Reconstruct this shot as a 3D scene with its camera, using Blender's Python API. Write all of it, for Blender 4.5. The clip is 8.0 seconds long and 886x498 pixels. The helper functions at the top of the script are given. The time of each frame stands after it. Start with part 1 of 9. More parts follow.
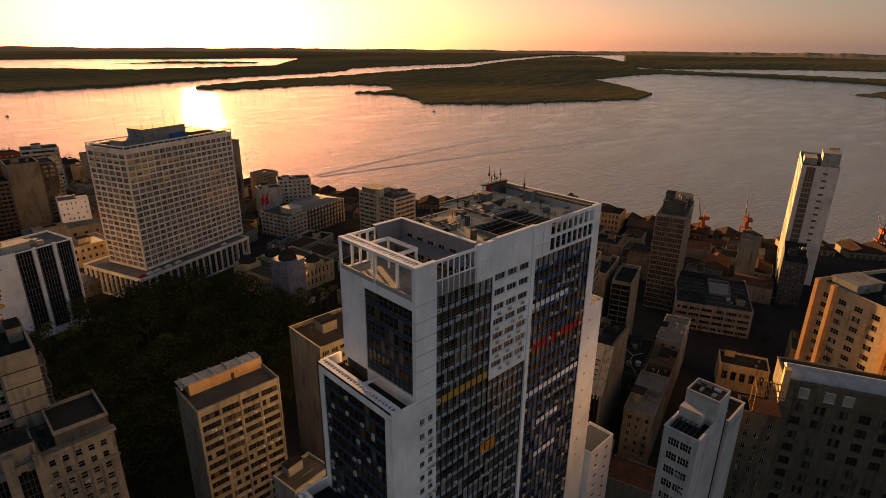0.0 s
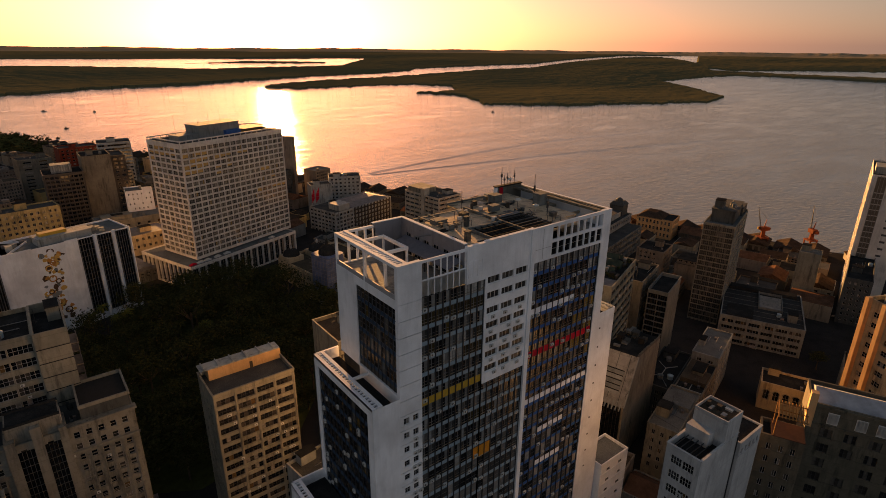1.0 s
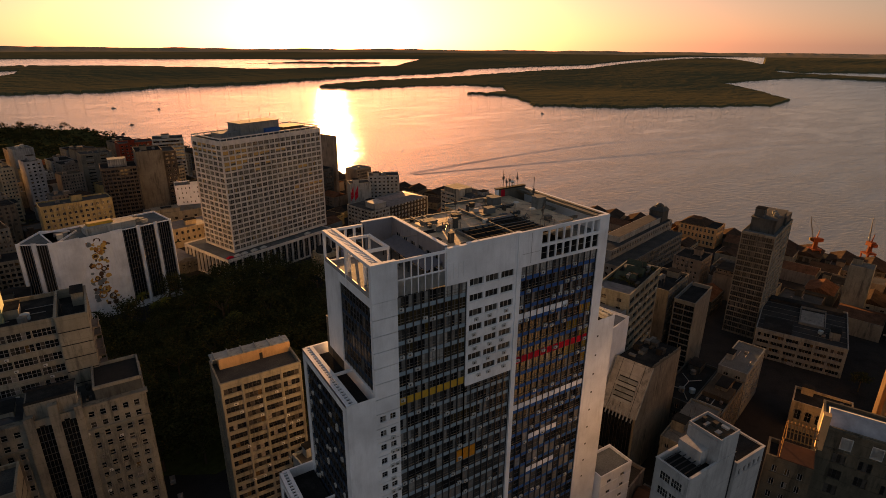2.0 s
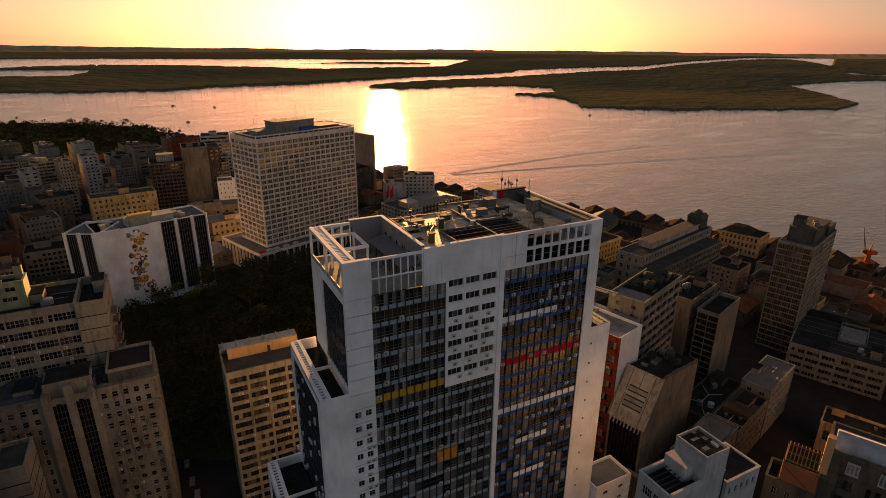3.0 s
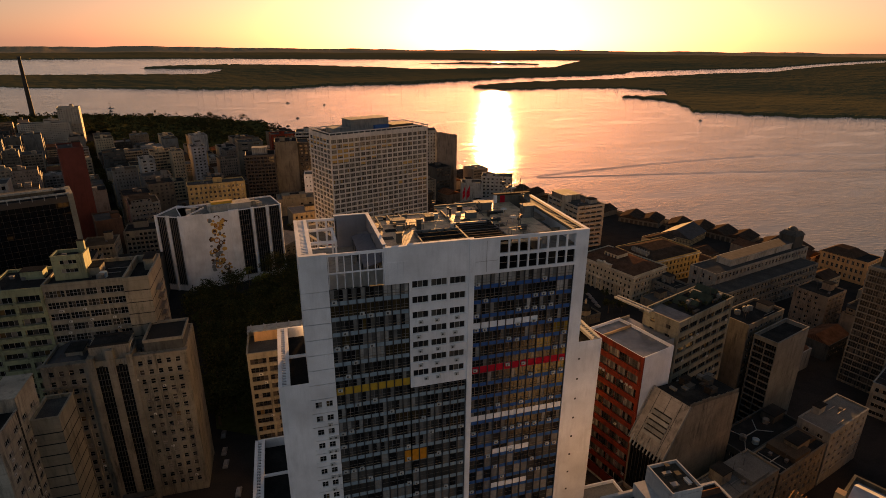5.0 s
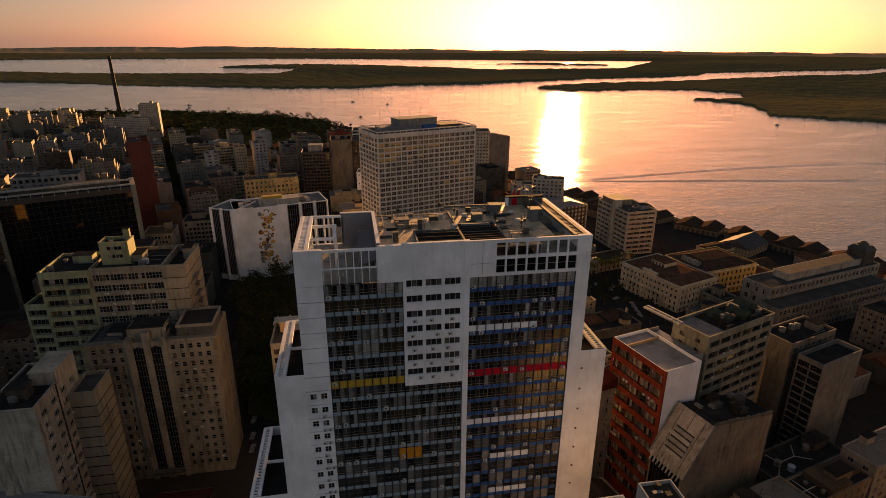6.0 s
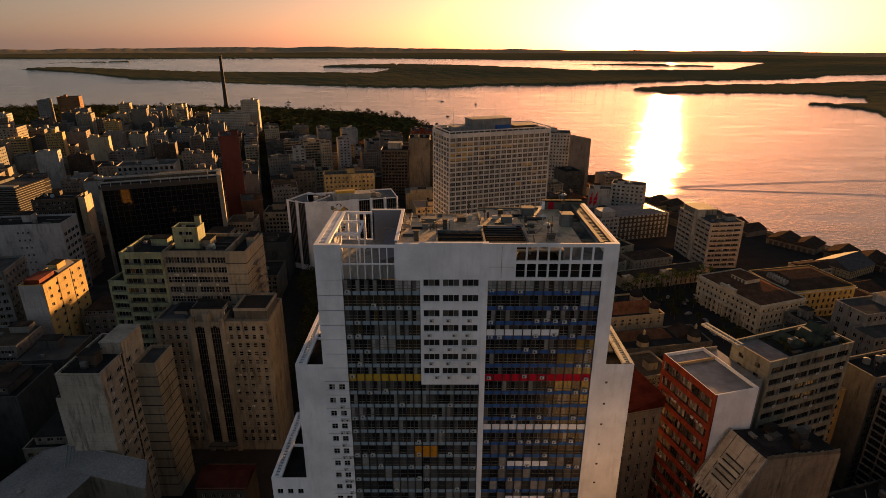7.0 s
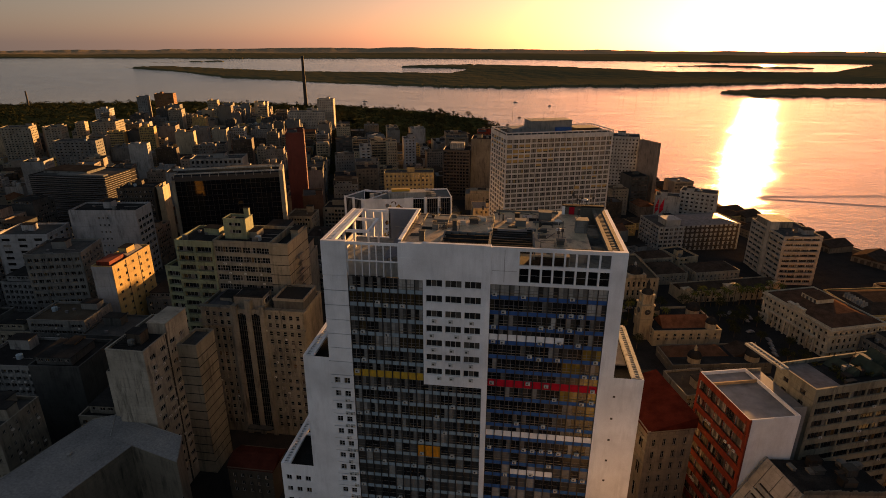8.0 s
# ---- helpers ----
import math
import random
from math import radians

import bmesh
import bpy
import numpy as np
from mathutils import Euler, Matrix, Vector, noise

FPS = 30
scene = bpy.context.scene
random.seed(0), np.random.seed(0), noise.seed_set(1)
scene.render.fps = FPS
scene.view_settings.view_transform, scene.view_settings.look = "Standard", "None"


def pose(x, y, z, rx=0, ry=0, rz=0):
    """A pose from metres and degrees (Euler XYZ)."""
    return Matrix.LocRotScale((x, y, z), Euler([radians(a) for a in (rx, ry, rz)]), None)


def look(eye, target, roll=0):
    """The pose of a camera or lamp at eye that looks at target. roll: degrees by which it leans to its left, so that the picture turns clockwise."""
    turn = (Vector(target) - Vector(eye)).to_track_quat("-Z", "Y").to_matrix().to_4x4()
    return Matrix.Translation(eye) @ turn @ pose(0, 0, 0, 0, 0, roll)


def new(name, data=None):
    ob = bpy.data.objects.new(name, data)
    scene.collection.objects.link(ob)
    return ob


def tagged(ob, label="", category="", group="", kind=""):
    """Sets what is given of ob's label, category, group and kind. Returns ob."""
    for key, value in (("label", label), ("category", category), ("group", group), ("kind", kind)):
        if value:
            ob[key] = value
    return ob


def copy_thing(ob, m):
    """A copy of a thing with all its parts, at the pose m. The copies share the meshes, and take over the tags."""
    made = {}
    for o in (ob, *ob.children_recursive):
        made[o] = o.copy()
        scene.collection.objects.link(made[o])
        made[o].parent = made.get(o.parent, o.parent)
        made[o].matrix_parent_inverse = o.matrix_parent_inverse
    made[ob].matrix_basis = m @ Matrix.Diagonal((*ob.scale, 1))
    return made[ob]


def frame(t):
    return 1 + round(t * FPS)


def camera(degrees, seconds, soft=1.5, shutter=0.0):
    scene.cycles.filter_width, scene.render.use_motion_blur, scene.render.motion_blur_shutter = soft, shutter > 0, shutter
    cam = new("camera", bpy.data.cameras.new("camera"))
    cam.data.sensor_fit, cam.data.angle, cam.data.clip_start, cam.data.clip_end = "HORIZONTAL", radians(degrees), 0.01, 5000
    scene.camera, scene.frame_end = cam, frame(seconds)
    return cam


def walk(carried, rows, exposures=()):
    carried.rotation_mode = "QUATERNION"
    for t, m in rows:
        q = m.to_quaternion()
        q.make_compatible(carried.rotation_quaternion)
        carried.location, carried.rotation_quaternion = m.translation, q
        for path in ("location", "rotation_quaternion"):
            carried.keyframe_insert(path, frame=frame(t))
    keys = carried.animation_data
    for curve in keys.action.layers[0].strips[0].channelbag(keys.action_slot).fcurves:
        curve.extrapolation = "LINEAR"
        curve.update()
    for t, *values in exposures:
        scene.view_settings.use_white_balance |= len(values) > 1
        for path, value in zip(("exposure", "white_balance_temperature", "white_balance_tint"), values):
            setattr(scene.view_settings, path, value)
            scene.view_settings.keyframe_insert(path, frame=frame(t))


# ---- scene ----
EXPO, KELVIN, TINT, SKY, SUN, AIR, DUST, OZONE = 1.08, 10000, 51, 0.10, 6.8, 0.75, 0.8, 1.0
VEIL = 0.50
cam = camera(76.9, 8.0, 0.55)
METRES, EYE, TILT, LEAN, TURN = 100.0, 140.0, 0.0, 0.0, -44.2
ROWS = [
    (0.0, 0.0, 0.0, 0.0, 0.19, -20.33, -0.51),
    (0.5, 0.0614, 0.0034, -0.0002, 3.39, -20.34, -0.51),
    (1.0, 0.1234, 0.0095, -0.0002, 6.62, -20.34, -0.48),
    (1.5, 0.1852, 0.0183, 0.0007, 9.58, -20.33, -0.45),
    (3.0, 0.3674, 0.0602, 0.003, 17.15, -20.31, -0.42),
    (3.5, 0.4266, 0.0814, 0.0035, 20.45, -20.32, -0.38),
    (4.0, 0.4853, 0.1048, 0.0041, 23.14, -20.3, -0.36),
    (4.5, 0.5425, 0.1315, 0.0043, 25.62, -20.31, -0.32),
    (6.0, 0.7036, 0.224, 0.0068, 34.75, -20.32, -0.24),
    (6.5, 0.7519, 0.2628, 0.0065, 39.51, -20.33, -0.2),
    (7.0, 0.7973, 0.3063, 0.0064, 44.02, -20.33, -0.15),
    (7.5, 0.84, 0.3527, 0.006, 48.06, -20.31, -0.12),
    (8.0, 0.8802, 0.4021, 0.0063, 51.79, -20.29, -0.11),
]
walk(cam, [(t, pose(0, 0, EYE, TILT, LEAN, TURN) @ pose(METRES * x, METRES * y, METRES * z, 90 + pitch, roll, yaw)) for t, x, y, z, yaw, pitch, roll in ROWS],
     [(0.0, EXPO + 0.17, KELVIN, TINT), (1.5, EXPO + 0.09, KELVIN, TINT), (3.5, EXPO + 0.02, KELVIN, TINT), (8.0, EXPO, KELVIN, TINT)])

# ---------------------------------------------------------------- light
SUN_BEARING, SUN_HEIGHT = 21.3, 3.1          # degrees clockwise from +y, degrees above the horizon
world = bpy.data.worlds.new("evening_sky")
scene.world = world
world.use_nodes = True
wn, wl = world.node_tree.nodes, world.node_tree.links
wn.clear()
sky = wn.new("ShaderNodeTexSky")
sky.sky_type, sky.sun_disc = "NISHITA", False
sky.sun_elevation, sky.sun_rotation = radians(SUN_HEIGHT), radians(SUN_BEARING)
sky.altitude, sky.air_density, sky.dust_density, sky.ozone_density = 100, AIR, DUST, OZONE
bg = wn.new("ShaderNodeBackground")
bg.inputs["Strength"].default_value = SKY
wo = wn.new("ShaderNodeOutputWorld")
haze = wn.new("ShaderNodeHueSaturation")
haze.inputs["Hue"].default_value, haze.inputs["Saturation"].default_value = 0.484, 0.88
wl.new(sky.outputs[0], haze.inputs["Color"])
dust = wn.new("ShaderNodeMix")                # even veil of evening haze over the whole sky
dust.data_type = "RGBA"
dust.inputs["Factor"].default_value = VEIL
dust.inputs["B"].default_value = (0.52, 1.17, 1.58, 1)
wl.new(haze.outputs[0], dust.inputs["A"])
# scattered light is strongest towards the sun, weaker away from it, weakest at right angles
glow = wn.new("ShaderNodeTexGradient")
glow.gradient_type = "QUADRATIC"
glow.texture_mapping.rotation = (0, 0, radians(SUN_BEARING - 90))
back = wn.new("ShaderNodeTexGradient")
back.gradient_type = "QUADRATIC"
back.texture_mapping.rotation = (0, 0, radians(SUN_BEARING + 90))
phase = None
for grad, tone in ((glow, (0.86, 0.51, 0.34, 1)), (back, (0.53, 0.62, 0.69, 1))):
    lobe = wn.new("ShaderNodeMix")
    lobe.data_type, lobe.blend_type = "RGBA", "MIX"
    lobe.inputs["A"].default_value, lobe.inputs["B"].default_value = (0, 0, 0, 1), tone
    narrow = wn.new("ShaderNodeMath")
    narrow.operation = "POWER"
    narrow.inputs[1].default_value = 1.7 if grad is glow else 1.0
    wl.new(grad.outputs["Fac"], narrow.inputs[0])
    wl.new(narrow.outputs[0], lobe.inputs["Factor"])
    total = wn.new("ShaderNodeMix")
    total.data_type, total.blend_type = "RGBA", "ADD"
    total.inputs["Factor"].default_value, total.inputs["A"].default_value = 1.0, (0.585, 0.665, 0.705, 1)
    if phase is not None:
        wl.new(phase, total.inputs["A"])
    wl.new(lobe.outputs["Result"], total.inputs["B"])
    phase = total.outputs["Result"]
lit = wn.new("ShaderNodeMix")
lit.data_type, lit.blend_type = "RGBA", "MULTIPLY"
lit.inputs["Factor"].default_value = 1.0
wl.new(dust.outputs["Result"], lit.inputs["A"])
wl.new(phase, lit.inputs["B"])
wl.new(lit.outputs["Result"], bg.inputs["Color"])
wl.new(bg.outputs[0], wo.inputs["Surface"])
sun = new("sun", bpy.data.lights.new("sun", "SUN"))
sun.data.energy, sun.data.angle, sun.data.color = SUN, radians(0.55), (1.0, 0.67, 0.25)
sb, sh = radians(SUN_BEARING), radians(SUN_HEIGHT)
SUN_DIR = Vector((math.sin(sb) * math.cos(sh), math.cos(sb) * math.cos(sh), math.sin(sh)))
sun.matrix_world = look(SUN_DIR * 600, (0, 0, 0))


# ---------------------------------------------------------------- materials
def nodes_of(name):
    m = bpy.data.materials.new(name)
    m.use_nodes = True
    n, l = m.node_tree.nodes, m.node_tree.links
    return m, n, l, n["Principled BSDF"]


def noise_of(n, l, scale, detail=4.0, vec=None, rough=0.6):
    t = n.new("ShaderNodeTexNoise")
    t.inputs["Scale"].default_value, t.inputs["Detail"].default_value, t.inputs["Roughness"].default_value = scale, detail, rough
    if vec is not None:
        l.new(vec, t.inputs["Vector"])
    return t.outputs[0]


def ramp_of(n, l, fac, stops, smooth="LINEAR"):
    r = n.new("ShaderNodeValToRGB")
    r.color_ramp.interpolation = smooth
    e = r.color_ramp.elements
    while len(e) < len(stops):
        e.new(0.5)
    for k, (p, c) in enumerate(stops):
        e[k].position, e[k].color = p, (*c, 1)
    l.new(fac, r.inputs[0])
    return r.outputs[0]


def math_of(n, l, op, a, b):
    q = n.new("ShaderNodeMath")
    q.operation = op
    for k, v in enumerate((a, b)):
        if isinstance(v, (int, float)):
            q.inputs[k].default_value = v
        else:
            l.new(v, q.inputs[k])
    return q.outputs[0]


def mix_of(n, l, fac, a, b, how="MIX"):
    q = n.new("ShaderNodeMix")
    q.data_type, q.blend_type = "RGBA", how
    if isinstance(fac, (int, float)):
        q.inputs[0].default_value = fac
    else:
        l.new(fac, q.inputs[0])
    for k, v in ((6, a), (7, b)):
        if isinstance(v, tuple):
            q.inputs[k].default_value = (*v, 1)
        else:
            l.new(v, q.inputs[k])
    return q.outputs[2]


def places(n, l, stretch=(1, 1, 1)):
    g = n.new("ShaderNodeNewGeometry")
    m = n.new("ShaderNodeMapping")
    m.inputs["Scale"].default_value = stretch
    l.new(g.outputs["Position"], m.inputs["Vector"])
    return m.outputs[0]


def any_random(n, l):
    """One random number a piece: by object for single pieces, by island inside joined ones."""
    g, o = n.new("ShaderNodeNewGeometry"), n.new("ShaderNodeObjectInfo")
    s = math_of(n, l, "ADD", g.outputs["Random Per Island"], o.outputs["Random"])
    return math_of(n, l, "FRACT", s, 0.0)


def tint(c, f):
    return tuple(min(1.0, v * f) for v in c)


def plaster(name, colour, dirt=0.45, rough=0.8, bump=0.25):
    """Painted plaster or concrete: blotches, rain streaks that run down, fine grain."""
    m, n, l, b = nodes_of(name)
    big = noise_of(n, l, 0.12, 5, places(n, l))
    streak = noise_of(n, l, 1.0, 5, places(n, l, (0.8, 0.8, 0.11)), 0.7)
    grain = noise_of(n, l, 9.0, 3, places(n, l))
    c = ramp_of(n, l, big, [(0.3, tint(colour, 0.78)), (0.55, colour), (0.8, tint(colour, 1.12))])
    # rain marks in patches, soot in clouds, mould in small blots
    s = ramp_of(n, l, streak, [(0.45, (0, 0, 0)), (0.62, (1, 1, 1))])
    patch = ramp_of(n, l, noise_of(n, l, 0.2, 4, places(n, l, (1, 1, 0.5))), [(0.4, (0.08, 0.08, 0.08)), (0.62, (1, 1, 1))])
    c = mix_of(n, l, math_of(n, l, "MULTIPLY", math_of(n, l, "MULTIPLY", s, min(1.0, dirt * 1.25)), patch), c, tint(colour, 0.24))
    soot = ramp_of(n, l, noise_of(n, l, 0.07, 7, places(n, l), 0.7), [(0.44, (0, 0, 0)), (0.64, (1, 1, 1))])
    c = mix_of(n, l, math_of(n, l, "MULTIPLY", soot, dirt * 0.7), c, tint(colour, 0.45))
    blot = ramp_of(n, l, noise_of(n, l, 0.9, 6, places(n, l), 0.75), [(0.52, (0, 0, 0)), (0.66, (1, 1, 1))])
    c = mix_of(n, l, math_of(n, l, "MULTIPLY", blot, dirt * 0.5), c, tint(colour, 0.5))
    if dirt > 0.5:
        # casting joints at the storey heights, broken where the paint covers them
        xyz = n.new("ShaderNodeSeparateXYZ")
        l.new(places(n, l), xyz.inputs[0])
        rise = math_of(n, l, "FRACT", math_of(n, l, "MULTIPLY", math_of(n, l, "ADD", xyz.outputs[2], 40.0), 1 / 3.1), 0.0)
        seam = math_of(n, l, "MULTIPLY", math_of(n, l, "LESS_THAN", rise, 0.045), 0.45)
        c = mix_of(n, l, math_of(n, l, "MULTIPLY", seam, big), c, tint(colour, 0.2))
    g = ramp_of(n, l, grain, [(0.3, (0.86, 0.86, 0.86)), (0.7, (1, 1, 1))])
    c = mix_of(n, l, 1.0, c, g, "MULTIPLY")
    l.new(c, b.inputs["Base Color"])
    b.inputs["Roughness"].default_value, b.inputs["Specular IOR Level"].default_value = rough, 0.25
    bp = n.new("ShaderNodeBump")
    bp.inputs["Strength"].default_value, bp.inputs["Distance"].default_value = bump, 0.04
    l.new(grain, bp.inputs["Height"])
    l.new(bp.outputs[0], b.inputs["Normal"])
    return m


def roofing(name, colour, other, scale=0.5, rough=0.9, gloss=0.0):
    """Flat roof skin: large stains, patches and grit."""
    m, n, l, b = nodes_of(name)
    big = noise_of(n, l, scale * 0.35, 5, places(n, l))
    small = noise_of(n, l, scale * 6, 4, places(n, l))
    c = ramp_of(n, l, big, [(0.32, colour), (0.5, tint(colour, 1.25)), (0.68, other)])
    g = ramp_of(n, l, small, [(0.3, (0.6, 0.6, 0.6)), (0.7, (1, 1, 1))])
    l.new(mix_of(n, l, 1.0, c, g, "MULTIPLY"), b.inputs["Base Color"])
    b.inputs["Roughness"].default_value, b.inputs["Specular IOR Level"].default_value = rough, gloss
    bp = n.new("ShaderNodeBump")
    bp.inputs["Strength"].default_value, bp.inputs["Distance"].default_value = 0.4, 0.05
    l.new(small, bp.inputs["Height"])
    l.new(bp.outputs[0], b.inputs["Normal"])
    return m


def tiled(name, colour):
    """Old clay or cement tile roof: ribbed, stained."""
    m, n, l, b = nodes_of(name)
    w = n.new("ShaderNodeTexWave")
    w.inputs["Scale"].default_value, w.inputs["Distortion"].default_value = 1.6, 0.6
    l.new(places(n, l), w.inputs["Vector"])
    big = noise_of(n, l, 0.3, 5, places(n, l))
    c = ramp_of(n, l, big, [(0.3, tint(colour, 0.55)), (0.6, colour), (0.8, tint(colour, 1.3))])
    g = ramp_of(n, l, w.outputs["Fac"], [(0.0, (0.6, 0.6, 0.6)), (0.6, (1, 1, 1))])
    l.new(mix_of(n, l, 1.0, c, g, "MULTIPLY"), b.inputs["Base Color"])
    b.inputs["Roughness"].default_value, b.inputs["Specular IOR Level"].default_value = 0.9, 0.0
    return m


def plain(name, colour, rough=0.6, metal=0.0, vary=0.15, scale=1.2):
    m, n, l, b = nodes_of(name)
    k = noise_of(n, l, scale, 5, places(n, l))
    l.new(ramp_of(n, l, k, [(0.3, tint(colour, 1 - vary)), (0.7, tint(colour, 1 + vary))]), b.inputs["Base Color"])
    b.inputs["Roughness"].default_value, b.inputs["Metallic"].default_value = rough, metal
    b.inputs["Specular IOR Level"].default_value = 0.5 if rough < 0.6 else 0.1
    return m


def pane(name, stops, rough=0.06):
    """Window glass with what stands behind it: dark rooms, curtains, blinds, one kind a pane."""
    m, n, l, b = nodes_of(name)
    r = any_random(n, l)
    c = ramp_of(n, l, r, stops, "CONSTANT")
    k = noise_of(n, l, 0.9, 3, places(n, l))
    g = ramp_of(n, l, k, [(0.3, (0.6, 0.6, 0.6)), (0.7, (1, 1, 1))])
    l.new(mix_of(n, l, 1.0, c, g, "MULTIPLY"), b.inputs["Base Color"])
    b.inputs["Roughness"].default_value = rough
    b.inputs["IOR"].default_value = 1.42
    # old panes are never quite flat in their frames
    bp = n.new("ShaderNodeBump")
    bp.inputs["Strength"].default_value, bp.inputs["Distance"].default_value = 0.12, 0.05
    l.new(noise_of(n, l, 0.7, 1, places(n, l)), bp.inputs["Height"])
    l.new(bp.outputs[0], b.inputs["Normal"])
    return m


def foliage(name, dark, light, gloss=0.0, rough=0.9):
    m, n, l, b = nodes_of(name)
    r = any_random(n, l)
    k = noise_of(n, l, 0.25, 4, places(n, l))
    f = math_of(n, l, "ADD", math_of(n, l, "MULTIPLY", r, 0.5), math_of(n, l, "MULTIPLY", k, 0.5))
    l.new(ramp_of(n, l, f, [(0.25, dark), (0.75, light)]), b.inputs["Base Color"])
    b.inputs["Roughness"].default_value = rough
    b.inputs["Specular IOR Level"].default_value = gloss
    return m


def water_skin():
    m, n, l, b = nodes_of("river_water")
    b.inputs["Base Color"].default_value = (0.20, 0.21, 0.205, 1)
    b.inputs["IOR"].default_value = 1.33
    # wavelets that run with the evening breeze, in gusts and lulls
    turned = n.new("ShaderNodeMapping")
    turned.inputs["Rotation"].default_value = (0, 0, radians(SUN_BEARING))
    l.new(places(n, l), turned.inputs["Vector"])
    crest = n.new("ShaderNodeMapping")                 # long crests that lie across the light
    crest.inputs["Scale"].default_value = (0.45, 1.5, 1)
    l.new(turned.outputs[0], crest.inputs["Vector"])
    ripple = noise_of(n, l, 0.2, 5, crest.outputs[0], 0.62)
    swell = noise_of(n, l, 0.009, 5, places(n, l, (1, 2.8, 1)), 0.65)
    rr = ramp_of(n, l, swell, [(0.36, (0.07, 0.07, 0.07)), (0.6, (0.125, 0.125, 0.125))])
    l.new(rr, b.inputs["Roughness"])
    gust = ramp_of(n, l, swell, [(0.36, (0.35, 0.35, 0.35)), (0.6, (1, 1, 1))])
    b1 = n.new("ShaderNodeBump")
    b1.inputs["Strength"].default_value, b1.inputs["Distance"].default_value = 0.8, 0.9
    l.new(math_of(n, l, "MULTIPLY", ripple, gust), b1.inputs["Height"])
    l.new(b1.outputs[0], b.inputs["Normal"])
    return m


WHITE = plaster("white_paint", (0.82, 0.84, 0.87), 0.16)
OFFWHITE = plaster("offwhite_paint", (0.34, 0.365, 0.36), 0.7)
GREYWHITE = plaster("grey_paint", (0.228, 0.25, 0.252), 0.7)
CONCRETE = plaster("concrete", (0.155, 0.17, 0.168), 0.7)
DARKCONC = plaster("dark_concrete", (0.066, 0.075, 0.075), 0.7)
BEIGE = plaster("beige_paint", (0.26, 0.242, 0.195), 0.7)
TAN = plaster("tan_paint", (0.165, 0.152, 0.125), 0.7)
PINK = plaster("pink_paint", (0.235, 0.2, 0.17), 0.7)
OLIVE = plaster("pale_olive_paint", (0.24, 0.235, 0.185), 0.9)
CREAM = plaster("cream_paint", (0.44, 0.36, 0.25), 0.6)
GRIDWHITE = plaster("pale_grid_concrete", (0.65, 0.61, 0.57), 0.4)
YELLOW = plaster("yellow_paint", (0.43, 0.3, 0.13), 0.4)
# real ochre on some walls; elsewhere it paints in the sun's orange
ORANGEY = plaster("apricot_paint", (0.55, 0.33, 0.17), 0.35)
GREEN = plaster("pale_green_paint", (0.26, 0.3, 0.19), 0.7)
REDP = plaster("red_paint", (0.22, 0.03, 0.013), 0.85)
MAROON = plaster("maroon_paint", (0.14, 0.035, 0.028), 0.3)
BROWN = plaster("brown_paint", (0.068, 0.057, 0.046), 0.9)
STONE = plaster("grey_stone", (0.235, 0.222, 0.187), 0.8)
ROOFS = [roofing("roof_grey", (0.058, 0.061, 0.062), (0.098, 0.101, 0.096)), roofing("roof_dark", (0.023, 0.024, 0.025), (0.046, 0.048, 0.047)),
         roofing("roof_light", (0.126, 0.136, 0.137), (0.184, 0.194, 0.192)), roofing("roof_rust", (0.069, 0.055, 0.043), (0.104, 0.087, 0.068))]
# besides stains, the tan tone carries the sun's gold on the deck
DECK = roofing("roof_deck", (0.46, 0.34, 0.23), (0.17, 0.135, 0.105), 1.0, 0.6, 0.4)
TILE = tiled("clay_tile", (0.2, 0.085, 0.05))
DARKTILE = tiled("dark_tile", (0.065, 0.047, 0.038))
OLDTILE = tiled("old_brown_tile", (0.12, 0.065, 0.045))
ZINC = plain("zinc_sheet", (0.13, 0.13, 0.135), 0.62, 0.25, 0.3, 0.5)
STEEL = plain("steel", (0.25, 0.24, 0.23), 0.45, 0.8)
BLACKM = plain("black_metal", (0.02, 0.02, 0.022), 0.5)
FRAME = plain("window_frame_grey", (0.3, 0.3, 0.3), 0.5)
FRAMEW = plain("window_frame_white", (0.55, 0.54, 0.52), 0.5)
FRAMED = plain("window_frame_dark", (0.04, 0.04, 0.042), 0.45)
ACWHITE = plain("appliance_white", (0.45, 0.45, 0.43), 0.6)
BLUE = plain("blue_panel", (0.012, 0.09, 0.26), 0.7)
DUSKBLUE = plain("dusky_blue_panel", (0.02, 0.05, 0.085), 0.7)
PALEBLUE = plain("pale_blue_panel", (0.19, 0.3, 0.36), 0.5)
REDPANEL = plain("red_panel", (0.5, 0.012, 0.025), 0.7)
YELPANEL = plain("yellow_panel", (0.5, 0.27, 0.03), 0.5)
ORPANEL = plain("orange_panel", (0.6, 0.2, 0.02), 0.4)
CRANE = plain("crane_orange", (0.22, 0.05, 0.02), 0.7)
ASPHALT = roofing("asphalt", (0.030, 0.028, 0.028), (0.041, 0.039, 0.036), 0.4)
GRASS = plain("grass", (0.05, 0.06, 0.02), 0.9, 0, 0.3, 0.4)
LEAF = foliage("tree_leaves", (0.02, 0.024, 0.010), (0.06, 0.057, 0.022))
LEAF2 = foliage("palm_leaves", (0.05, 0.06, 0.015), (0.12, 0.11, 0.03))
# island and far-hill tones are lifted to stand for distance haze
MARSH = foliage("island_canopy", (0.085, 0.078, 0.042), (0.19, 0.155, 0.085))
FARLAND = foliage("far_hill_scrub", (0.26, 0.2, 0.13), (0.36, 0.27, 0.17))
BARK = plain("bark", (0.09, 0.065, 0.045), 0.9)
FROST = plain("frosted_glass", (0.42, 0.44, 0.43), 0.55)
FROST.node_tree.nodes["Principled BSDF"].inputs["Transmission Weight"].default_value = 0.75
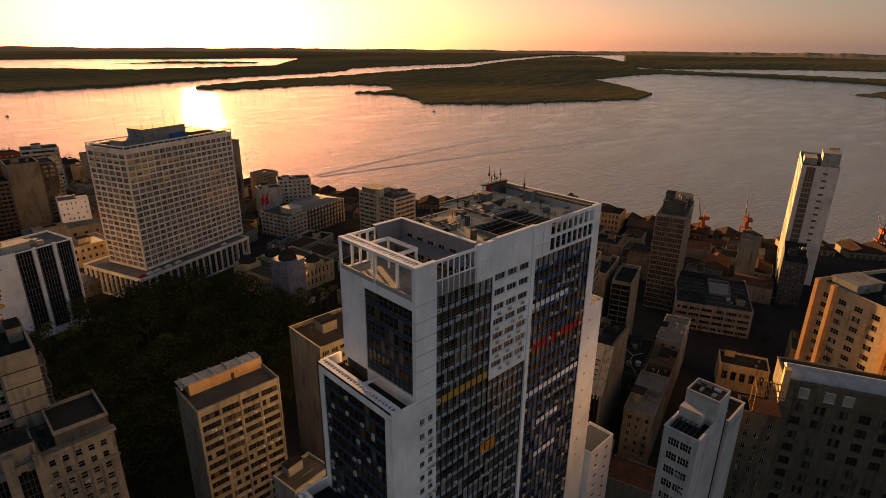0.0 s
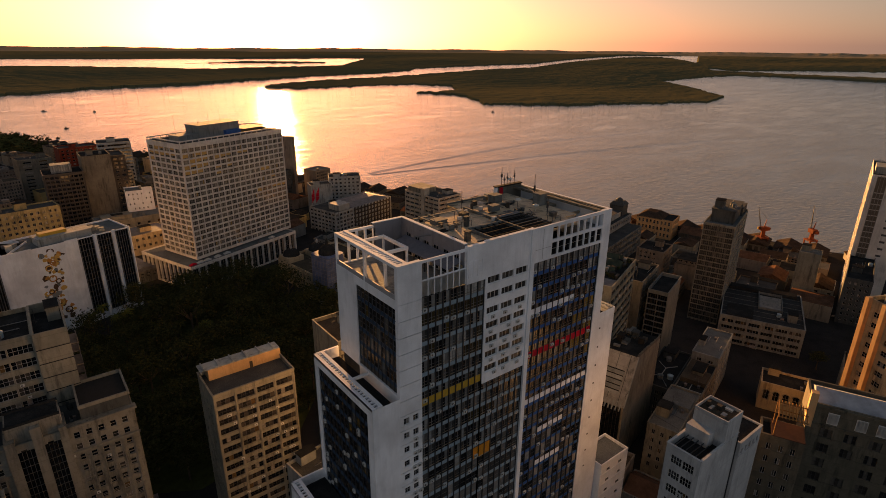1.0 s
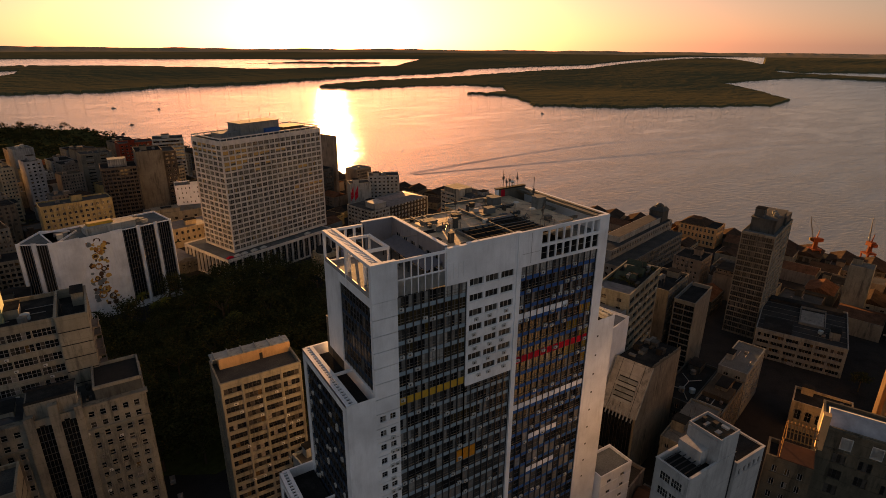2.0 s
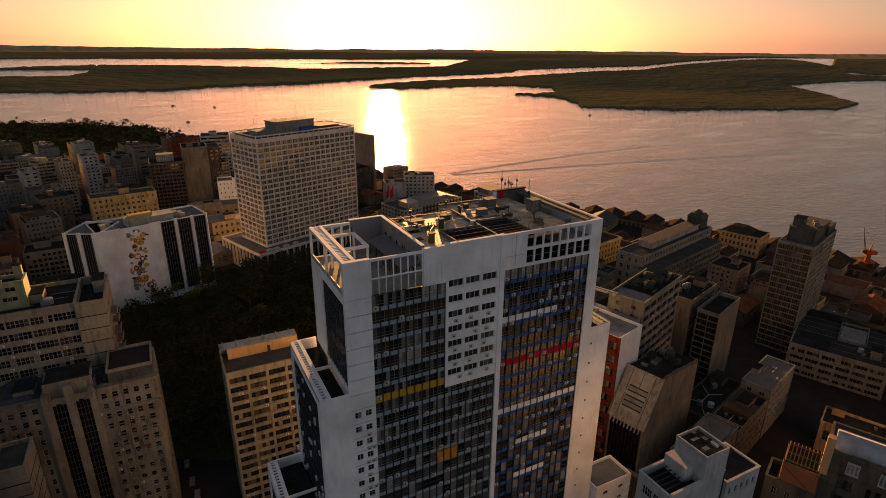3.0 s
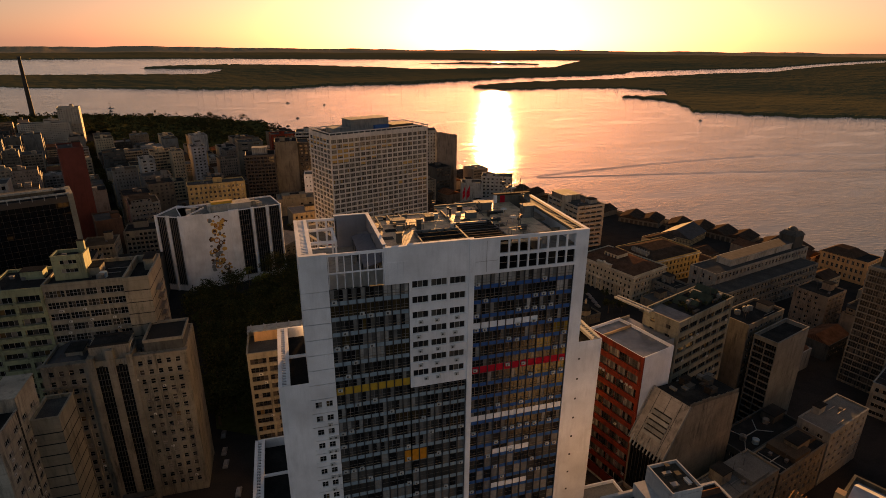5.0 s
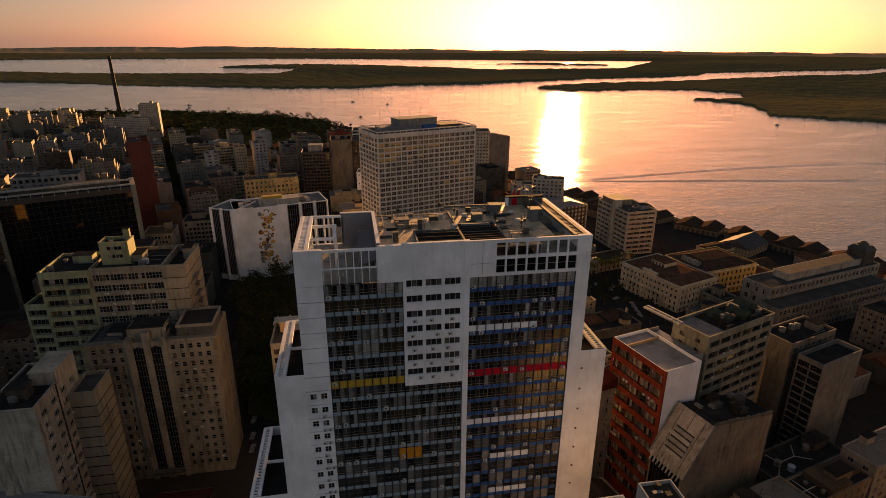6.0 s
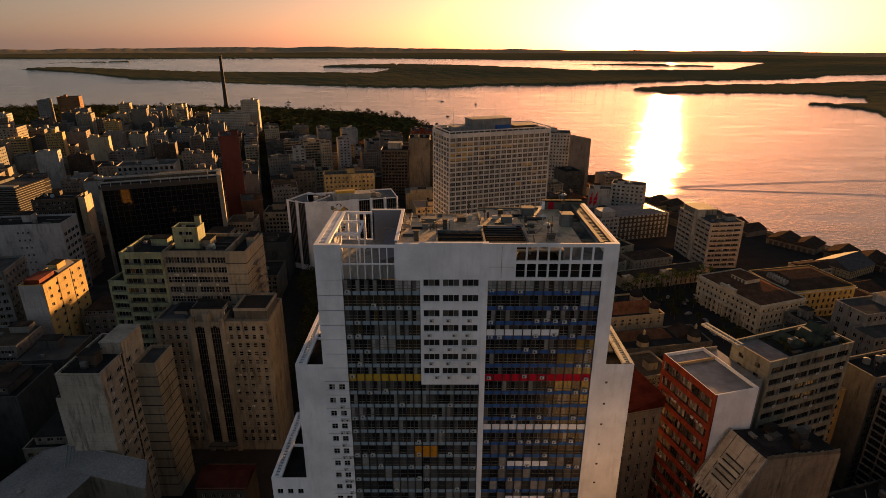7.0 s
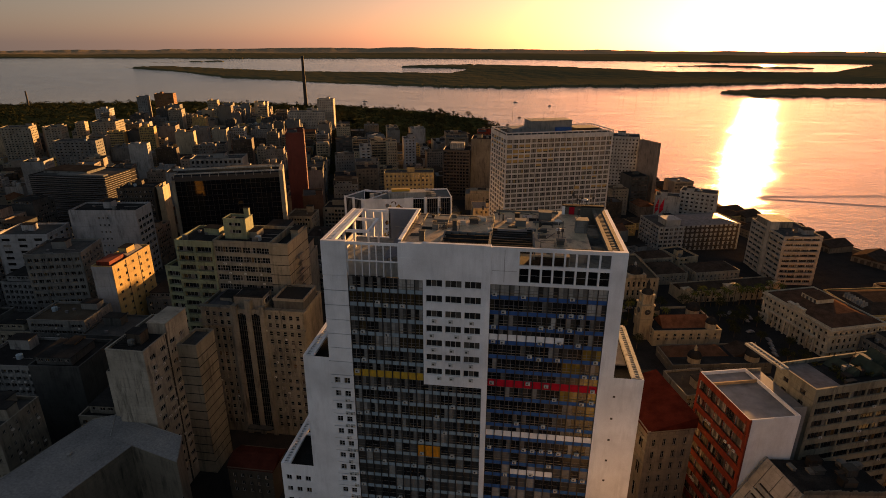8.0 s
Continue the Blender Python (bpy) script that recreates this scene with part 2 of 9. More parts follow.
TARP = plain("blue_netting", (0.11, 0.15, 0.24), 0.7, 0, 0.3, 0.3)
GLASS = pane("window_panes", [(0.0, (0.010, 0.010, 0.011)), (0.5, (0.022, 0.02, 0.018)), (0.74, (0.06, 0.052, 0.045)), (0.88, (0.22, 0.2, 0.18)), (0.96, (0.12, 0.07, 0.03))])
TGLASS = pane("tower_panes", [(0.0, (0.010, 0.010, 0.012)), (0.55, (0.02, 0.018, 0.016)), (0.72, (0.05, 0.04, 0.03)), (0.86, (0.13, 0.12, 0.105)), (0.97, (0.12, 0.07, 0.02))], 0.22)
TDARK = pane("tower_panes_dark", [(0.0, (0.008, 0.008, 0.009)), (0.45, (0.022, 0.02, 0.019)), (0.7, (0.055, 0.05, 0.044)), (0.84, (0.14, 0.13, 0.12)), (0.95, (0.26, 0.25, 0.235))], 0.22)
TMID = pane("tower_panes_grey", [(0.0, (0.016, 0.016, 0.017)), (0.3, (0.05, 0.048, 0.045)), (0.52, (0.1, 0.095, 0.09)), (0.72, (0.19, 0.18, 0.17)), (0.9, (0.3, 0.29, 0.275))], 0.22)
TBROWN = pane("tower_panes_brown", [(0.0, (0.05, 0.034, 0.018)), (0.5, (0.075, 0.05, 0.024)), (0.85, (0.03, 0.022, 0.015))], 0.25)
TPALE = pane("tower_panes_curtained", [(0.0, (0.33, 0.32, 0.3)), (0.4, (0.42, 0.41, 0.39)), (0.7, (0.16, 0.15, 0.14)), (0.88, (0.03, 0.028, 0.026))], 0.3)
TGOLD = pane("tower_panes_golden", [(0.0, (0.24, 0.14, 0.025)), (0.5, (0.34, 0.2, 0.04)), (0.85, (0.1, 0.06, 0.02))], 0.12)
# lighter stops stand for reflections in the ministry's glass
MGLASS = pane("ministry_panes", [(0.0, (0.06, 0.052, 0.045)), (0.25, (0.11, 0.098, 0.084)), (0.55, (0.18, 0.16, 0.135)), (0.85, (0.26, 0.235, 0.2)), (0.97, (0.28, 0.18, 0.07))], 0.12)
FIELDGLASS = pane("field_panes", [(0.0, (0.012, 0.012, 0.013)), (0.5, (0.03, 0.026, 0.022)), (0.8, (0.09, 0.08, 0.07))], 0.35)
FRAMET = plain("tower_frame", (0.13, 0.13, 0.135), 0.5)
FRAMESASH = plain("tan_sash_rail", (0.2, 0.16, 0.12), 0.6)
WORNZINC = roofing("worn_zinc", (0.19, 0.195, 0.2), (0.27, 0.27, 0.265), 0.3, 0.75)
DULLWHITE = plaster("dull_white_paint", (0.5, 0.5, 0.5), 0.4)
SANDY = plaster("sandy_pale_paint", (0.42, 0.38, 0.32), 0.5)
WOOD = plain("weathered_timber", (0.22, 0.11, 0.042), 0.8, 0, 0.3, 2.0)
SOOTY = plaster("sooty_olive_paint", (0.115, 0.1, 0.074), 0.9)
TAR = plain("tarred_steel", (0.022, 0.021, 0.02), 0.95)
# white for walls in shade: the shade's bluish grey is in the paint
PALEWHITE = plaster("weathered_white_paint", (0.34, 0.355, 0.37), 0.6)
OLDYELLOW = plaster("faded_yellow_paint", (0.36, 0.29, 0.15), 0.7)
SLATE = plain("dark_roof_sheet", (0.05, 0.055, 0.062), 0.9, 0, 0.3, 0.4)
DGLASS = pane("dark_panes", [(0.0, (0.008, 0.008, 0.009)), (0.6, (0.014, 0.013, 0.013)), (0.9, (0.03, 0.025, 0.02))], 0.04)
WATER = water_skin()


# ---------------------------------------------------------------- mesh tools
class Shape:
    """Collects faces of one mesh."""

    def __init__(self):
        self.v, self.f, self.m = [], [], []

    def add(self, verts, faces, mi=0, mat=None):
        k = len(self.v)
        self.v += [tuple(mat @ Vector(p)) for p in verts] if mat is not None else [tuple(p) for p in verts]
        for j, f in enumerate(faces):
            self.f.append(tuple(k + i for i in f))
            self.m.append(mi if isinstance(mi, int) else mi[j])
        return self

    def box(self, x0, y0, z0, x1, y1, z1, mi=0, mat=None):
        return self.add([(x0, y0, z0), (x1, y0, z0), (x1, y1, z0), (x0, y1, z0), (x0, y0, z1), (x1, y0, z1), (x1, y1, z1), (x0, y1, z1)],
                        [(0, 3, 2, 1), (4, 5, 6, 7), (0, 1, 5, 4), (1, 2, 6, 5), (2, 3, 7, 6), (3, 0, 4, 7)], mi, mat)

    def bar(self, a, b, r, n=6, r2=None, mi=0):
        """A round or square bar from a to b."""
        a, b = Vector(a), Vector(b)
        r2 = r if r2 is None else r2
        q = (b - a).to_track_quat("Z", "Y").to_matrix()
        ring = [q @ Vector((math.cos(math.tau * (i + 0.5) / n), math.sin(math.tau * (i + 0.5) / n), 0)) for i in range(n)]
        vs = [a + p * r for p in ring] + [b + p * r2 for p in ring]
        fs = [(i, (i + 1) % n, n + (i + 1) % n, n + i) for i in range(n)] + [tuple(range(n - 1, -1, -1)), tuple(range(n, 2 * n))]
        return self.add(vs, fs, mi)

    def prism(self, pts, z0, z1, mi=0, top=None):
        n = len(pts)
        vs = [(x, y, z0) for x, y in pts] + [(x, y, z1) for x, y in pts]
        fs = [(i, (i + 1) % n, n + (i + 1) % n, n + i) for i in range(n)] + [tuple(range(n - 1, -1, -1)), tuple(range(n, 2 * n))]
        return self.add(vs, fs, [mi] * n + [mi, mi if top is None else top])

    def dome(self, x, y, z, r, h, mi=0, n=14, rings=6):
        vs, fs = [], []
        for k in range(rings + 1):
            a = math.pi / 2 * k / rings
            for i in range(n):
                t = math.tau * i / n
                vs.append((x + r * math.cos(a) * math.cos(t), y + r * math.cos(a) * math.sin(t), z + h * math.sin(a)))
        for k in range(rings):
            for i in range(n):
                fs.append((k * n + i, k * n + (i + 1) % n, (k + 1) * n + (i + 1) % n, (k + 1) * n + i))
        return self.add(vs, fs, mi)

    def gable(self, x0, y0, x1, y1, z0, z1, mi=0, along="x", over=0.0):
        """A pitched roof as a solid wedge."""
        x0, y0, x1, y1 = x0 - over, y0 - over, x1 + over, y1 + over
        if along == "x":
            ym = (y0 + y1) / 2
            vs = [(x0, y0, z0), (x1, y0, z0), (x1, y1, z0), (x0, y1, z0), (x0, ym, z1), (x1, ym, z1)]
            return self.add(vs, [(0, 3, 2, 1), (0, 1, 5, 4), (2, 3, 4, 5), (1, 2, 5), (3, 0, 4)], mi)
        xm = (x0 + x1) / 2
        vs = [(x0, y0, z0), (x1, y0, z0), (x1, y1, z0), (x0, y1, z0), (xm, y0, z1), (xm, y1, z1)]
        return self.add(vs, [(0, 3, 2, 1), (0, 1, 4), (1, 2, 5, 4), (2, 3, 5), (3, 0, 4, 5)], mi)

    def ring(self, x0, y0, x1, y1, t, z0, z1, mi=0):
        """A closed rectangular coping."""
        vs = []
        for a in (0, t):
            for z in (z0, z1):
                vs += [(x0 + a, y0 + a, z), (x1 - a, y0 + a, z), (x1 - a, y1 - a, z), (x0 + a, y1 - a, z)]
        fs = []
        for k in range(4):
            q = (k + 1) % 4
            fs += [(k, q, 4 + q, 4 + k), (8 + q, 8 + k, 12 + k, 12 + q), (4 + k, 4 + q, 12 + q, 12 + k), (q, k, 8 + k, 8 + q)]
        return self.add(vs, fs, mi)

    def hip(self, x0, y0, x1, y1, z0, z1, inset, mi=0):
        """A hipped or mansard roof with a flat top."""
        return self.add([(x0, y0, z0), (x1, y0, z0), (x1, y1, z0), (x0, y1, z0), (x0 + inset, y0 + inset, z1), (x1 - inset, y0 + inset, z1), (x1 - inset, y1 - inset, z1), (x0 + inset, y1 - inset, z1)],
                        [(0, 3, 2, 1), (4, 5, 6, 7), (0, 1, 5, 4), (1, 2, 6, 5), (2, 3, 7, 6), (3, 0, 4, 7)], mi)

    def mesh(self, name, mats):
        me = bpy.data.meshes.new(name)
        me.from_pydata(self.v, [], self.f)
        for q in (mats if isinstance(mats, (list, tuple)) else [mats]):
            me.materials.append(q)
        me.polygons.foreach_set("material_index", self.m)
        me.update()
        return me


def part(name, shape, mats, parent, label="", kind=""):
    ob = new(name, shape.mesh(name, mats) if isinstance(shape, Shape) else shape)
    ob.parent = parent
    return tagged(ob, label, "", "", kind)


def thing(name, x, y, z, ang=0.0, label="", category="", group="", kind=""):
    ob = new(name)
    ob.matrix_world = pose(x, y, z, 0, 0, ang)
    return tagged(ob, label, category, group, kind)


def W(cols, rows, wf=0.6, hf=0.5, lo=3.0, top=1.6, side=0.8, nx=2, ny=1, dp=0.22, sill=0.35, skip=0.0):
    """A regular grid of openings for one face."""
    return dict(cols=cols, rows=rows, wf=wf, hf=hf, lo=lo, top=top, side=side, nx=nx, ny=ny, dp=dp, sill=sill, skip=skip)


WINDOWS = {}


def window_shape(w, h, nx, ny):
    s = Shape()
    for i in range(nx):
        s.add([(w * i / nx, 0, 0), (w * (i + 1) / nx, 0, 0), (w * (i + 1) / nx, 0, h), (w * i / nx, 0, h)], [(0, 1, 2, 3)], 0)
    t = 0.07
    for i in range(nx + 1):
        x = t / 2 + (w - t) * i / nx
        s.add([(x - t / 2, -0.06, 0), (x + t / 2, -0.06, 0), (x + t / 2, -0.06, h), (x - t / 2, -0.06, h), (x - t / 2, 0, 0), (x + t / 2, 0, 0), (x + t / 2, 0, h), (x - t / 2, 0, h)],
              [(0, 1, 2, 3), (4, 0, 3, 7), (1, 5, 6, 2)], 1)
    for j in range(ny + 1):
        z = t / 2 + (h - t) * j / ny
        s.add([(0, -0.05, z - t / 2), (w, -0.05, z - t / 2), (w, -0.05, z + t / 2), (0, -0.05, z + t / 2)], [(0, 1, 2, 3)], 1)
    return s


def face_frames(w, d):
    """Origin, turn and length of the four faces, seen from outside, left to right."""
    return {"f": (0, 0, 0, w), "r": (w, 0, 90, d), "b": (w, d, 180, w), "l": (0, d, 270, d)}


rnd_f = random.Random(23)


def facade(wall, fr, z0, z1, spec):
    """One face with its openings. Returns the openings as (x, z, w, h, spec) in the face's own plane."""
    ox, oy, turn, length = fr
    m = pose(ox, oy, 0, 0, 0, turn)
    if not spec:
        wall.add([(0, 0, z0), (length, 0, z0), (length, 0, z1), (0, 0, z1)], [(0, 1, 2, 3)], 0, m)
        return []
    cw = (length - 2 * spec["side"]) / spec["cols"]
    ch = (z1 - spec["top"] - z0 - spec["lo"]) / spec["rows"]
    xs, zs = [0.0], [z0]
    for i in range(spec["cols"]):
        a = spec["side"] + cw * (i + 0.5 - spec["wf"] / 2)
        xs += [a, a + cw * spec["wf"]]
    for j in range(spec["rows"]):
        a = z0 + spec["lo"] + ch * (j + spec["sill"] * (1 - spec["hf"]) * 2)
        zs += [a, a + ch * spec["hf"]]
    xs.append(length)
    zs.append(z1)
    dp, holes = spec["dp"], []
    for j in range(1, len(zs) - 1, 2):
        wall.box(0.05, -0.1, zs[j] - 0.16, length - 0.05, 0.0, zs[j] - 0.02, 0, m)
    for j in range(len(zs) - 1):
        if j % 2 == 0:
            wall.add([(0, 0, zs[j]), (length, 0, zs[j]), (length, 0, zs[j + 1]), (0, 0, zs[j + 1])], [(0, 1, 2, 3)], 0, m)
            continue
        for i in range(len(xs) - 1):
            a, b, c, e = xs[i], xs[i + 1], zs[j], zs[j + 1]
            if i % 2 == 0 or (spec["skip"] and rnd_f.random() < spec["skip"]):
                wall.add([(a, 0, c), (b, 0, c), (b, 0, e), (a, 0, e)], [(0, 1, 2, 3)], 0, m)
            else:
                wall.add([(a, 0, c), (b, 0, c), (b, 0, e), (a, 0, e), (a, dp, c), (b, dp, c), (b, dp, e), (a, dp, e)],
                         [(0, 4, 5, 1), (1, 5, 6, 2), (2, 6, 7, 3), (3, 7, 4, 0)], 0, m)
                holes.append((a, c, b - a, e - c, m, spec))
    return holes


def set_windows(root, holes, glass, frame_mat, single, name="window", joined=None):
    """Panes with their frames: objects of their own up to the given number, the rest joined."""
    rest = Shape() if joined is None else joined
    for k, (x, z, w, h, m, spec) in enumerate(holes):
        at = m @ Matrix.Translation((x, spec["dp"] - 0.01, z))
        if k < single:
            key = (round(w, 2), round(h, 2), spec["nx"], spec["ny"], glass.name, frame_mat.name)
            if key not in WINDOWS:
                WINDOWS[key] = window_shape(w, h, spec["nx"], spec["ny"]).mesh(name, [glass, frame_mat])
            ob = new(name, WINDOWS[key])
            ob.parent = root
            ob.matrix_local = at
        else:
            s = window_shape(w, h, spec["nx"], spec["ny"])
            rest.add(s.v, s.f, s.m, at)
    if rest.f and joined is None:
        part("small_panes", rest, [glass, frame_mat], root, "", "stuff")


def building(name, label, x, y, ang, w, d, z0, z1, wall_mat, faces=None, single=0, roof_mat=None, glass=None, frame_mat=None, parapet=0.9, category="building", group="", clutter=0, seed=1):
    """A house or block: walls with real openings, parapet, sunk roof, windows. x, y: the corner where the front begins."""
    faces = faces or {}
    root = thing(name, x, y, z0, ang, label, category, group)
    h = z1 - z0
    wall, holes = Shape(), []
    for key, fr in face_frames(w, d).items():
        holes += facade(wall, fr, 0, h, faces.get(key))
    t = 0.3
    for a, b, c, e in ((0, 0, w, t), (0, d - t, w, d), (0, t, t, d - t), (w - t, t, w, d - t)):
        wall.add([(a, b, h), (c, b, h), (c, e, h), (a, e, h)], [(0, 1, 2, 3)])
    wall.add([(t, t, h), (w - t, t, h), (w - t, d - t, h), (t, d - t, h), (t, t, h - parapet), (w - t, t, h - parapet), (w - t, d - t, h - parapet), (t, d - t, h - parapet)],
             [(0, 1, 5, 4), (1, 2, 6, 5), (2, 3, 7, 6), (3, 0, 4, 7)])
    part("wall", wall, wall_mat, root)
    part("roof", Shape().box(t, t, h - parapet - 0.3, w - t, d - t, h - parapet), roof_mat or ROOFS[0], root)
    set_windows(root, holes, glass or GLASS, frame_mat or FRAME, single)
    if math.hypot(x - 50, y + 20) < 270 and wall_mat is not WHITE:
        part("coping", Shape().ring(-0.12, -0.12, w + 0.12, d + 0.12, 0.5, h, h + 0.16), wall_mat, root)
        # coolers hung below some of the windows
        rc, s = random.Random(seed * 7 + int(w * 10)), Shape()
        for hx, hz, hw, hh, m, spec in holes:
            if group and rc.random() < 0.26:
                s.box(hx + hw * 0.2, -0.42, hz - 0.62, hx + hw * 0.2 + 0.85, 0.0, hz - 0.06, 0, m)
        if s.f:
            part("coolers", s, ACWHITE, root, "small white wall coolers", "stuff")
    if clutter:
        roof_things(root, w, d, h - parapet, clutter, seed, wall_mat)
    return root


def roof_things(root, w, d, h, count, seed, wall_mat):
    """Stair house, tanks, vents, pipes and masts on a flat roof, as parts of the building."""
    rnd = random.Random(seed)
    for k in range(count):
        kind = rnd.choice(("tank", "vent", "vent", "pipe", "mast")) if k else "house"
        px, py = rnd.uniform(0.15, 0.75) * w, rnd.uniform(0.15, 0.75) * d
        if kind == "house":
            a, b, c = min(w * 0.4, rnd.uniform(4, 8)), min(d * 0.4, rnd.uniform(3.5, 6)), rnd.uniform(2.6, 4.2)
            s = Shape().box(px, py, h, min(w - 0.5, px + a), min(d - 0.5, py + b), h + c)
            s.box(px - 0.2, py - 0.2, h + c, min(w - 0.4, px + a + 0.2), min(d - 0.4, py + b + 0.2), h + c + 0.25, 1)
            part("stair_house", s, [wall_mat, ROOFS[1]], root)
        elif kind == "tank":
            s = Shape().bar((px, py, h), (px, py, h + 1.6), 1.1, 12).bar((px, py, h + 1.6), (px, py, h + 1.9), 1.15, 12, 0.3)
            part("water_tank", s, PALEBLUE if rnd.random() < 0.3 else CONCRETE, root)
        elif kind == "vent":
            s = Shape().box(px, py, h, px + 1.1, py + 0.8, h + 0.9).box(px - 0.1, py - 0.1, h + 0.9, px + 1.2, py + 0.9, h + 1.0)
            part("vent_box", s, ZINC, root)
        elif kind == "pipe":
            s = Shape().bar((px, py, h + 0.2), (min(w - 0.6, px + rnd.uniform(3, 8)), py, h + 0.2), 0.12, 6)
            part("pipe", s, STEEL, root)
        else:
            s = Shape().bar((px, py, h), (px, py, h + rnd.uniform(3, 6)), 0.06, 5).bar((px - 0.8, py, h + 2.6), (px + 0.8, py, h + 2.6), 0.03, 4).bar((px - 0.6, py, h + 2.2), (px + 0.6, py, h + 2.2), 0.03, 4)
            part("mast", s, BLACKM, root)


# ---------------------------------------------------------------- river, islands, ground
WATER_Z = -10.0


def squeeze(dist):
    """True distance of a far place from the walk, for a nearer one that looks the same: beyond 1.8 km the plain is drawn together."""
    return dist if dist < 1800 else dist + 7.0e-4 * (dist - 1800) ** 2


def sheet_z(dist):
    return EYE - (EYE - WATER_Z) * dist / squeeze(dist)


def polar(bearing, dist):
    b = radians(bearing)
    return Vector((dist * math.sin(b), dist * math.cos(b), 0))


def nearer(true_dist):
    """The inverse of squeeze."""
    if true_dist < 1800:
        return true_dist
    k = 7.0e-4
    return 1800 + (-1 + math.sqrt(1 + 4 * k * (true_dist - 1800))) / (2 * k)


water = Shape()
RINGS = [30, 300, 600, 900, 1200, 1500, 1800] + [1800 + 100 * i for i in range(1, 32)]
BEARS = list(range(-180, 181, 4))
for b in BEARS:
    for r in RINGS:
        p = polar(b, r)
        water.v.append((p.x, p.y, sheet_z(r)))
nr = len(RINGS)
for i in range(len(BEARS) - 1):
    for j in range(nr - 1):
        water.f.append((i * nr + j, (i + 1) * nr + j, (i + 1) * nr + j + 1, i * nr + j + 1))
        water.m.append(0)
me = water.mesh("water", WATER)
me.polygons.foreach_set("use_smooth", [True] * len(me.polygons))
tagged(new("water", me), "calm brown river under the evening sun", "river", "", "structure")

SHORE = [(640, -500), (560, -100), (530, 54), (486, 125), (456, 235), (408, 340), (357, 401), (326, 473), (292, 520), (262, 600), (205, 720), (128, 880), (68, 1000), (15, 1120),
         (-100, 1215), (-300, 1300), (-600, 1340), (-830, 1340), (-1180, 1220), (-1700, 900), (-2000, 300), (-2000, -500)]


def seg_dist(px, py, a, b):
    dx, dy = b[0] - a[0], b[1] - a[1]
    t = max(0.0, min(1.0, ((px - a[0]) * dx + (py - a[1]) * dy) / (dx * dx + dy * dy)))
    return math.hypot(px - a[0] - t * dx, py - a[1] - t * dy)


def shore_dist(px, py):
    return min(seg_dist(px, py, SHORE[i], SHORE[i + 1]) for i in range(len(SHORE) - 1))


def inland(px, py):
    inside, n = False, len(SHORE)
    for i in range(n):
        (x1, y1), (x2, y2) = SHORE[i], SHORE[(i + 1) % n]
        if (y1 > py) != (y2 > py) and px < (x2 - x1) * (py - y1) / (y2 - y1) + x1:
            inside = not inside
    return inside


def ground_z(px, py):
    s = min(1.0, shore_dist(px, py) / 260)
    return -7.0 * (1 - s * s * (3 - 2 * s))


land = bmesh.new()
ring = [land.verts.new((x, y, 0)) for x, y in SHORE]
land.faces.new(ring)
bmesh.ops.triangulate(land, faces=land.faces[:])
bmesh.ops.subdivide_edges(land, edges=[e for e in land.edges], cuts=11, use_grid_fill=True)
bmesh.ops.triangulate(land, faces=[f for f in land.faces if len(f.verts) > 4])
edge_loops = [e for e in land.edges if len(e.link_faces) == 1]
for v in land.verts:
    v.co.z = ground_z(v.co.x, v.co.y)
quay = bmesh.ops.extrude_edge_only(land, edges=edge_loops)
for g in quay["geom"]:
    if isinstance(g, bmesh.types.BMVert):
        g.co.z = WATER_Z - 2
bmesh.ops.recalc_face_normals(land, faces=land.faces[:])
me = bpy.data.meshes.new("ground")
land.to_mesh(me)
land.free()
me.materials.append(ASPHALT)
tagged(new("ground", me), "dark asphalt and quay of the old town by the river", "ground", "", "structure")


def between(knots, b):
    for (b0, r0), (b1, r1) in zip(knots, knots[1:]):
        if b0 <= b <= b1:
            return r0 + (r1 - r0) * (b - b0) / (b1 - b0)
    return None


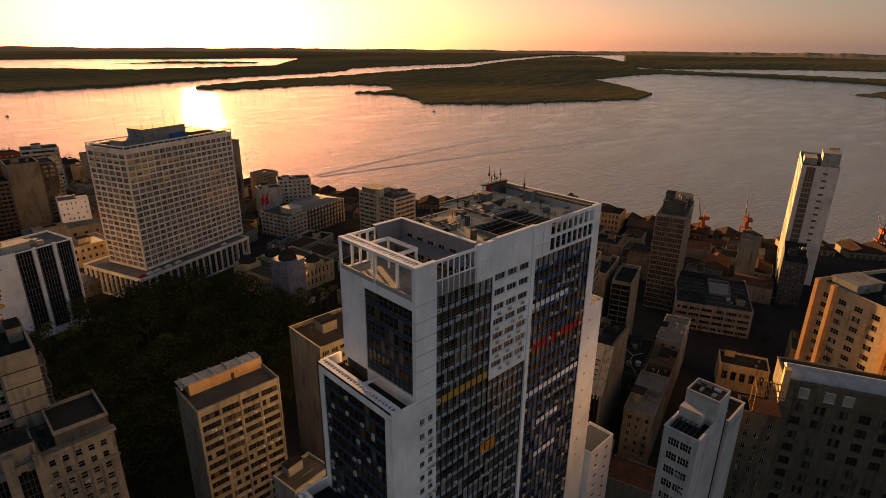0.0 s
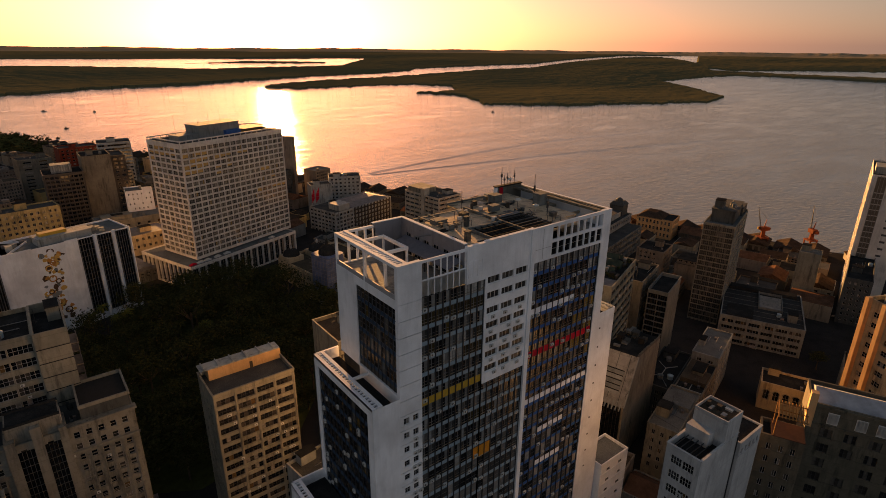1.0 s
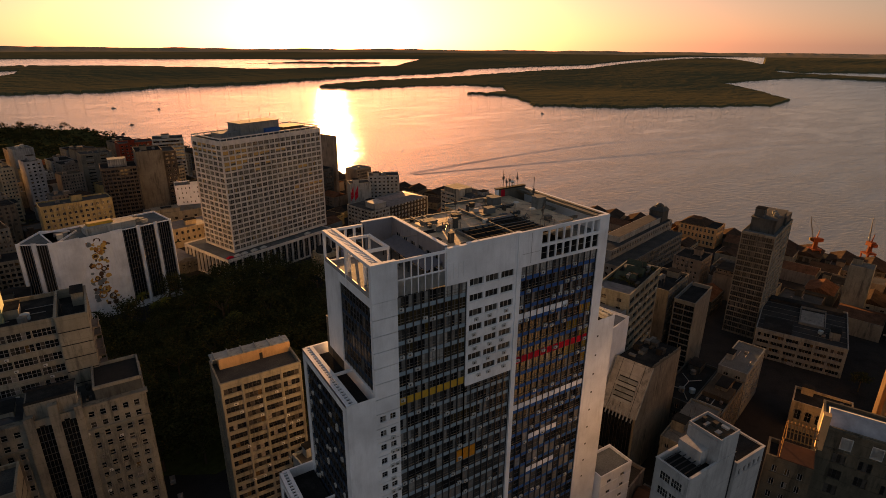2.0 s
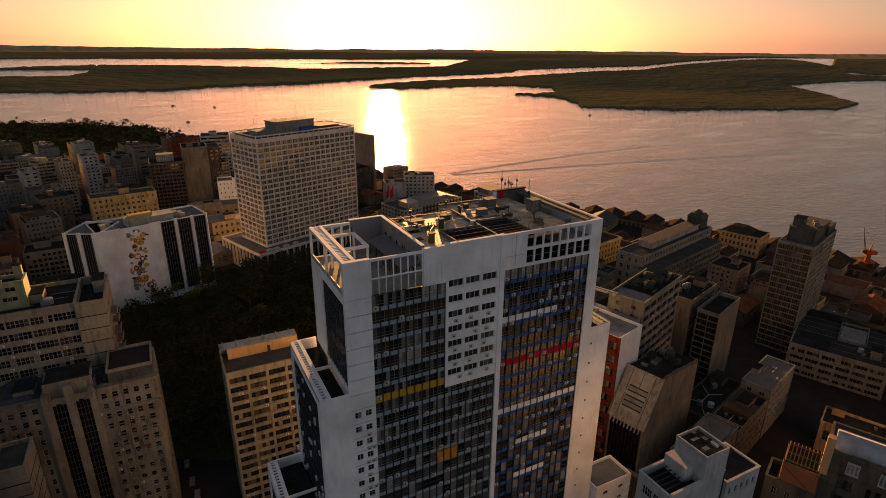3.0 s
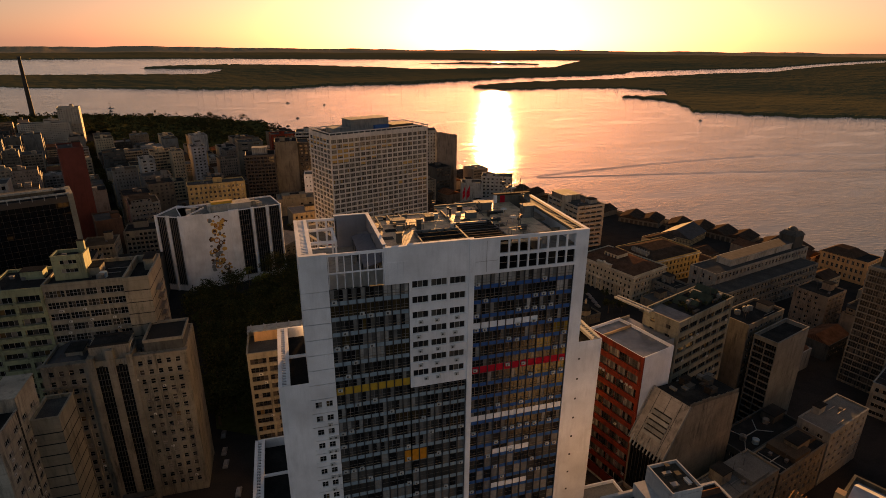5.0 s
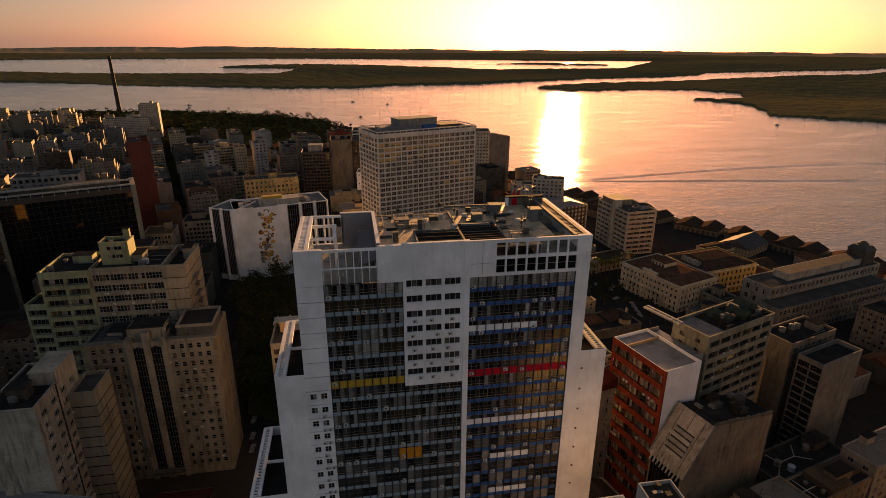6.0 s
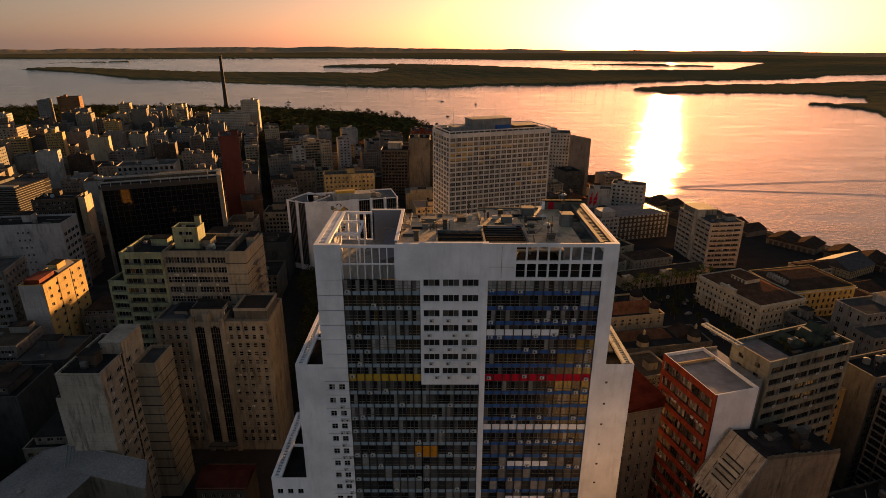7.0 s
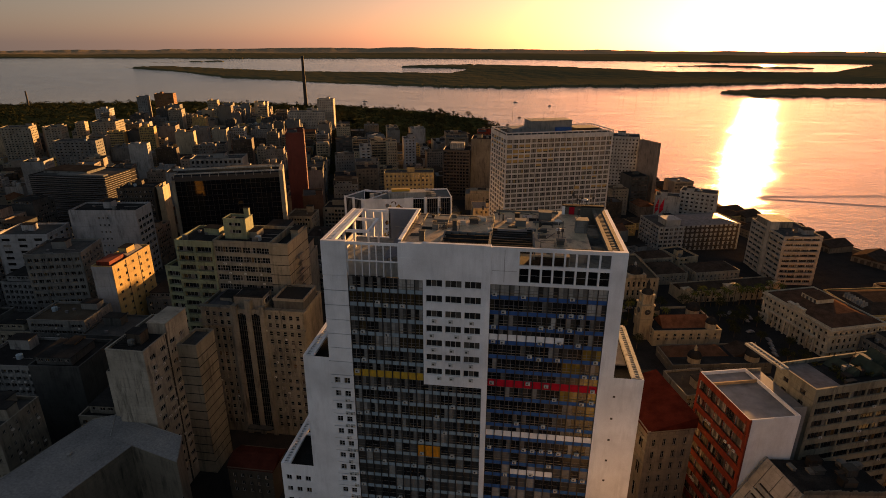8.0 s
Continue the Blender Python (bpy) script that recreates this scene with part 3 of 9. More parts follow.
# islands and far shores: near and far edge by bearing, in true metres
ISLES = [
    ([(20.6, 2040), (24.5, 1968), (33.9, 2150), (38.6, 2100), (39.6, 1760), (42.1, 1470), (50.6, 1495), (58.5, 1640), (62.8, 1727), (64, 1940)],
     [(20.6, 2060), (26.1, 2370), (31.8, 2640), (39.4, 3096), (46.6, 3829), (51.5, 5503), (54.9, 7109), (57.5, 7600), (58.5, 2646), (61.7, 2243), (64, 1945)]),
    ([(57.4, 2600), (58.5, 2650), (64, 3303), (70.6, 3300), (81.4, 2978), (104, 2700)], [(57.4, 7600), (59, 7200), (62.5, 3900), (72, 3600), (81, 3480), (104, 3300)]),
    ([(61, 4400), (64, 3950), (72, 4346), (81, 4576), (104, 4700)], [(61, 11300), (104, 11300)]),
    ([(79.3, 2270), (82, 2190), (88, 2230)], [(79.3, 2290), (82, 2600), (88, 2400)]),
    ([(35.3, 1790), (38, 1760), (40, 1700)], [(35.3, 1800), (38, 1840), (40, 1900)]),
    ([(-35, 4000), (-26.6, 2697), (-15.8, 2225), (-4.2, 2016), (2.6, 2000), (6.6, 2120), (14.4, 2210), (21.2, 2483), (31.8, 2919), (34.6, 3200), (35.2, 3470), (39.4, 3818), (46.6, 4452), (51.4, 6341), (55, 8200), (62, 8600)],
     [(-35, 4010), (-31.8, 4099), (-21.7, 3273), (-5, 2976), (-3.8, 3291), (-2.8, 4259), (4, 4050), (10.7, 3700), (16, 3450), (25.7, 3690), (28, 3900), (30, 5200), (32, 9000), (40, 11300), (62, 11300)]),
    ([(-10.4, 3760), (-3, 3500)], [(-10.4, 3818), (-3, 4250)]),
    ([(14, 4300), (19, 4330), (26.5, 4300)], [(14, 4330), (19, 4620), (26.5, 4500)]),
    ([(-62, 7600), (-44, 6979), (-27, 5909), (-5.8, 5729), (7, 5400), (19, 5340), (30, 5500), (34, 7000)], [(-62, 11300), (34, 11300)]),
    ([(-33, 5000), (-27, 5050)], [(-33, 5050), (-27, 5250)]),
]


def islands():
    bears = [-62 + 0.13 * i for i in range(1270)]
    dists, r = [], 1380.0
    while r < 4890:
        dists.append(r)
        r += 9 + (r - 1380) * 0.009
    nb, nd = len(bears), len(dists)
    s = Shape()
    index = {}
    mask = [[False] * nd for _ in range(nb)]
    for i, b in enumerate(bears):
        spans = []
        for near, far in ISLES:
            lo, hi = between(near, b), between(far, b)
            if lo is not None and hi is not None:
                spans.append((lo, hi))
        for j, d in enumerate(dists):
            wob = 34 * noise.noise(Vector((b * 1.3, d * 0.006, 0))) + 14 * noise.noise(Vector((b * 5.1, d * 0.03, 4)))
            td = squeeze(d) + wob * (1 + (d - 1400) / 1600)
            mask[i][j] = d > 4300 or any(lo < td < hi for lo, hi in spans)

    def vert(i, j):
        if (i, j) not in index:
            d, b = dists[j], bears[i]
            whole = all(0 <= i + a < nb - 1 and 0 <= j + c < nd - 1 and mask[i + a][j + c] for a in (-1, 0) for c in (-1, 0))
            p = polar(b, d)
            z = sheet_z(d) + 0.1
            if whole or j >= nd - 2:
                q = Vector((p.x * 0.02, p.y * 0.02, 1))
                lump = noise.noise(q) + 0.5 * noise.noise(q * 3.1) + 0.12 * random.uniform(-1, 1)
                wood = 0.5 + 0.9 * noise.noise(Vector((p.x * 0.0022, p.y * 0.0022, 9)))
                z += max(0.5, 1.6 + 5.5 * max(0.0, wood) + 0.8 * lump)
                if d > 4300:
                    hill = 3 + 17 * math.exp(-((b + 14) / 17) ** 2) + 7 * math.exp(-((b - 74) / 9) ** 2) + 9 * noise.noise(Vector((b * 0.16, 2, 0))) + 5 * noise.noise(Vector((b * 0.55, 7, 0))) + 2 * noise.noise(Vector((b * 1.7, 3, 0)))
                    z += ((d - 4300) / 590) ** 1.5 * max(1.0, hill)
            s.v.append((p.x, p.y, z))
            index[i, j] = len(s.v) - 1
        return index[i, j]

    for i in range(nb - 1):
        for j in range(nd - 1):
            if mask[i][j]:
                s.f.append((vert(i, j), vert(i + 1, j), vert(i + 1, j + 1), vert(i, j + 1)))
                # beyond this range the haze-toned colour takes over
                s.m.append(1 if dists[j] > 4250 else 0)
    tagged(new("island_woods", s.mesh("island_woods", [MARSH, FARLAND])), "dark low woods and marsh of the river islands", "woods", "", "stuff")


islands()

# ---------------------------------------------------------------- the white office tower with the glazed front
TOWER_X, TOWER_Y, FLOOR_H = 55.0, 63.0, 3.2
ROOF_Z, GLASS_TOP = 105.6, 98.5
tower = thing("office_tower", TOWER_X, TOWER_Y, 0, 0, "tall white office tower with blue-banded glazed front and roof pergolas", "tower")
XL, XP, XF, XG, XR, XE = 4.9, 19.6, 31.3, 32.4, 53.9, 56.6     # edges of the front's fields
YB, YR = 22.0, 28.0
FLOORS = 30
rnd_t = random.Random(5)

s = Shape().box(0.4, 0.9, 0, XE - 0.4, YB - 0.4, 98.2)
part("core", s, DARKCONC, tower)

# left corner pier: storey-high slabs with open joints, small windows low down
SLABS = {}
for k in range(FLOORS + 1):
    z1 = GLASS_TOP - FLOOR_H * k
    z0 = max(0.0, z1 - FLOOR_H + 0.13)
    low = z1 < 79
    key = (low, round(z1 - z0, 2))
    if key not in SLABS:
        w = Shape()
        if low:
            holes = facade(w, (0, 0, 0, XL), 0, z1 - z0, W(2, 1, 0.6, 0.54, 0.3, 0.2, 0.4, 2, 2, 0.3))
            w.add([(0, 0, z1 - z0), (XL, 0, z1 - z0), (XL, 0.9, z1 - z0), (0, 0.9, z1 - z0)], [(0, 1, 2, 3)])
            w.add([(XL, 0, 0), (XL, 0.9, 0), (XL, 0.9, z1 - z0), (XL, 0, z1 - z0)], [(0, 1, 2, 3)])
        else:
            w.box(0, 0, 0, XL, 0.9, z1 - z0)
            holes = []
        SLABS[key] = (w.mesh("wall_slab", WHITE), holes)
    data, holes = SLABS[key]
    ob = part("wall_slab", data, None, tower)
    ob.location = (0, 0, z0)
    if holes:
        set_windows(ob, holes, GLASS, FRAME, 9)
part("corner_wall", Shape().box(0, 0, GLASS_TOP + 0.07, XL, 0.9, ROOF_Z), WHITE, tower)

# side wall beside the glass on the short face, and the far walls
s = Shape().box(0, 14.4, 80, 0.8, YB, ROOF_Z - 6.3).box(0, 0.9, 97.6, 0.8, 14.4, ROOF_Z - 6.3).box(0, 0.9, 0, 0.8, 14.4, 80.4)
s.box(0.8, YB - 0.6, 0, XE - 0.6, YB, GLASS_TOP)
part("side_wall", s, WHITE, tower)
s = Shape().box(XE - 0.7, 0.9, 0, XE, YR - 0.4, ROOF_Z + 0.3).box(XR, 0, 0, XE, 0.9, ROOF_Z + 0.3)
part("end_wall", s, WHITE, tower, "white end wall warmed by the low sun")

# short glazed face
for k in range(6):
    z1 = 97.6 - FLOOR_H * k
    if z1 < 82:
        break
    part("spandrel", Shape().box(0.35, 0.95, z1 - FLOOR_H, 0.6, 14.4, z1 - 2.35), DUSKBLUE, tower, "dusky slate-blue spandrel panel")
    holes = [(0.95 + 1.345 * i, z1 - 2.35, 1.345, 2.35, pose(0, 15.35, 0, 0, 0, 270), W(1, 1, nx=1, ny=2, dp=0.4)) for i in range(10)]
    set_windows(tower, holes, TGLASS, FRAMET, 99)
for i in range(11):
    y = 0.95 + 1.345 * i
    part("mullion", Shape().box(0.24, y - 0.045, 80.3, 0.35, y + 0.045, 97.6), BLACKM, tower)

# the front: bands, panes, mullions
RIGHT_BAND = {6: REDPANEL, 10: WHITE, 13: WHITE, 16: WHITE, 3: WHITE}
single_left = 300
lower_panes, wing_panes = Shape(), Shape()
for k in range(FLOORS):
    z1 = GLASS_TOP - FLOOR_H * k
    z0 = max(0.3, z1 - FLOOR_H)
    fields = [("l", XL, XP if k < 7 else XF - 0.1, 9 if k < 7 else 16), ("r", XG, XR, 12)]
    for side, a, b, n in fields:
        bay = (b - a) / n
        if side == "l":
            col, lab = (YELPANEL, "yellow spandrel panel") if k == 6 else (PALEBLUE, "pale blue spandrel panel")
        else:
            col, lab = (REDPANEL, "red spandrel panel") if k == 6 else (BLUE, "deep blue spandrel panel")
        hb = 1.6 if (k == 6) else 0.8
        part("spandrel", Shape().box(a, 0.42, z0, b, 0.8, z0 + hb), col, tower, lab)
        # white or coloured boards behind the upper part of some storeys
        if side == "r" and k in RIGHT_BAND and k != 6:
            c0 = 0 if k in (3, 10) else 3
            part("board", Shape().box(a + bay * c0, 0.36, z0 + 0.9, a + bay * (n if k == 10 else n - 4), 0.42, z0 + 2.2), WHITE, tower, "white blanked window boards")
        if side == "l" and k == 12:
            part("board", Shape().box(a + bay * 8, 0.36, z0 + 0.2, a + bay * 11, 0.42, z0 + 3.0), ORPANEL, tower, "orange blanked window boards")
        if k < 14 and k != 6:
            part("sash_rail", Shape().box(a, 0.37, z0 + hb + 0.5, b, 0.43, z0 + hb + 0.62), FRAMESASH, tower, "tan rail under the sashes")
        hw = FLOOR_H - hb - 0.05
        holes = [(a + bay * i, z0 + hb, bay, hw, Matrix(), W(1, 1, nx=2 if k < 12 else 1, ny=2, dp=0.5)) for i in range(n)]
        take = n if single_left >= n else 0
        single_left -= take
        if not take:
            set_windows(tower, holes, TMID, FRAMET, 0, joined=lower_panes)
            continue
        # offices take several bays, so curtains and bare panes come in runs
        kind = TDARK
        usual = TBROWN if (side, k) == ("l", 1) else (TPALE if (side, k) in (("r", 0), ("l", 0)) else (TMID if side == "l" else TDARK))
        for i, hole in enumerate(holes):
            if i == 0 or rnd_t.random() < 0.45:
                kind = rnd_t.choice((usual, usual, usual, usual, TDARK, TDARK, TGLASS, TPALE if k < 5 else usual, TBROWN if side == "l" else TDARK))
            gold = side == "r" and 4 <= k <= 8 and i >= 10 - 2 * (k in (5, 7)) and rnd_t.random() < 0.75
            set_windows(tower, [hole], TGOLD if gold else kind, FRAMET, 1)
for a, b, n, zt in ((XL, XP, 9, GLASS_TOP), (XP, XF, 7, GLASS_TOP - FLOOR_H * 7), (XG, XR, 12, GLASS_TOP)):
    for i in range(n + 1):
        x = a + (b - a) * i / n
        part("mullion", Shape().box(x - 0.085, 0.2, 0.3, x + 0.085, 0.42, zt), BLACKM, tower)

# white field with its small windows
s, holes = Shape(), []
z_low = GLASS_TOP - FLOOR_H * 7 - 0.6
m_face = (XP, 0.0, 0, XF - XP)
holes = facade(s, m_face, z_low, GLASS_TOP + 0.6, W(3, 7, 0.85, 0.46, 0.7, 0.4, 0.3, 3, 1, 0.35, 0.5))
s.box(XP, 0.36, z_low, XF, 0.4, z_low + 0.05)
s.add([(XP, 0, z_low), (XP, 0.9, z_low), (XP, 0.9, GLASS_TOP), (XP, 0, GLASS_TOP)], [(0, 1, 2, 3)])
part("white_field", s, WHITE, tower, "white wall field with small strip windows")
set_windows(tower, holes, FIELDGLASS, FRAMEW, 99)
part("fin", Shape().box(XF, -0.25, 0, XG, 0.9, ROOF_Z + 0.4), WHITE, tower)
part("upper_wall", Shape().box(15.0, 0, GLASS_TOP, XP - 0.004, 0.8, ROOF_Z + 0.2).box(XP, 0.0, GLASS_TOP + 0.6, XF, 0.8, ROOF_Z + 0.4), WHITE, tower)
for i in range(4):
    part("wall_slab", Shape().box(15.3 + 1.1 * i, -0.06, GLASS_TOP + 1.2, 16.3 + 1.1 * i, 0, GLASS_TOP + 4.4), WHITE, tower)
# loft storeys at the right: two rows of openings
s = Shape()
fr = (XG, 0.0, 0, XR - XG)
holes = []
m = pose(XG, 0, 0)
s.box(XG, 0, GLASS_TOP, XR, 0.5, GLASS_TOP + 0.6).box(XG, 0, GLASS_TOP + 0.6, 37.4, 0.5, ROOF_Z + 0.3)
s.box(37.4, 0, 101.9, XR, 0.5, 102.5).box(37.4, 0, 105.2, XR, 0.5, ROOF_Z + 0.3)
for i in range(9):
    x = 37.4 + (XR - 37.4) * i / 8
    s.box(x - 0.16, 0.003, GLASS_TOP + 0.6, x + 0.16, 0.4, 105.2)
part("loft_frame", s, WHITE, tower, "white concrete frame of the loft storeys")
part("loft_joint", Shape().box(34.8, -0.02, GLASS_TOP + 0.5, 34.9, 0, 105.4).box(32.6, -0.02, 101.2, 37.2, 0, 101.28), FRAME, tower)
holes = [(37.56 + 2.0625 * i, GLASS_TOP + 0.6, 1.74, 2.8, Matrix(), W(1, 1, nx=1, ny=2, dp=0.3)) for i in range(8)]
set_windows(tower, holes, DGLASS, FRAME, 99)

# air conditioners on the bands
ac = Shape().box(0, -0.36, 0, 0.86, 0, 0.6)
ac.add([(0.32 + 0.21 * math.cos(math.tau * q / 10), -0.363, 0.3 + 0.21 * math.sin(math.tau * q / 10)) for q in range(10)], [tuple(range(10))], 1)
ac.bar((0.1, -0.1, -0.25), (0.1, -0.1, 0), 0.03, 4).bar((0.76, -0.1, -0.25), (0.76, -0.1, 0), 0.03, 4)
AC_MESH = ac.mesh("air_conditioner", [ACWHITE, FRAMED])
for k in range(24):
    z0 = GLASS_TOP - FLOOR_H * (k + 1)
    spots = []
    for a, b, n, p in ((XL, XP if k < 7 else XF, 9 if k < 7 else 16, 0.18 if k > 3 else 0.1), (XG, XR, 12, 0.24)):
        for i in range(n):
            if rnd_t.random() < p:
                spots.append(a + (b - a) * (i + 0.25) / n)
    if 1 < k < 7:
        spots += [XP + 0.9 + 3.3 * i + rnd_t.uniform(0.3, 2.0) for i in range(3) if rnd_t.random() < 0.75]
    for x in spots:
        on_field = XP < x < XF and k < 7
        ob = part("air_conditioner", AC_MESH, None, tower)
        ob.location = (x, 0.0 if on_field else 0.42, z0 + (0.9 if on_field else rnd_t.uniform(0.15, 0.9)))
for k in range(8, 24):
    for x in (2.7, 3.9):
        if rnd_t.random() < 0.7:
            ob = part("air_conditioner", AC_MESH, None, tower)
            ob.location = (x + rnd_t.uniform(-0.2, 0.2), 0, GLASS_TOP - FLOOR_H * (k + 1) + 0.15)


def ladder(name, x0, x1, y0, y1, z, rungs, root, mat, posts=()):
    """An open concrete pergola: two long beams with cross slats."""
    s = Shape().box(x0, y0, z - 0.55, x0 + 0.7, y1, z).box(x1 - 0.7, y0, z - 0.55, x1, y1, z)
    pg = part(name, s, mat, root, "white concrete pergola with cross slats")
    step = (y1 - y0) / rungs
    slat = Shape().box(x0 + 0.7, 0, z - 0.4, x1 - 0.7, 0.3, z - 0.06).mesh("slat", mat)
    for i in range(rungs + 1):
        ob = part("slat", slat, None, pg)
        ob.location = (0, min(y0 + step * i, y1 - 0.33), 0)
    for px, py, pz in posts:
        part("post", Shape().box(px, py, pz, px + 0.45, py + 0.45, z - 0.55), mat, pg)
    return pg


# open terrace at the left of the roof
part("terrace_floor", Shape().box(0.8, 0.5, 98.6, 15.0, YB - 0.6, 99.0), GREYWHITE, tower, "pale grey terrace floor")
ladder("pergola", 0.0, 2.6, 0.9, YB, ROOF_Z, 26, tower, WHITE, [(0.0, YB - 0.5, 99.3), (2.1, 7.2, 99.0), (2.1, 14.4, 99.0), (0.0, 10.8, 99.3)])
frame_ = part("pergola", Shape().box(2.6, 7.7, 104.75, 7.5, 8.2, 105.3), WHITE, tower, "white concrete frame beside the terrace pergola")
for a, b, c, e in ((2.6, 15.7, 7.5, 16.2), (7.0, 8.2, 7.5, 15.7)):
    part("beam", Shape().box(a, b, 104.75, c, e, 105.3), WHITE, frame_)
for a, b in ((7.1, 7.75), (7.1, 15.8)):
    part("post", Shape().box(a, b, 99.0, a + 0.35, b + 0.35, 104.75), WHITE, frame_)
screen = part("terrace_screen", Shape().box(2.6, 0.15, 105.0, 15.0, 0.5, 105.5), WHITE, tower, "open white frame along the terrace edge")
for i in range(8):
    part("post", Shape().box(5.0 + 1.4 * i, 0.25, 98.6, 5.16 + 1.4 * i, 0.45, 105.0), WHITE, screen)
part("rail", Shape().box(4.9, 0.22, 101.6, 15.0, 0.43, 101.85), WHITE, screen)
for i in range(7):
    x = 5.3 + 1.4 * i
    part("pane", Shape().box(x - 0.12, 0.3, 98.7, x + 1.1, 0.33, 101.6), FROST, tower, "frosted glass screen")
part("terrace_wall", Shape().box(0.05, 0.9, 98.6, 0.25, YB, 100.2), FRAME, tower, "dark glass balustrade")
screen = part("terrace_screen", Shape().box(0.8, YB - 0.6, 99.0, 8.4, YB - 0.1, 99.2), WHITE, tower)
part("beam", Shape().box(2.6, YB - 0.6, 105.1, 8.4, YB - 0.1, 105.6), WHITE, screen)
for i in range(4):
    part("post", Shape().box(2.6 + 1.9 * i, YB - 0.6, 99.2, 3.0 + 1.9 * i, YB - 0.1, 105.1), WHITE, screen)
# penthouse walls round the terrace
s = Shape()
holes = facade(s, (15.0, YB - 0.6, 270, YB - 1.4), 99.0, 105.7, W(6, 1, 0.55, 0.3, 1.2, 1.4, 1, 2, 1, 0.2))
s.box(8.4, YB - 0.6, 99.0, 15.0, YB - 0.1, 106.0).box(15.0, 0.8, 105.7, 15.5, YB - 0.1, 106.1)
part("penthouse_wall", s, plaster("penthouse_grey", (0.22, 0.23, 0.26), 0.3), tower)
set_windows(tower, holes, DGLASS, FRAME, 99)
part("coping", Shape().box(8.2, YB - 0.7, 106.0, 15.6, YB, 106.15).box(14.9, 0.8, 106.1, 15.6, YB - 0.7, 106.25), WHITE, tower)

part("awning", Shape().add([(11.6, 1.4, 101.7), (14.95, 1.4, 102.7), (14.95, 19.6, 102.7), (11.6, 19.6, 101.7), (11.6, 1.4, 101.85), (14.95, 1.4, 102.85), (14.95, 19.6, 102.85), (11.6, 19.6, 101.85)],
     [(0, 3, 2, 1), (4, 5, 6, 7), (0, 1, 5, 4), (1, 2, 6, 5), (2, 3, 7, 6), (3, 0, 4, 7)]), plain("blue_grey_awning", (0.13, 0.135, 0.16), 0.8), tower, "blue-grey awning over the terrace doors")
part("terrace_front", Shape().box(14.6, 1.2, 99.0, 14.98, 19.8, 101.9), CREAM, tower, "cream wall behind the terrace doors")
for i in range(6):
    dr_ = part("terrace_door", Shape().box(14.5, 1.8 + 3.0 * i, 99.05, 14.6, 3.9 + 3.0 * i, 101.4), FRAMEW, tower, "white framed terrace door")
    part("pane", Shape().box(14.46, 1.95 + 3.0 * i, 99.2, 14.5, 2.8 + 3.0 * i, 101.25), DGLASS, dr_)
    part("pane", Shape().box(14.46, 2.9 + 3.0 * i, 99.2, 14.5, 3.75 + 3.0 * i, 101.25), DGLASS, dr_)
for i in range(6):
    part("awning_post", Shape().box(11.7, 1.6 + 3.5 * i, 99.0, 11.85, 1.75 + 3.5 * i, 101.75), BLACKM, tower)

# the roof proper, with low walls, pits and ducts
part("roof_deck", Shape().box(15.5, 0.8, 104.6, 32.0, YB - 0.1, 104.9), DECK, tower, "stained brown roof deck")
part("roof_deck", Shape().box(46.504, 5.0, 104.2, 50.8, YR - 0.4, 104.5), DECK, tower)
part("well_floor", Shape().box(46.5, 0.5, 101.2, 55.9, YR - 0.4, 101.5), GREYWHITE, tower, "pale floor of the open roof well")
for y in (6.2, 13.2, 19.6):
    part("cross_beam", Shape().box(50.8, y, 103.9, 53.3, y + (0.5 if y != 13.2 else 4.6), 104.5), TAN, tower)
part("well_wall", Shape().box(46.4, 0.5, 101.2, 46.6, 5.0, 104.19).box(46.4, 5.0, 101.2, 50.7, 5.2, 104.19).box(50.5, 5.2, 101.2, 50.7, YR - 0.4, 104.19), GREYWHITE, tower)
# light patches of this deck hold painted sunlight too
part("roof_deck", Shape().box(32.0, 0.5, 104.2, 46.5, YR, 104.5), roofing("roof_patchy", (0.42, 0.3, 0.19), (0.14, 0.11, 0.085), 1.3, 0.6, 0.4), tower)
for a, b, c, e, h in ((15.5, 21.4, 32, 21.9, 105.05), (31.6, 0.8, 32.0, 21.4, 105.5), (22.6, 8.6, 31.6, 8.9, 105.6), (22.6, 0.8, 22.9, 8.6, 105.6), (32, 13.2, 40, 13.5, 105.1), (40, 0.8, 40.3, 13.5, 105.1), (32.0, 27.6, 46.0, 28, 104.9), (40.3, 20, 46.5, 20.25, 104.9)):
    part("low_wall", Shape().box(a, b, 103.5, c, e, h), CONCRETE, tower)
for i in range(3):
    part("pit_beam", Shape().box(22.9, 2.2 + 2.3 * i, 105.4, 31.6, 2.38 + 2.3 * i, 105.6), TAR, tower)
for i in range(5):
    part("pit_beam", Shape().box(24 + 1.6 * i, 0.8, 105.15, 24.15 + 1.6 * i, 8.6, 105.396), TAR, tower)
part("pit_floor", Shape().box(23.0, 0.9, 104.9, 31.5, 8.5, 104.92), ROOFS[1], tower)
part("pit_floor", Shape().box(32.1, 0.9, 104.5, 39.9, 13.1, 104.52), ROOFS[1], tower)
for i in range(7):
    y = 1.5 + 1.7 * i
    part("duct", Shape().bar((32.3, y, 104.9), (39.9, y + rnd_t.uniform(-0.4, 0.4), 104.9), 0.14, 6), STEEL, tower)
part("duct", Shape().bar((33, 11.3, 105.1), (38.8, 11.3, 105.1), 0.62, 12), ZINC, tower, "grey round duct")
ladder("pergola", 53.2, 55.9, 0.9, YR, ROOF_Z + 0.3, 30, tower, TAN)
for i in range(3):
    x = 17 + 2.6 * i
    part("roof_beam", Shape().box(x, 13 + i, 105.05, x + 0.25, 21.9, 105.3), CONCRETE, tower)
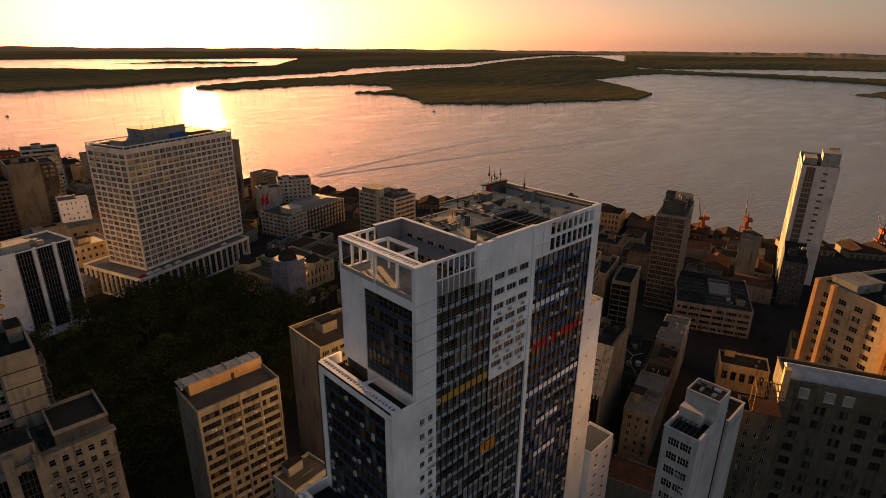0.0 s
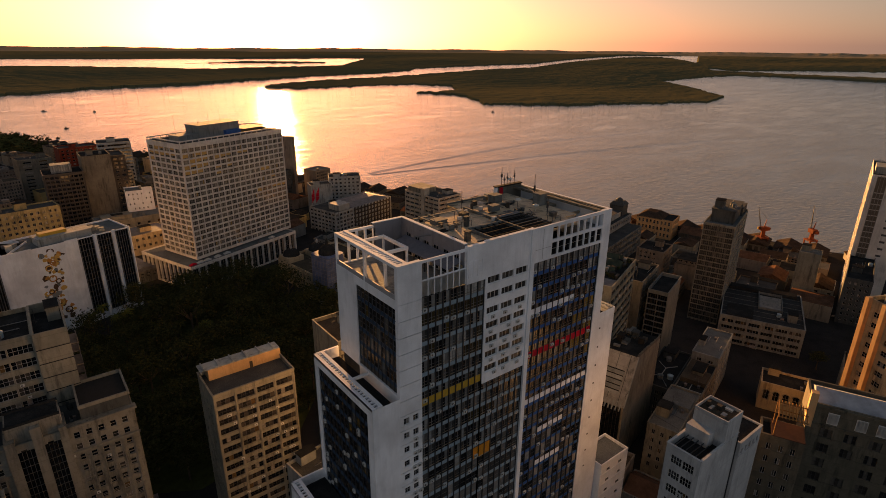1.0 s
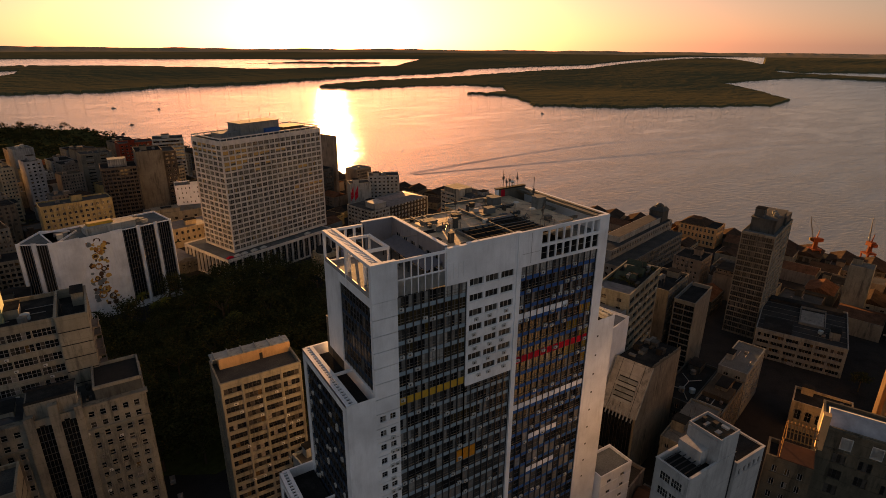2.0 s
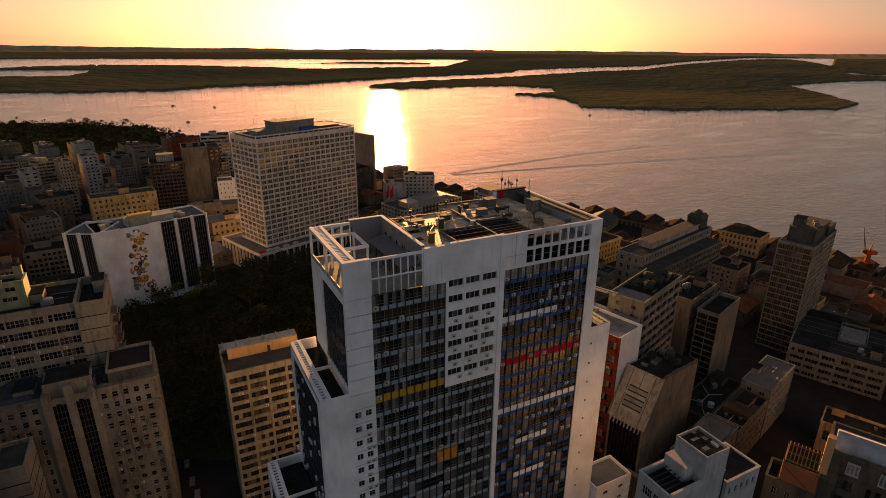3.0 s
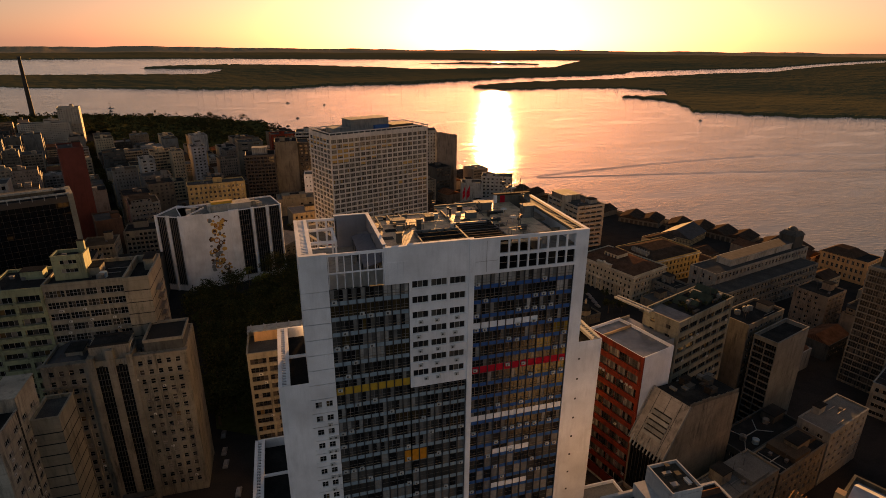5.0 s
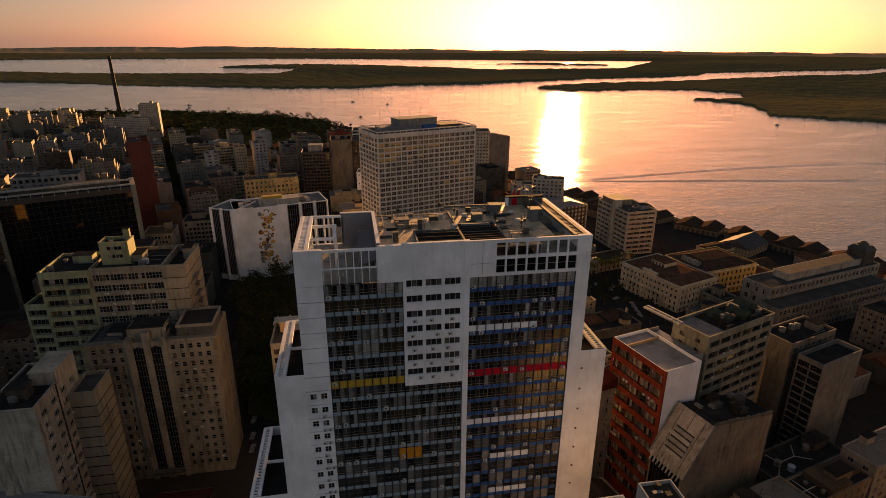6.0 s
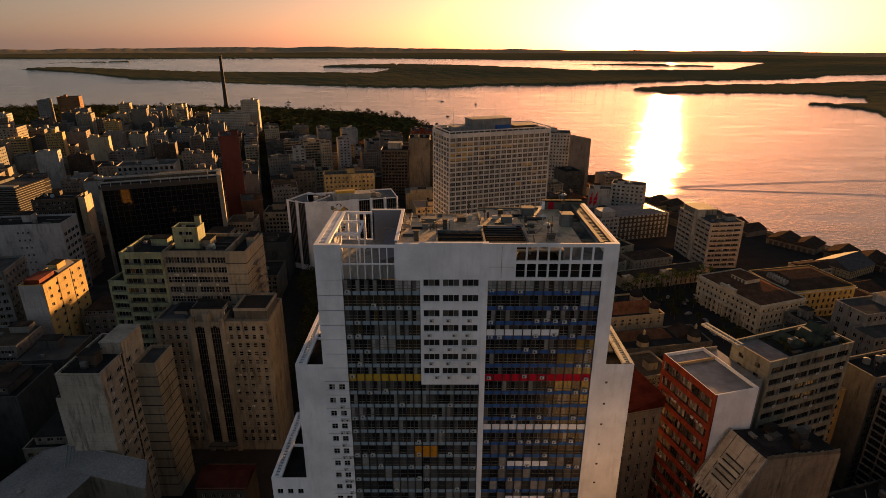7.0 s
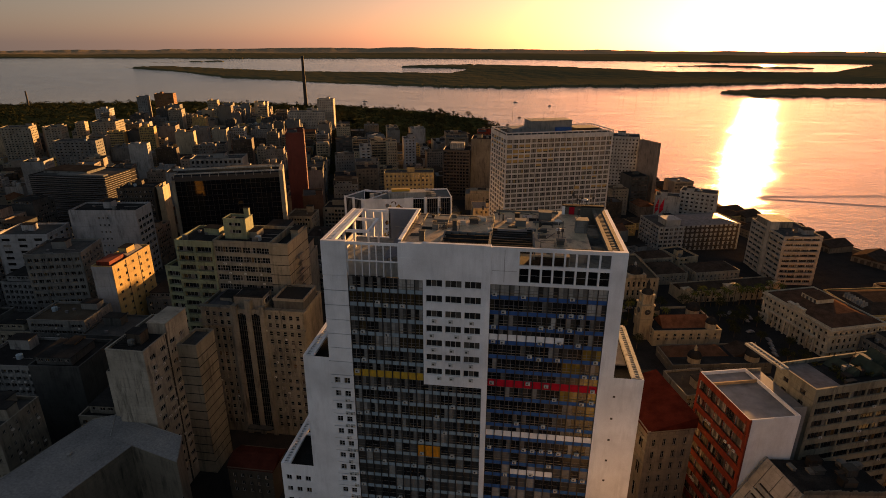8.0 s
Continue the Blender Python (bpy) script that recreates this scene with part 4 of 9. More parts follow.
part("roof_rail", Shape().bar((15.8, 1.0, 105.6), (15.8, 21, 105.6), 0.04, 4).bar((15.8, 13, 105.9), (31, 13, 105.9), 0.05, 4), STEEL, tower)
part("pergola_end_wall", Shape().box(47.4, 27.5, 101.4, 55.9, 28.0, 106.3), TAN, tower, "tan end wall of the roof pergola")
part("red_stripe", Shape().box(48.3, 27.42, 104.0, 49.5, 27.5, 106.2), REDPANEL, tower)
part("corner_post", Shape().box(46.8, 27.2, 101.4, 47.4, 28.0, 106.5), WHITE, tower)
part("wall_coping", Shape().box(46.7, 27.1, 106.5, 55.9, 28.2, 106.7).box(47.5, 27.3, 106.3, 55.9, 28.0, 106.5), TAR, tower)
part("lift_house_wall", Shape().box(46.0, 28.0, 0, XE, 30.5, 104.4), OFFWHITE, tower)
for px, py, a, b, c in ((41.5, 22, 2.6, 2.0, 1.7), (36.5, 17, 2.2, 1.6, 1.2), (27, 16, 1.8, 1.4, 1.0), (19.5, 15.5, 3.0, 2.0, 0.8), (44.5, 6.5, 1.4, 1.0, 0.8), (48.6, 14.2, 2.4, 2.2, 2.6), (18.3, 4.2, 1.0, 0.8, 1.9), (23.9, 11.2, 0.9, 0.7, 2.0)):
    base = 104.9 if px < 32 else 104.5
    s = Shape().box(px, py, base, px + a, py + b, base + c).box(px - 0.12, py - 0.12, base + c, px + a + 0.12, py + b + 0.12, base + c + 0.15)
    part("roof_box", s, DARKCONC if a < 2 else CONCRETE, tower)
for px, py, hgt in ((49, 27.6, 4.6), (50.0, 27.6, 2.4), (51.0, 27.6, 3.0), (53.4, 27.6, 3.4), (49.2, 16.6, 7.0), (45.6, 9.0, 4.0), (44.8, 8.4, 3.6), (52.0, 27.6, 1.8), (20.4, 18, 4.2), (33, 20, 3.2), (29.5, 19.4, 5.0)):
    base = 106.7 if py > 23.5 else (104.9 if px < 32 else 104.5)
    s = Shape().bar((px, py, base), (px, py, base + hgt), 0.07, 5).bar((px - 0.5, py, base + hgt * 0.7), (px + 0.5, py, base + hgt * 0.7), 0.04, 4).box(px - 0.25, py - 0.1, base + hgt * 0.45, px + 0.25, py + 0.1, base + hgt * 0.62)
    part("antenna_mast", s, BLACKM, tower)
for px, py in ((45.2, 12.2), (51.6, 27.6), (45.4, 18.0)):
    base = 106.7 if py > 23 else 104.5
    s = Shape().bar((px, py, base), (px, py, base + 1.2), 0.06, 5)
    s.dome(px, py, base + 1.2, 0.75, 0.35, 0, 12, 4)
    part("satellite_dish", s, ACWHITE, tower)

# frames, cables and loose gear on the roof
for i in range(26):
    px, py = rnd_t.choice(((rnd_t.uniform(16, 31), rnd_t.uniform(9.5, 20)), (rnd_t.uniform(40.8, 43), rnd_t.uniform(1.5, 26)), (rnd_t.uniform(32.5, 45), rnd_t.uniform(14, 26))))
    base = 104.9 if px < 32 else 104.5
    kind = i % 5
    if kind == 0:
        part("duct", Shape().bar((px, py, base + 0.18), (px + rnd_t.uniform(-5, 5), py + rnd_t.uniform(0.5, 2), base + 0.18), 0.09, 6), STEEL, tower)
    elif kind == 1:
        f_ = part("steel_frame", Shape().bar((px, py, base + 1.3), (px + 2.6, py, base + 1.3), 0.05, 4).bar((px, py + 1.4, base + 1.3), (px + 2.6, py + 1.4, base + 1.3), 0.05, 4), BLACKM, tower)
        for qx in (0, 2.6):
            for qy in (0, 1.4):
                part("leg", Shape().bar((px + qx, py + qy, base), (px + qx, py + qy, base + 1.3), 0.05, 4), BLACKM, f_)
    elif kind == 2:
        ob = part("condenser", Shape().box(px, py, base, px + 1.1, py + 0.5, base + 0.9).bar((px + 0.55, py - 0.02, base + 0.45), (px + 0.55, py, base + 0.45), 0.36, 12), ACWHITE, tower)
    elif kind == 3:
        part("roof_patch", Shape().box(px, py, base, px + rnd_t.uniform(1, 3), py + rnd_t.uniform(0.8, 2), base + 0.05), ROOFS[rnd_t.randrange(4)], tower)
    else:
        part("vent_pipe", Shape().bar((px, py, base), (px, py, base + 1.1), 0.11, 8).bar((px, py, base + 1.1), (px, py, base + 1.25), 0.22, 8, 0.1), ZINC, tower)

for i in range(34):
    px, py = rnd_t.choice(((rnd_t.uniform(15.8, 22), rnd_t.uniform(1.5, 20)), (rnd_t.uniform(40.6, 42.8), rnd_t.uniform(1.2, 26)), (rnd_t.uniform(32.5, 44), rnd_t.uniform(14, 26)), (rnd_t.uniform(16, 30), rnd_t.uniform(9.5, 20))))
    base = 104.9 if px < 32 else 104.5
    a, b = rnd_t.uniform(0.7, 3.4), rnd_t.uniform(0.6, 2.2)
    if i % 3 == 0:
        part("felt_patch", Shape().box(px, py, base - 0.02, px + a, min(py + b, 21.2 if px < 32 else 27), base + 0.03 + 0.002 * i), rnd_t.choice((ROOFS[1], FROST, ROOFS[0])), tower, "patched roofing felt")
    elif i % 3 == 1:
        part("cable", Shape().bar((px, py, base + 0.08), (px + rnd_t.uniform(-4, 2.5), min(py + rnd_t.uniform(-1, 5), 21 if px < 32 else 27), base + 0.1), 0.07, 5), BLACKM, tower)
    else:
        h_ = rnd_t.uniform(0.4, 1.5)
        part("roof_box", Shape().box(px, py, base, px + a * 0.4, py + b * 0.4, base + h_).box(px - 0.06, py - 0.06, base + h_, px + a * 0.4 + 0.06, py + b * 0.4 + 0.06, base + h_ + 0.08), rnd_t.choice((DARKCONC, TAR, CONCRETE, BROWN)), tower)
for i in range(9):
    part("pit_beam", Shape().box(32.2, 1.2 + 1.35 * i, 105.2, 39.8, 1.36 + 1.35 * i, 105.42), TAR, tower)

# lower wings of the tower
def wing(x0, x1, y1, z1, side):
    s = Shape()
    wf = None if side == "r" else W(3, int((min(z1, 50) - 4) / FLOOR_H), 0.55, 0.42, 4, z1 - min(z1, 50) + 0.8, 0.5, 2, 1, 0.25) if z1 < 60 else None
    holes = facade(s, (x0, 0, 0, x1 - x0), 0, z1, wf)
    if side == "l":
        part("wing_pier", Shape().box(x0, 0.004, 0, x0 + 0.7, 2.0, z1), WHITE, tower)
        part("wing_pier", Shape().box(x0, y1 - 2.0, 0, x0 + 0.7, y1, z1), WHITE, tower)
        part("wing_lintel", Shape().box(x0, 2.0, z1 - 2.0, x0 + 0.4, y1 - 2.0, z1), WHITE, tower)
        part("backing_wall", Shape().box(x0 + 0.6, 2.0, 0, x0 + 0.8, y1 - 2.0, z1 - 2.0), WHITE, tower)
    else:
        part("side_wall", Shape().box(x1 - 0.4, 0.004, 0, x1, y1, z1), WHITE, tower)
    part("rear_wall", Shape().box(x0, y1 - 0.4, 0, x1, y1, z1), WHITE, tower)
    part("wing_wall", s, WHITE, tower)
    set_windows(tower, holes, GLASS, FRAME, 99)
    part("wing_roof", Shape().box(x0 + 0.4, 0.4, z1 - 2.6, x1 - 0.01, y1 - 0.4, z1 - 2.4), ROOFS[1], tower)
    if side == "l":
        n = 12
        bay = (y1 - 4.0) / n
        for k in range(int(min(12, (z1 - 12) / FLOOR_H))):
            zt = z1 - 2.0 - FLOOR_H * k
            part("spandrel", Shape().box(x0 + 0.3, 2.0, zt - FLOOR_H, x0 + 0.5, y1 - 2.0, zt - 2.3), DUSKBLUE, tower, "dusky slate-blue spandrel panel")
            holes = [(2.0 + bay * i, zt - 2.3, bay, 2.3, pose(x0, y1, 0, 0, 0, 270), W(1, 1, nx=1, ny=2, dp=0.45)) for i in range(n)]
            set_windows(tower, holes, TGLASS, FRAMET, 0, joined=wing_panes)
        for i in range(n + 1):
            y = 2.0 + bay * i
            part("mullion", Shape().box(x0 + 0.2, y - 0.045, 6, x0 + 0.3, y + 0.045, z1 - 2.0), BLACKM, tower)
        part("balustrade", Shape().box(x0 + 0.02, 1.0, z1 - 1.9, x0 + 0.12, y1 - 1.0, z1 - 0.6), DARKCONC, tower, "dark glass balustrade")
        ladder("pergola", x0, x0 + 2.2, 0.3, y1 - 0.4, z1 + 0.05, 24, tower, WHITE)
        part("wing_beam", Shape().box(x0 + 2.2, y1 * 0.45, z1 - 0.5, x1 + 0.3, y1 * 0.45 + 0.5, z1), WHITE, tower)
    else:
        ladder("pergola", x1 - 2.2, x1, 0.3, y1 - 0.4, z1 + 0.05, 24, tower, OFFWHITE)
        part("wing_beam", Shape().box(x0, y1 * 0.3, z1 - 1.2, x1 - 2.2, y1 * 0.75, z1 - 0.9), ZINC, tower)
        for k in range(9):
            part("wall_vent", Shape().box(x0 + 0.3, -0.05, z1 - 4.5 - FLOOR_H * 1.6 * k, x0 + 0.75, 0.0, z1 - 4.05 - FLOOR_H * 1.6 * k), FRAMED, tower)


wing(-5.6, 0.0, 23.6, 80.2, "l")
for i in range(34):
    ob = part("air_conditioner", AC_MESH, None, tower)
    ob.matrix_local = pose(-5.6, 23.6, 0, 0, 0, 270) @ Matrix.Translation((2.4 + 1.63 * rnd_t.randrange(11) + 0.3, 0.3, 76.6 - FLOOR_H * rnd_t.randrange(10) - rnd_t.uniform(0.4, 2.4)))
wing(-13.3, -5.6, 23.0, 51.8, "l")
wing(XE, 62.3, 22.0, 80.3, "r")
part("lower_panes", lower_panes, [TMID, FRAMET], tower, "", "stuff")
part("wing_panes", wing_panes, [TGLASS, FRAMED], tower, "", "stuff")

# ---------------------------------------------------------------- landmark buildings
TAKEN = [(TOWER_X + 24, TOWER_Y + 12, 44)]          # circles of ground already built on


def block(name, label, x, y, ang, w, d, z1, wall_mat, faces=None, single=0, z0=None, **more):
    a = radians(ang)
    cx, cy = x + w / 2 * math.cos(a) - d / 2 * math.sin(a), y + w / 2 * math.sin(a) + d / 2 * math.cos(a)
    if z0 is None:
        corners = [(x, y), (x + w * math.cos(a), y + w * math.sin(a)), (x - d * math.sin(a), y + d * math.cos(a)), (2 * cx - x, 2 * cy - y)]
        z0 = min(ground_z(*c) for c in corners) - 0.2
    long, n = max(w, d), max(1, int(round(max(w, d) / min(w, d))))
    for i in range(n):
        t = ((i + 0.5) / n - 0.5) * long
        ux, uy = (math.cos(a), math.sin(a)) if w >= d else (-math.sin(a), math.cos(a))
        TAKEN.append((cx + t * ux, cy + t * uy, min(w, d) * 0.72))
    return building(name, label, x, y, ang, w, d, z0, z1, wall_mat, faces, single, **more)


# the gridded ministry block on its podium
MA = 20.4
GRID = dict(wf=0.88, hf=0.72, lo=1.0, top=2.6, side=0.6, nx=3, ny=2, dp=0.55)
mi = block("ministry_tower", "tall pale office block with a close grid of square windows", 83.9, 329.8, MA, 75.4, 32.0, 85.0, GRIDWHITE,
           {"f": W(18, 20, **GRID), "l": W(6, 20, **GRID), "r": W(6, 20, **GRID)}, 0, 15.6, roof_mat=ROOFS[0], glass=MGLASS, parapet=0.5, category="office block")
s = Shape()
for a, b, c, e in ((0, 0, 75.4, 0.7), (0, 30.9, 75.4, 31.6), (0, 0.7, 0.7, 30.9), (74.7, 0.7, 75.4, 30.9)):
    s.box(a, b, 70.4, c, e, 71.0)
for i in range(19):
    s.box(75.0 * i / 18, 0.1, 69.4, 75.0 * i / 18 + 0.4, 0.5, 70.4).box(75.0 * i / 18, 31.1, 69.4, 75.0 * i / 18 + 0.4, 31.5, 70.4)
part("roof_frame", s, GRIDWHITE, mi)
# golden sheets over some panes stand in for sunlight in the windows
rnd_g = random.Random(8)
GOLD_LIGHT = plain("golden_blind", (0.46, 0.28, 0.1), 0.6)
for key, cols, rows_ in (("f", 18, ((17, 1, 10), (16, 0, 3), (15, 0, 8), (14, 2, 6), (13, 13, 17), (11, 14, 17), (9, 12, 17), (18, 0, 3))), ("l", 6, ((19, 0, 4), (18, 0, 5), (17, 0, 4)))):
    spots = facade(Shape(), face_frames(75.4, 32.0)[key], 0, 69.4, W(cols, 20, **GRID))
    for row, c0, c1 in rows_:
        for c in range(c0, c1 + 1):
            if rnd_g.random() < 0.5:
                hx, hz, ww, hh, fm, sp = spots[row * cols + c]
                sheet_h = hh * rnd_g.uniform(0.4, 0.95)
                pb = part("blind", Shape().box(0.1, 0, hh - sheet_h, ww * 0.97, 0.03, hh - 0.08), GOLD_LIGHT, mi, "golden window blind")
                pb.matrix_local = fm @ Matrix.Translation((hx, sp["dp"] - 0.07, hz))
part("penthouse", Shape().box(21, 11, 68.9, 50, 24, 76.2).box(20.6, 10.6, 76.2, 50.4, 24.4, 76.6).box(8, 12, 68.9, 21, 22, 71.8), GREYWHITE, mi)
part("plant_room", Shape().box(38, 8.5, 68.9, 49, 11, 72.0), BLUE, mi, "blue plant room on the roof")
part("canopy", Shape().box(52, 9, 71.0, 70, 23, 71.3).box(53, 10, 68.9, 53.4, 10.4, 71).box(69, 10, 68.9, 69.4, 10.4, 71).box(53, 22, 68.9, 53.4, 22.4, 71).box(69, 22, 68.9, 69.4, 22.4, 71), TAN, mi)
for i, px in enumerate((23, 31, 40, 48, 10)):
    part("mast", Shape().bar((px, 14 + i, 76.5 if px > 20 else 71.8), (px, 14 + i, 82 + (i % 3) * 2), 0.09, 5), BLACKM, mi)
block("ministry_podium", "three-storey podium with tall white fins under the office block", 77.6, 319.4, MA, 82, 50, 15.6, GRIDWHITE,
            {"f": W(17, 1, 0.86, 0.92, 0.6, 1.6, 0.6, 3, 4, 1.2), "l": W(11, 1, 0.86, 0.92, 0.6, 1.6, 0.6, 3, 4, 1.2), "r": W(11, 1, 0.86, 0.92, 0.6, 1.6, 0.6, 3, 4, 1.2)}, 0, roof_mat=ROOFS[2], category="podium")
for i, (px, c) in enumerate(((2, REDPANEL), (7, ACWHITE), (12, ACWHITE), (19, ACWHITE), (26, ACWHITE), (34, ZINC), (52, ZINC), (62, ACWHITE))):
    s = Shape().box(px, 3.2, 0, px + 4.2, 5.0, 0.75).hip(px + 0.8, 3.35, px + 3.4, 4.85, 0.75, 1.35, 0.35)
    o = thing("parked_car", 0, 0, 0, 0, "small parked car on the podium roof", "car", "cars on the podium roof")
    o.matrix_world = pose(77.6, 319.4, 14.7, 0, 0, MA)
    part("car_body", s, c, o)

block("apartment_tower", "pale pink apartment tower close to the water", 179, 517, -10, 26, 22, 58, OFFWHITE, {"f": W(8, 18, 0.5, 0.45), "l": W(5, 18, 0.3, 0.4)}, 0, clutter=4, category="apartment block")
# added slab; pink paint stands for the side face's different light
block("apartment_tower_end", "blank pinkish end slab of the apartment tower", 203.5, 509, -62, 25, 3.5, 57, PINK, None, 0, category="apartment block")

# white block with dark window strips and a relief mural
MUA = 15.2
mur = block("mural_block", "white office block with dark window strips and a golden relief", -4.6, 304.4, MUA, 57, 24, 46, WHITE, None, 0, roof_mat=ROOFS[2], category="office block", clutter=0)
H_M = 46 - mur.location.z
for a, b in ((31.5, 38.5), (40.5, 47.5), (49.5, 55.8)):
    st = part("window_strip", Shape().box(a, -0.12, 4, b, 0.02, H_M - 0.6), DGLASS, mur, "dark glazed vertical window strip")
    for i in range(6):
        x = a + 0.25 + (b - a - 0.5) * i / 5
        part("fin", Shape().box(x - 0.09, -0.5, 3.6, x + 0.09, -0.12, H_M - 0.4), FRAMET, st)
    for k in range(int(H_M / 3.2) - 1):
        part("rail", Shape().box(a, -0.2, 4 + 3.2 * k, b, -0.12, 4.3 + 3.2 * k), FRAMED, st)
for a, b in ((0, 11.4), (25.6, 31.4), (38.6, 40.4), (47.6, 49.4), (55.9, 57)):
    n = 5
    pts = [(a + (b - a) * i / n, -0.05 - 0.75 * math.sin(math.pi * i / n)) for i in range(n + 1)] + [(b, 0), (a, 0)]
    part("pier", Shape().prism(pts, 0, H_M + 0.5), WHITE, mur)
rnd_m = random.Random(3)
GOLD = [plain("relief_gold", (0.5, 0.2, 0.04), 0.5, 0.2), plain("relief_ochre", (0.6, 0.34, 0.1), 0.6), plain("relief_brown", (0.1, 0.05, 0.03), 0.6), GREYWHITE]
relief = part("relief", Shape().box(12.6, -0.12, 4, 24.6, 0, H_M - 1.5), WHITE, mur, "pale panel that carries the relief")
for i in range(120):
    z = 7 + rnd_m.random() * (H_M - 9.5)
    x = max(13.6, min(23.4, 18.2 + rnd_m.gauss(0, 2.4) + 1.2 * math.sin(z * 0.21)))
    r = rnd_m.choice((0.6, 0.9, 1.2, 1.7))
    n = rnd_m.choice((4, 5, 7, 9, 12))
    a0, dp = rnd_m.random() * 6, rnd_m.uniform(0.18, 0.6)
    pts = [(x + r * rnd_m.uniform(0.55, 1.1) * math.cos(a0 + math.tau * k / n), z + r * rnd_m.uniform(0.55, 1.1) * math.sin(a0 + math.tau * k / n)) for k in range(n)]
    s = Shape().add([(px, -dp, pz) for px, pz in pts] + [(px, -0.1, pz) for px, pz in pts], [tuple(range(n))] + [(k, n + k, n + (k + 1) % n, (k + 1) % n) for k in range(n)])
    part("relief_piece", s, rnd_m.choice(GOLD[:3] + [GOLD[3], WHITE, GOLD[1]]), relief)
for cx, cz, rr_, q in ((16.4, 13.5, 1.7, 0), (20.8, 11.5, 1.5, 2), (18.2, 16.5, 1.3, 1), (17.2, 29.5, 1.5, 0), (19.3, 27.6, 1.1, 2), (16.6, 35.0, 1.3, 1), (18.8, 37.5, 1.2, 0), (15.4, 23.0, 1.0, 2)):
    s = Shape()
    for k in range(14):
        a0, a1 = math.tau * k / 14, math.tau * (k + 1) / 14
        s.bar((cx + rr_ * math.cos(a0), -0.5, cz + rr_ * math.sin(a0)), (cx + rr_ * math.cos(a1), -0.5, cz + rr_ * math.sin(a1)), 0.3, 5)
    part("relief_ring", s, GOLD[q], relief)
s = Shape().box(16, 4, H_M - 0.9, 40, 12, H_M + 2.6).box(15.6, 3.6, H_M + 2.6, 40.4, 12.4, H_M + 2.9)
part("penthouse", s, OFFWHITE, mur)
part("canopy", Shape().box(18, 7, H_M + 2.9, 30, 11, H_M + 4.4), YELPANEL, mur, "yellow sunlit roof canopy")
for i in range(6):
    part("vent_box", Shape().box(4 + 8 * i, 14 + (i % 3) * 2, H_M - 0.9, 6 + 8 * i, 15.5 + (i % 3) * 2, H_M + 0.6), ZINC, mur)
rk = random.Random(72)
for i in range(12):
    x, y, a, b, c = rk.uniform(1, 50), rk.uniform(2, 18), rk.uniform(1.5, 5), rk.uniform(1, 3), rk.uniform(0.8, 2.6)
    part("roof_box", Shape().box(x, y, H_M - 0.9, x + a, y + b, H_M - 0.9 + c).box(x - 0.1, y - 0.1, H_M - 0.9 + c, x + a + 0.1, y + b + 0.1, H_M - 0.75 + c), rk.choice((OFFWHITE, GREYWHITE, CONCRETE)), mur)
wg = block("mural_block_wing", "white corner wing with dark vertical window strips", -20.2, 311.8, -25.4, 18.0, 22, 46, WHITE, None, 0, roof_mat=ROOFS[2], category="office block")
for a, b in ((2.2, 7.0), (9.6, 14.6)):
    st = part("window_strip", Shape().box(a, -0.12, 4, b, 0.02, H_M - 0.6), DGLASS, wg, "dark glazed vertical window strip")
    for i in range(5):
        x = a + 0.2 + (b - a - 0.4) * i / 4
        part("fin", Shape().box(x - 0.09, -0.5, 3.6, x + 0.09, -0.12, H_M - 0.4), FRAMET, st)
for a, b in ((0, 2.1), (7.1, 9.5), (14.7, 18.3)):
    pts = [(a + (b - a) * i / 5, -0.05 - 0.6 * math.sin(math.pi * i / 5)) for i in range(6)] + [(b, 0), (a, 0)]
    part("pier", Shape().prism(pts, 0, H_M + 0.5), WHITE, wg)

# beige slabs below the tower
be = block("beige_slab", "narrow beige office slab with sunlit roof terrace", 38, 128.6, 0, 23, 14.4, 51, BEIGE,
           {"f": W(4, 15, 0.86, 0.6, 3, 1.6, 0.4, 4, 2, 0.35), "l": W(3, 15, 0.3, 0.3, 3, 4, 1.5, 1, 1, 0.2), "r": W(2, 15, 0.3, 0.4)}, 150, roof_mat=ROOFS[0], frame_mat=FRAMED, parapet=1.3)
hb = 51 - be.location.z
for i in range(5):
    part("rib", Shape().box(0.1 + 5.6 * i, -0.25, 0, 0.5 + 5.6 * i, 0, hb), BEIGE, be)
# the wall's orange light is carried by its paint
part("penthouse", Shape().box(2.0, 10.0, hb - 1.3, 23, 14.4, hb + 2.0), ORANGEY, be, "apricot penthouse wall in the sun")
part("penthouse_roof", Shape().box(0, 10.2, hb + 2.0, 23, 14.4, hb + 2.25).box(0, 9.6, hb + 1.7, 0.4, 10.2, hb + 2.2), OFFWHITE, be)
for i in range(6):
    part("roof_beam", Shape().box(1 + 4 * i, 10.0, hb + 2.25, 1.3 + 4 * i, 14.3, hb + 2.75), OFFWHITE, be)
part("door", Shape().box(13.6, 9.94, hb - 1.3, 14.5, 10.0, hb + 0.8), BROWN, be)
b2 = block("tan_slab", "tan office slab with a cluttered roof", 79, 136, 0, 24, 19, 50, BEIGE, {"f": W(7, 15, 0.75, 0.5, 3, 1.4, 0.4, 3, 1, 0.25)}, 105, roof_mat=ROOFS[3], parapet=1.2, clutter=7, seed=3)
block("low_shop_block", "low pale block at the foot of the tower", 57, 118, 8, 13, 10, 20, OFFWHITE, {"f": W(4, 4)}, 16, clutter=2)

